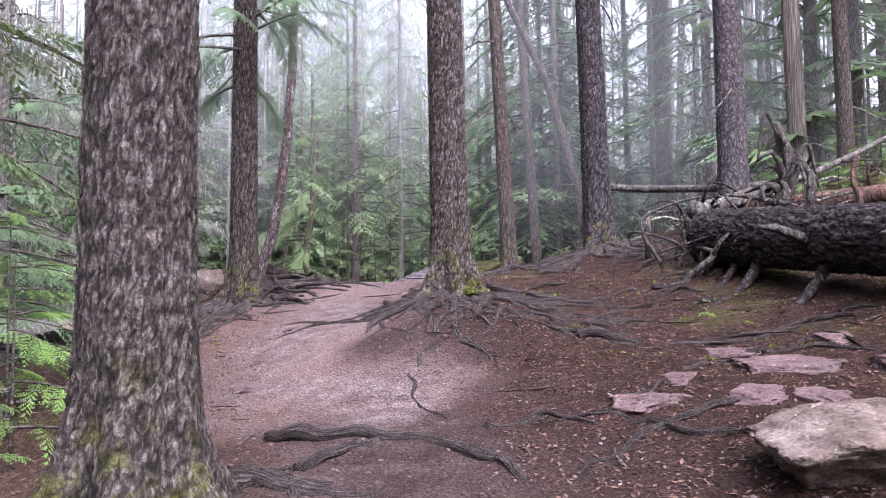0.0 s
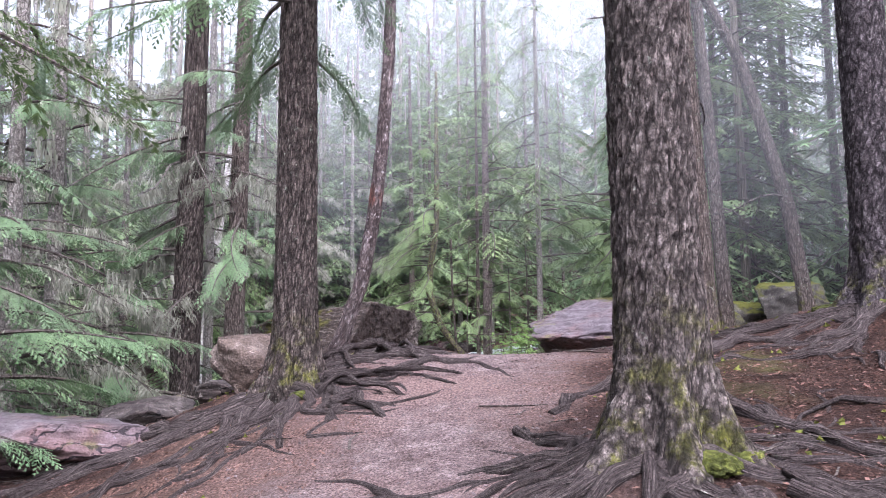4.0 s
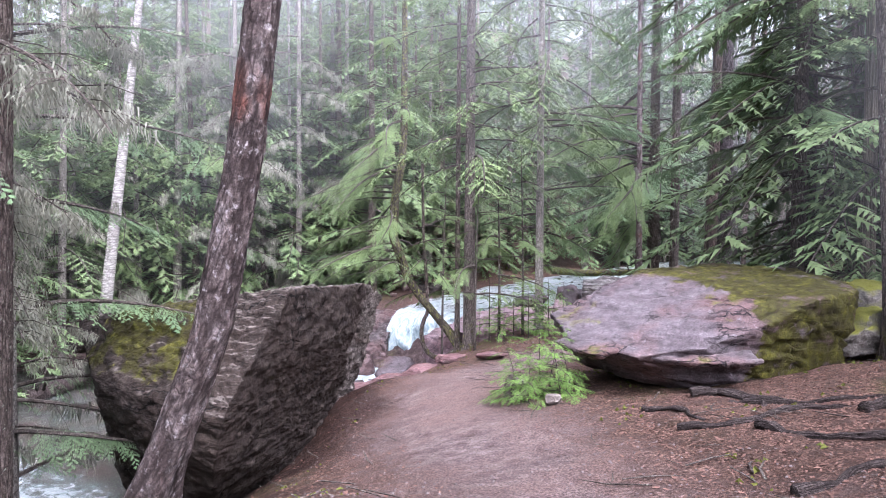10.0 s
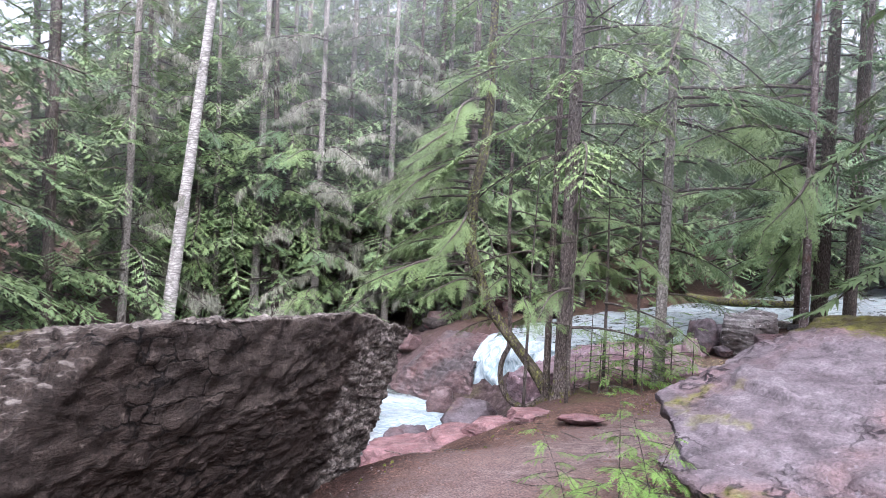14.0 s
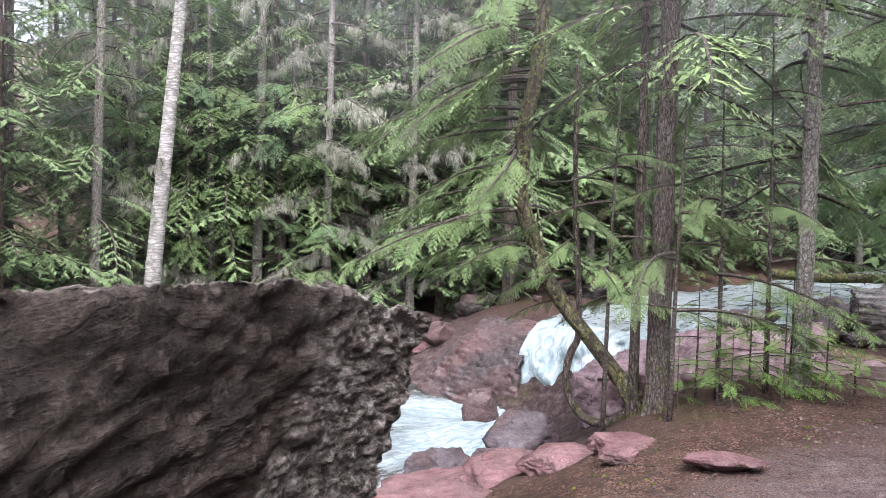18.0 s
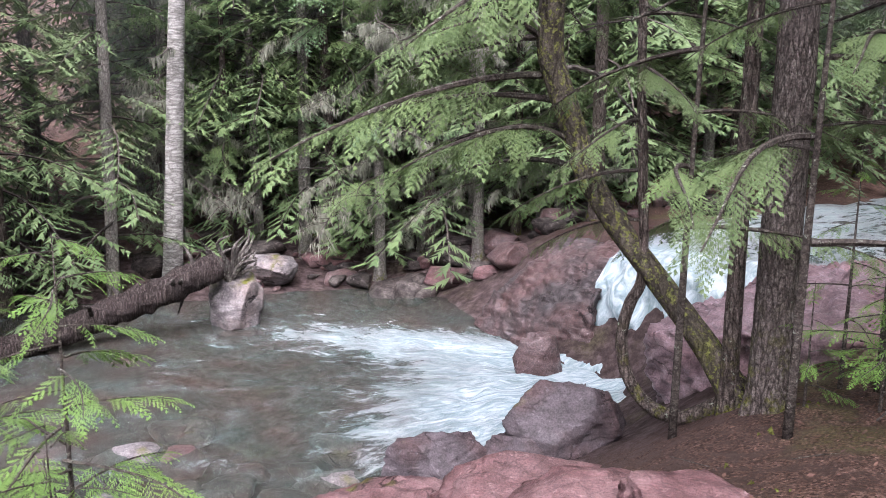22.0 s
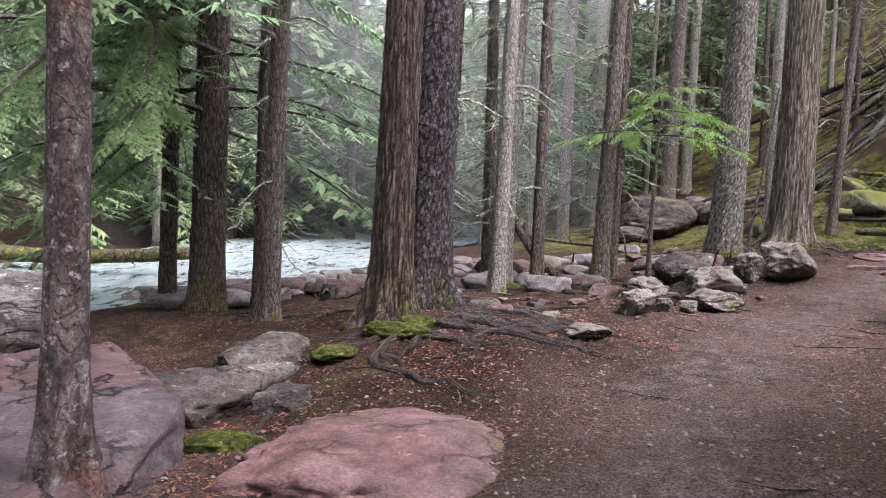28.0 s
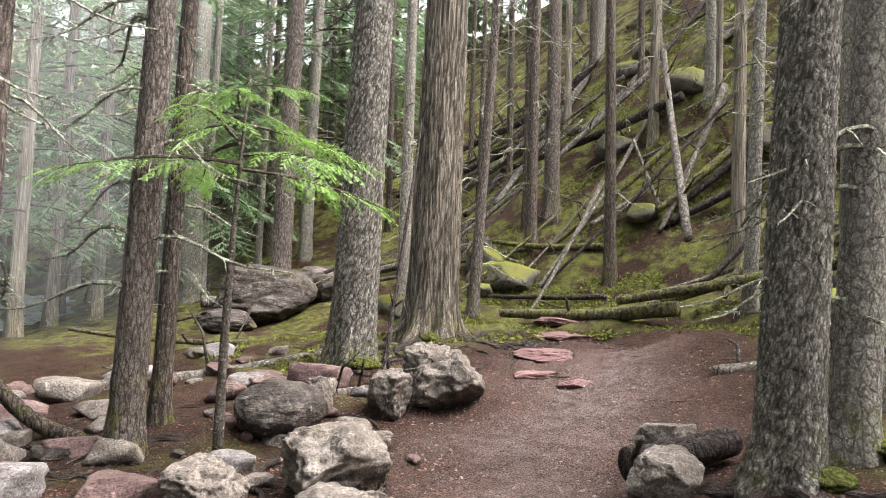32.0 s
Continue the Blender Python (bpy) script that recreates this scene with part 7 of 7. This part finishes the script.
# ---- trees leaning over the creek ----
CURVE = ((0, 0, 0), (-.3, 0, .42), (-.72, 0, .92), (-1.0, -.02, 1.25), (-1.3, -.05, 1.68), (-1.65, -.15, 2.7), (-1.6, -.25, 3.6), (-1.45, -.2, 4.4), (-1.4, -.15, 5.2), (-1.4, -.1, 10))
curved = tree(-3.35, 26.45, .26, BARK_MOSSY, "crooked cedar bending out over the creek", 10, line=CURVE, segs=28, step=.07, rough=.05, flare=.4, dead=5, dead_from=2.5, dead_to=7, name="crooked_cedar")
limbs(curved, LIMB_CEDAR, 20, 1.75, 5.5, 1.05, (140, 300), 31, CURVE, 18)
limbs(curved, LIMB_CEDAR, 6, 3.5, 8, 1.0, (0, 360), 32, CURVE)
loop = thing("looped_sapling", -3.55, 26.4, 0.0, "thin dark trunk grown in a hanging loop", "tree")
line = glide([(.05, 0, .1), (-.12, 0, -.03), (-.3, 0, -.1), (-.54, 0, -.03), (-.72, 0, .21), (-.77, 0, .53), (-.71, 0, .81), (-.63, 0, 1.0), (-.63, 0, 1.35), (-.67, 0, 2.02), (-.75, .1, 2.9), (-.8, .2, 4.6)], 8)
part("trunk", mesh_of("trunk", *tube(line, [.066 - .034 * i / len(line) for i in range(len(line))], 10, .12, 3), BARK_FIR), loop)
for i in range(7):
    part("limb", LIMB_CEDAR[i % 3], loop, at=pose(-.68, -.02, 1.5 + i * .4, 0, 10, 160 + i * 47) @ Matrix.Scale(.6, 4))
cedar = tree(-3.15, 26.2, .28, BARK_LICHEN, "tall cedar with dark lichened bark by the creek", 16, segs=44, step=.07, rough=.05, crown="cedar", dead=4, dead_from=3.2)
limbs(cedar, LIMB_CEDAR, 12, 3.7, 7.5, 0.9, (-30, 220), 33)
slim = tree(-3.45, 26.35, .13, BARK_FIR, "slim trunk beside the tall cedar", 16, dead=4, dead_from=3)
shore = tree(-1.52, 26.55, .2, BARK_GREY, "slim lichened fir by the creek", 15, segs=28, step=.09, crown="cedar", dead=6, dead_from=2)
limbs(shore, LIMB_FIR, 9, 2.2, 6, 1.15, (10, 190), 35)
for i, (x, y, h, b, s) in enumerate(((-2.1, 26.2, 1.55, 16, .8), (-1.75, 25.9, 1.35, 16, .85), (-1.3, 26.1, 1.4, 14, .8), (-2.45, 25.9, 1.1, 12, .7), (-.95, 26.5, 1.2, 10, .7), (-1.6, 26.9, 1.8, 14, .8), (-2.7, 26.6, 1.8, 12, .7), (-2.3, 25.75, .9, 10, .6), (-2.9, 26.1, .9, 8, .55))):
    sapling(x, y, h, "bright green hemlock sapling on the creek bank", 40 + i, b, .2, s)
for i, (x, y, h) in enumerate(((-2.95, 25.55, 4.2), (-2.45, 26.5, 4.8), (-3.75, 25.9, 4.5), (-1.9, 26.6, 5.0))):
    sapling(x, y, h, "thin lichened stem with a few green sprays", 60 + i, 9, .3, .9, LIMB_CEDAR[:2], (.02 * (-1) ** i, 0), .011)
sapling(-7.3, 23.35, 2.9, "bright young hemlock below the great boulder", 71, 22, .15, 1.5)
sapling(-8.6, 23.2, 2.6, "bright young hemlock below the great boulder", 72, 20, .15, 1.4)
sapling(-6.4, 22.7, 1.6, "bright young hemlock below the great boulder", 73, 16, .1, 1.2)
sapling(-6.2, 21.9, 1.2, "bright young hemlock below the great boulder", 74, 14, .1, 1.1)
thin = tree(1.08, 28.8, .17, BARK_RED, "slim reddish trunk standing on a rock", 14, (-.01, 0), segs=32, step=.05, rough=.04, crown="high", flare=1.4, sink=-.15)
root_fan(1.08, 28.75, .8, 8, .035, 41, "slim bare roots gripping the rock", (150, 400), .08)
# boughs reaching over the water from the grove
for i, (x, y, d) in enumerate(((1.9, 35.6, .22), (2.3, 34.8, .42))):
    t = tree(x, y, d, BARK_FIR, "fir with long boughs over the creek", 16, segs=24, step=.12, crown="fir", dead=4)
    limbs(t, LIMB_CEDAR + LIMB_FIR[:1], 18, 2.2, 6, 1.8, (110, 270), 51 + i)
limbs(thin, LIMB_CEDAR, 8, 3.0, 6, 1.6, (90, 270), 53)
limbs(shore, LIMB_FIR, 5, 3.6, 5.5, 1.2, (10, 70), 54)
# far-bank trees hung with lichen
r = random.Random(3)
for i, (x, y) in enumerate(((-10.6, 35.6), (-12.6, 34.4), (-17.8, 32.6), (-9.2, 37.2), (-19.5, 34.5), (-14.2, 35.2))):
    b = tree(x, y, .26, BARK_GREY, "grey dead conifer hung with pale lichen", 15, crown=None, dead=6, dead_from=1, dead_to=9, hairy=True)
    limbs(b, LIMB_HAIRY, 24, 1.0, 11, 1.5, seed=60 + i)
    if i % 2:
        limbs(b, LIMB_BANK, 12, 1.8, 9, 1.15, seed=70 + i)
for i in range(26):
    s = (i + .5) / 26
    x, y = -21 + 16.5 * s + r.uniform(-.4, .4), 31.3 + 7.8 * s ** 1.4 + r.uniform(.8, 2.6)
    b = tree(x, y, r.uniform(.16, .34), (BARK_FIR, BARK_GREY)[i % 2], "green cedar leaning from the far bank", r.uniform(9, 15), (r.uniform(-.03, .03), r.uniform(-.05, 0)), crown="far" if i % 2 else "cedar", dead=2)
    limbs(b, LIMB_BANK, 9, 2.2, 7.0, 1.0, (170, 370), 80 + i)

black = log_thing("black_stump", (3.76, 34.44, .85), (3.77, 34.45, 1.22), .13, .1, DARK_ROT, "small black broken stump on the creek bank", 3, 77, .6, 12, category="stump")

# ---- the grove and the mossy hillside ----
boulders("stone", [(8.15, 32.45, 1.15, .8, .58, 20, 111)], ROCK_PALE, "pale veined boulder at the edge of the trail", 5, blocky=.76, rough=.1)
boulders("stone", [(7.65, 31.95, .85, .55, .3, 0, 112), (7.45, 32.85, .75, .55, .36, 40, 113), (6.35, 31.7, .46, .36, .3, 10, 114), (6.75, 31.75, .22, .2, .18, 0, 115), (7.05, 31.7, .24, .2, .16, 0, 116), (5.05, 30.8, .5, .4, .14, 30, 127)], ROCK_PALE, "pale lichened stone among the litter", blocky=.7, rough=.1)
boulders("stone", [(8.0, 29.7, .8, .5, .26, 40, 128), (7.65, 29.5, .35, .25, .16, 0, 129), (8.4, 29.6, .4, .3, .2, 70, 125)], ROCK_DARK, "low broken rock bedded in the trail", sink=.6)
boulders("stone", [(8.85, 33.8, 1.0, .75, .5, 30, 117)], ROCK_DARK, "dark domed boulder behind the pale stones", blocky=.95)
boulders("stone", [(10.55, 33.3, 1.05, .75, .66, 20, 118), (9.85, 33.5, .7, .5, .5, 50, 119), (10.95, 33.9, .7, .55, .5, 10, 120), (9.35, 33.85, .35, .3, .42, 0, 121), (9.2, 33.0, .3, .25, .16, 0, 122)], ROCK_PALE, "pale rough boulder in the pile beside the trail", blocky=.74, rough=.1)
boulders("stone", [(9.55, 30.75, .55, .45, .4, 0, 123), (10.2, 30.95, .6, .5, .35, 0, 124), (9.15, 30.7, .3, .25, .14, 0, 125)], ROCK_PALE, "pale boulder beside a short black log")
log_thing("short_log", (9.5, 31.0, 1.36), (10.3, 30.55, 1.5), .12, .11, DARK_ROT, "short black rotten log on the stones", 1, 31)
boulders("ledge_rock", [(13.9, 40.2, 3.0, 1.8, 1.25, 20, 131), (15.6, 40.6, 1.8, 1.4, .9, 0, 132), (12.6, 39.6, 1.2, 1.0, .5, 0, 133)], ROCK_DARK, "great dark ledge of rock in the grove", 5, blocky=.8)
boulders("flat_stone", [(13.2, 33.6, 1.6, 1.0, .22, 20, 134), (14.4, 34.0, 1.3, .9, .2, 60, 135), (15.8, 34.6, 1.5, 1.1, .22, 10, 136), (12.2, 33.2, .9, .6, .16, 0, 137), (12.0, 32.6, .5, .4, .14, 0, 138)], ROCK_RED, "flat red stone step in the trail", sink=.8, blocky=.7)
r = random.Random(12)
for i in range(70):
    x, y = r.uniform(4.5, 11.5), r.uniform(33.2, 38.5)
    k = r.uniform(.15, .6)
    boulders("stone", [(x, y, k * 1.3, k, k * .6, r.uniform(0, 180), 140 + i % 8)], (ROCK_PALE, ROCK_GREY, ROCK_DUSTY)[i % 3], "loose stone lying between the trunks", 3, "loose stones of the grove", sink=.35)
for i in range(60):
    x, y = r.uniform(3.8, 9.5), r.uniform(31.3, 34.6)
    if near_trail([(x, y)])[0] < 1.0:
        continue
    k = r.uniform(.06, .24)
    boulders("stone", [(x, y, k * 1.4, k, k * .6, r.uniform(0, 180), 140 + i % 8)], (ROCK_PALE, ROCK_DUSTY, ROCK_DARK)[i % 3], "small loose stone in the litter beside the trail", 3, "loose stones of the grove", sink=.35)
for i in range(34):
    x, y = r.uniform(11, 24), r.uniform(27, 38)
    if near_trail([(x, y)])[0] < 1.8:
        continue
    k = r.uniform(.3, 1.1)
    boulders("mossy_rock", [(x, y, k * 1.5, k, k * .6, r.uniform(0, 180), 160 + i % 8)], MOSS_ROCK, "moss-covered rock on the hillside", 3, "mossy rocks of the hillside", sink=.3)
# fallen timber on the slope
for i in range(90):
    x, y = r.uniform(11.5, 27), r.uniform(27.5, 41)
    if near_trail([(x, y)])[0] < 2.0:
        continue
    a, ln = r.uniform(-.9, .9) + 2.3, r.uniform(1.8, 5.5)
    x2, y2 = x + math.cos(a) * ln, y + math.sin(a) * ln
    if min(near_trail([(x + (x2 - x) * s, y + (y2 - y) * s) for s in (.25, .5, .75, 1)])) < 1.8:
        continue
    k = r.choice((.03, .04, .05, .08, .12))
    z0, z1 = height(x, y) + k + r.choice((0, 0, .1, .7)), height(x2, y2) + k + r.choice((0, .05, .3))
    log_thing("fallen_pole", (x, y, z0), (x2, y2, z1), k, k * .6, (DEAD_WOOD, DARK_ROT, BARK_MOSSY)[i % 3], "dead pole lying across the mossy slope", 3 if k < .1 else 2, 400 + i, .12, 8)
for a, b, k in (((10.6, 29.2, 1.7), (13.6, 30.2, 3.1), .09), ((11.0, 28.8, 2.0), (14.5, 31.0, 2.6), .05), ((12.5, 28.6, 2.4), (12.2, 31.2, 1.8), .12), ((17.5, 33.2, 3.6), (20.6, 34.8, 8.2), .09), ((18.2, 35.4, 4.0), (21.5, 33.6, 6.4), .05),
                ((19, 34.2, 4.3), (19.6, 35.1, 6.0), .05), ((13.4, 41.5, 2.2), (17.5, 39.6, 2.6), .12), ((8.6, 36.8, 1.35), (11.6, 35.9, 1.7), .1), ((9.8, 34.3, 1.45), (10.9, 33.9, 1.6), .06)):
    log_thing("fallen_log", a, b, k, k * .7, DEAD_WOOD, "grey fallen trunk propped on the hillside", 5, int(k * 1000 + a[0]), .15, 10)
# a bent stem and a leaning dead stick by the stones
bent = thing("bent_stem", 6.9, 35.6, ground_z(6.9, 35.6), "thin dark stem bowed along the ground", "tree")
line = glide([(.95, -.55, .0), (.55, -.35, .25), (.2, -.1, .8), (0, .1, 1.6), (.1, .2, 3.2), (.2, .2, 6)], 7)
part("trunk", mesh_of("trunk", *tube(line, [.07 - .03 * i / len(line) for i in range(len(line))], 9, .15, 4), BARK_FIR), bent)
log_thing("dead_stick", (10.2, 33.9, 1.4), (11.6, 34.6, 4.6), .028, .014, DARK_ROT, "dark dead stick leaning on the great cedar", 3, 45, .1, 7)
shade = sapling(8.05, 33.55, 2.9, "thin hemlock spreading flat green boughs", 81, 12, .74, 1.5, None, (.06, .02), .02)
root_fan(3.75, 31.5, 1.9, 14, .06, 42, "mossy bare roots spreading into the trail", (200, 390), .3)
root_fan(13.1, 35.5, 2.2, 14, .05, 43, "bare roots crossing the stony trail", (170, 330), .4)
root_fan(9.8, 30.07, .9, 10, .045, 44, "mossy roots at the trail edge", (60, 260), .22)
for x, y, s in ((6.4, 34.7, 1), (7.66, 34.14, 2), (2.8, 33.5, 3), (6.7, 34.3, 4), (11.3, 35, 5)):
    root_fan(x, y, .9, 7, .035, 45 + s, "bare roots among stones and litter", (0, 360), .1)
lone_root([(4.0, 31.1), (4.6, 31.0), (5.1, 31.2), (5.6, 31.0)], .06, .03, "thick dark root lying over the trail edge", 3)
lone_root([(3.9, 30.9), (4.5, 30.6), (5.0, 30.7)], .05, .02, "thick dark root lying over the trail edge", 4)
lone_root([(1.5, 28.3), (1.9, 29.0), (2.0, 29.9), (2.6, 30.6)], .045, .02, "dark root creeping beside the red rock", 5)
lone_root([(1.0, 28.4), (1.4, 27.8), (1.5, 27.3)], .05, .02, "dark root creeping beside the red rock", 6)

r = random.Random(14)
for i in range(60):
    x, y = r.uniform(1.5, 7.5), r.uniform(34.8, 39.5)
    k = r.uniform(.2, .7)
    boulders("stone", [(x, y, k * 1.4, k, k * .5, r.uniform(0, 180), 140 + i % 8)], (ROCK_PALE, ROCK_DUSTY, ROCK_GREY)[i % 3], "pale washed stone on the creek margin", 3, "washed stones of the creek margin", sink=.3)
for i in range(26):
    x, y = r.uniform(3.6, 10), r.uniform(31.6, 36)
    if near_trail([(x, y)])[0] < 1.0:
        continue
    a, ln = r.uniform(0, 6.3), r.uniform(.5, 1.5)
    lone_root([(x + math.cos(a) * ln * s + .1 * math.sin(5 * s + i), y + math.sin(a) * ln * s + .1 * math.cos(4 * s)) for s in (0, .3, .65, 1)], r.uniform(.02, .05), .012, "bare root among stones and litter", i * 1.1, .02)

# ---- litter, pebbles and moss on the ground ----
def scatter(name, count, shape, area, material, label, keep, size, seed, lift=0.0, tilt=25):
    """Many small pieces lying on the ground, in one mesh."""
    r = random.Random(seed)
    verts, faces = shape
    verts = np.array(verts, float)
    xy = np.array([(r.uniform(area[0], area[1]), r.uniform(area[2], area[3])) for _ in range(count * 3)])
    d = near_trail(xy)
    ok = [i for i in range(len(xy)) if keep(xy[i][0], xy[i][1], d[i])][:count]
    hs = heights(xy[ok]) if ok else []
    vs, fs = [], []
    for (x, y), h, dd in zip(xy[ok], hs, d[ok]):
        z = h + relief(x, y) * (0.35 + 0.65 * min(1.0, dd / 1.6))
        m = pose(x, y, z + lift, r.uniform(-tilt, tilt), r.uniform(-tilt, tilt), r.uniform(0, 360))
        k = r.uniform(*size)
        rot = np.array(m.to_3x3()) * k
        o = len(vs)
        vs.extend((verts * np.array([1, r.uniform(.6, 1.2), r.uniform(.6, 1.1)])) @ rot.T + np.array(m.translation))
        fs.extend(tuple(i + o for i in f) for f in faces)
    tagged(new(name, mesh_of(name, vs, fs, material, False)), label, name.replace("_", " "), kind="stuff")


LEAF_SHAPE = ([(-.5, 0, 0), (0, .22, .04), (.5, 0, 0), (0, -.22, .05)], [(0, 1, 2, 3)])
STONE_SHAPE = ([(-.5, -.3, 0), (.1, -.45, -.05), (.5, -.1, 0), (.3, .4, 0), (-.35, .35, -.05), (-.25, -.1, .28), (.2, -.15, .33), (.1, .2, .26)],
               [(0, 1, 6, 5), (1, 2, 6), (2, 3, 7, 6), (3, 4, 7), (4, 0, 5), (4, 5, 7), (5, 6, 7)])
TWIG_SHAPE = ([(-.5, 0, 0), (-.5, .02, .02), (-.5, -.02, .02), (.1, .08, 0), (.1, .1, .02), (.1, .06, .02), (.5, 0, .04), (.5, .01, .05), (.5, -.01, .05)],
              [(0, 3, 4, 1), (1, 4, 5, 2), (2, 5, 3, 0), (3, 6, 7, 4), (4, 7, 8, 5), (5, 8, 6, 3)])
TUFT_SHAPE = ([(-.5, 0, 0), (0, .12, .5), (.1, -.1, 0), (0, -.5, 0), (.12, .0, .6), (.1, .3, 0), (.5, .2, 0), (-.1, .1, .45), (.2, -.3, 0)], [(0, 1, 2), (3, 4, 5), (6, 7, 8)])
scatter("leaf_litter", 22000, LEAF_SHAPE, (-5, 9, 1, 33), LITTER, "reddish fallen needles and small leaves", lambda x, y, d: d > .55 and height(x, y) > 0.1, (.025, .055), 1, .006)
scatter("leaf_litter", 18000, LEAF_SHAPE, (0, 14, 24, 38), LITTER, "reddish fallen needles and small leaves", lambda x, y, d: height(x, y) > 0.6, (.014, .036), 2, .006)
scatter("pebbles", 7500, STONE_SHAPE, (-4, 4, 1, 27), PEBBLE, "small reddish and grey pebbles on the trail", lambda x, y, d: d < 1.7, (.006, .03), 3, 0.0)
scatter("pebbles", 5200, STONE_SHAPE, (-2, 14, 24, 36), PEBBLE, "small reddish and grey pebbles on the trail", lambda x, y, d: d < 2.2, (.008, .04), 4, 0.0)
scatter("twigs", 2200, TWIG_SHAPE, (-5, 14, 1, 37), TWIG, "fallen twigs strewn on the ground", lambda x, y, d: d > .4 and height(x, y) > 0.1, (.12, .5), 5, .012, 6)
scatter("moss_tufts", 16000, TUFT_SHAPE, (10.5, 26, 26, 38), MOSS, "tufts of bright moss on the hillside", lambda x, y, d: d > 1.7 and noise_at(x * .8, y * .8, 2, 3) > -.05, (.05, .13), 6, 0.0)
scatter("moss_tufts", 2500, TUFT_SHAPE, (-4, 5, 5, 30), MOSS, "tufts of bright moss between the roots", lambda x, y, d: d > 1.1 and height(x, y) > .2 and noise_at(x * 1.1, y * 1.1, 4, 3) > .22, (.03, .07), 7, 0.0)
scatter("leaf_bits", 1400, LEAF_SHAPE, (1.5, 14, 25, 38), PALE_LEAF, "pale dry leaf bits strewn over the dark soil", lambda x, y, d: d > .3, (.012, .035), 8, .008)
scatter("leaf_bits", 2500, LEAF_SHAPE, (-4, 4, 1, 25), PALE_LEAF, "pale dry leaf bits strewn over the soil", lambda x, y, d: d > .8 and height(x, y) > .1, (.012, .03), 9, .008)
scatter("needle_drift", 1600, LEAF_SHAPE, (1.0, 2.4, 27.6, 30.4), NEEDLES, "orange fallen needles drifted between the roots", lambda x, y, d: True, (.015, .04), 10, .008)
scatter("needle_drift", 1200, LEAF_SHAPE, (3.0, 5.6, 30.0, 31.6), NEEDLES, "orange fallen needles drifted between the roots", lambda x, y, d: noise_at(x * 1.5, y * 1.5, 9, 2) > 0, (.015, .04), 11, .008)
for i, (area, count) in enumerate((((.3, 4.2, 2.4, 10.6), 16000), ((-.6, 2.8, 12, 17.2), 9000), ((-2.6, 1.2, 24, 27.4), 5000), ((2.0, 11, 28.5, 34.5), 17000), ((-4.5, -1.4, 2, 12), 6000))):
    scatter("needle_litter", count, LEAF_SHAPE, area, LITTER, "dense brown needle and leaf litter", lambda x, y, d: height(x, y) > .1 and d > .45 + .5 * noise_at(x * 1.3, y * 1.3, 6, 2), (.012, .042), 20 + i, .005, 35)
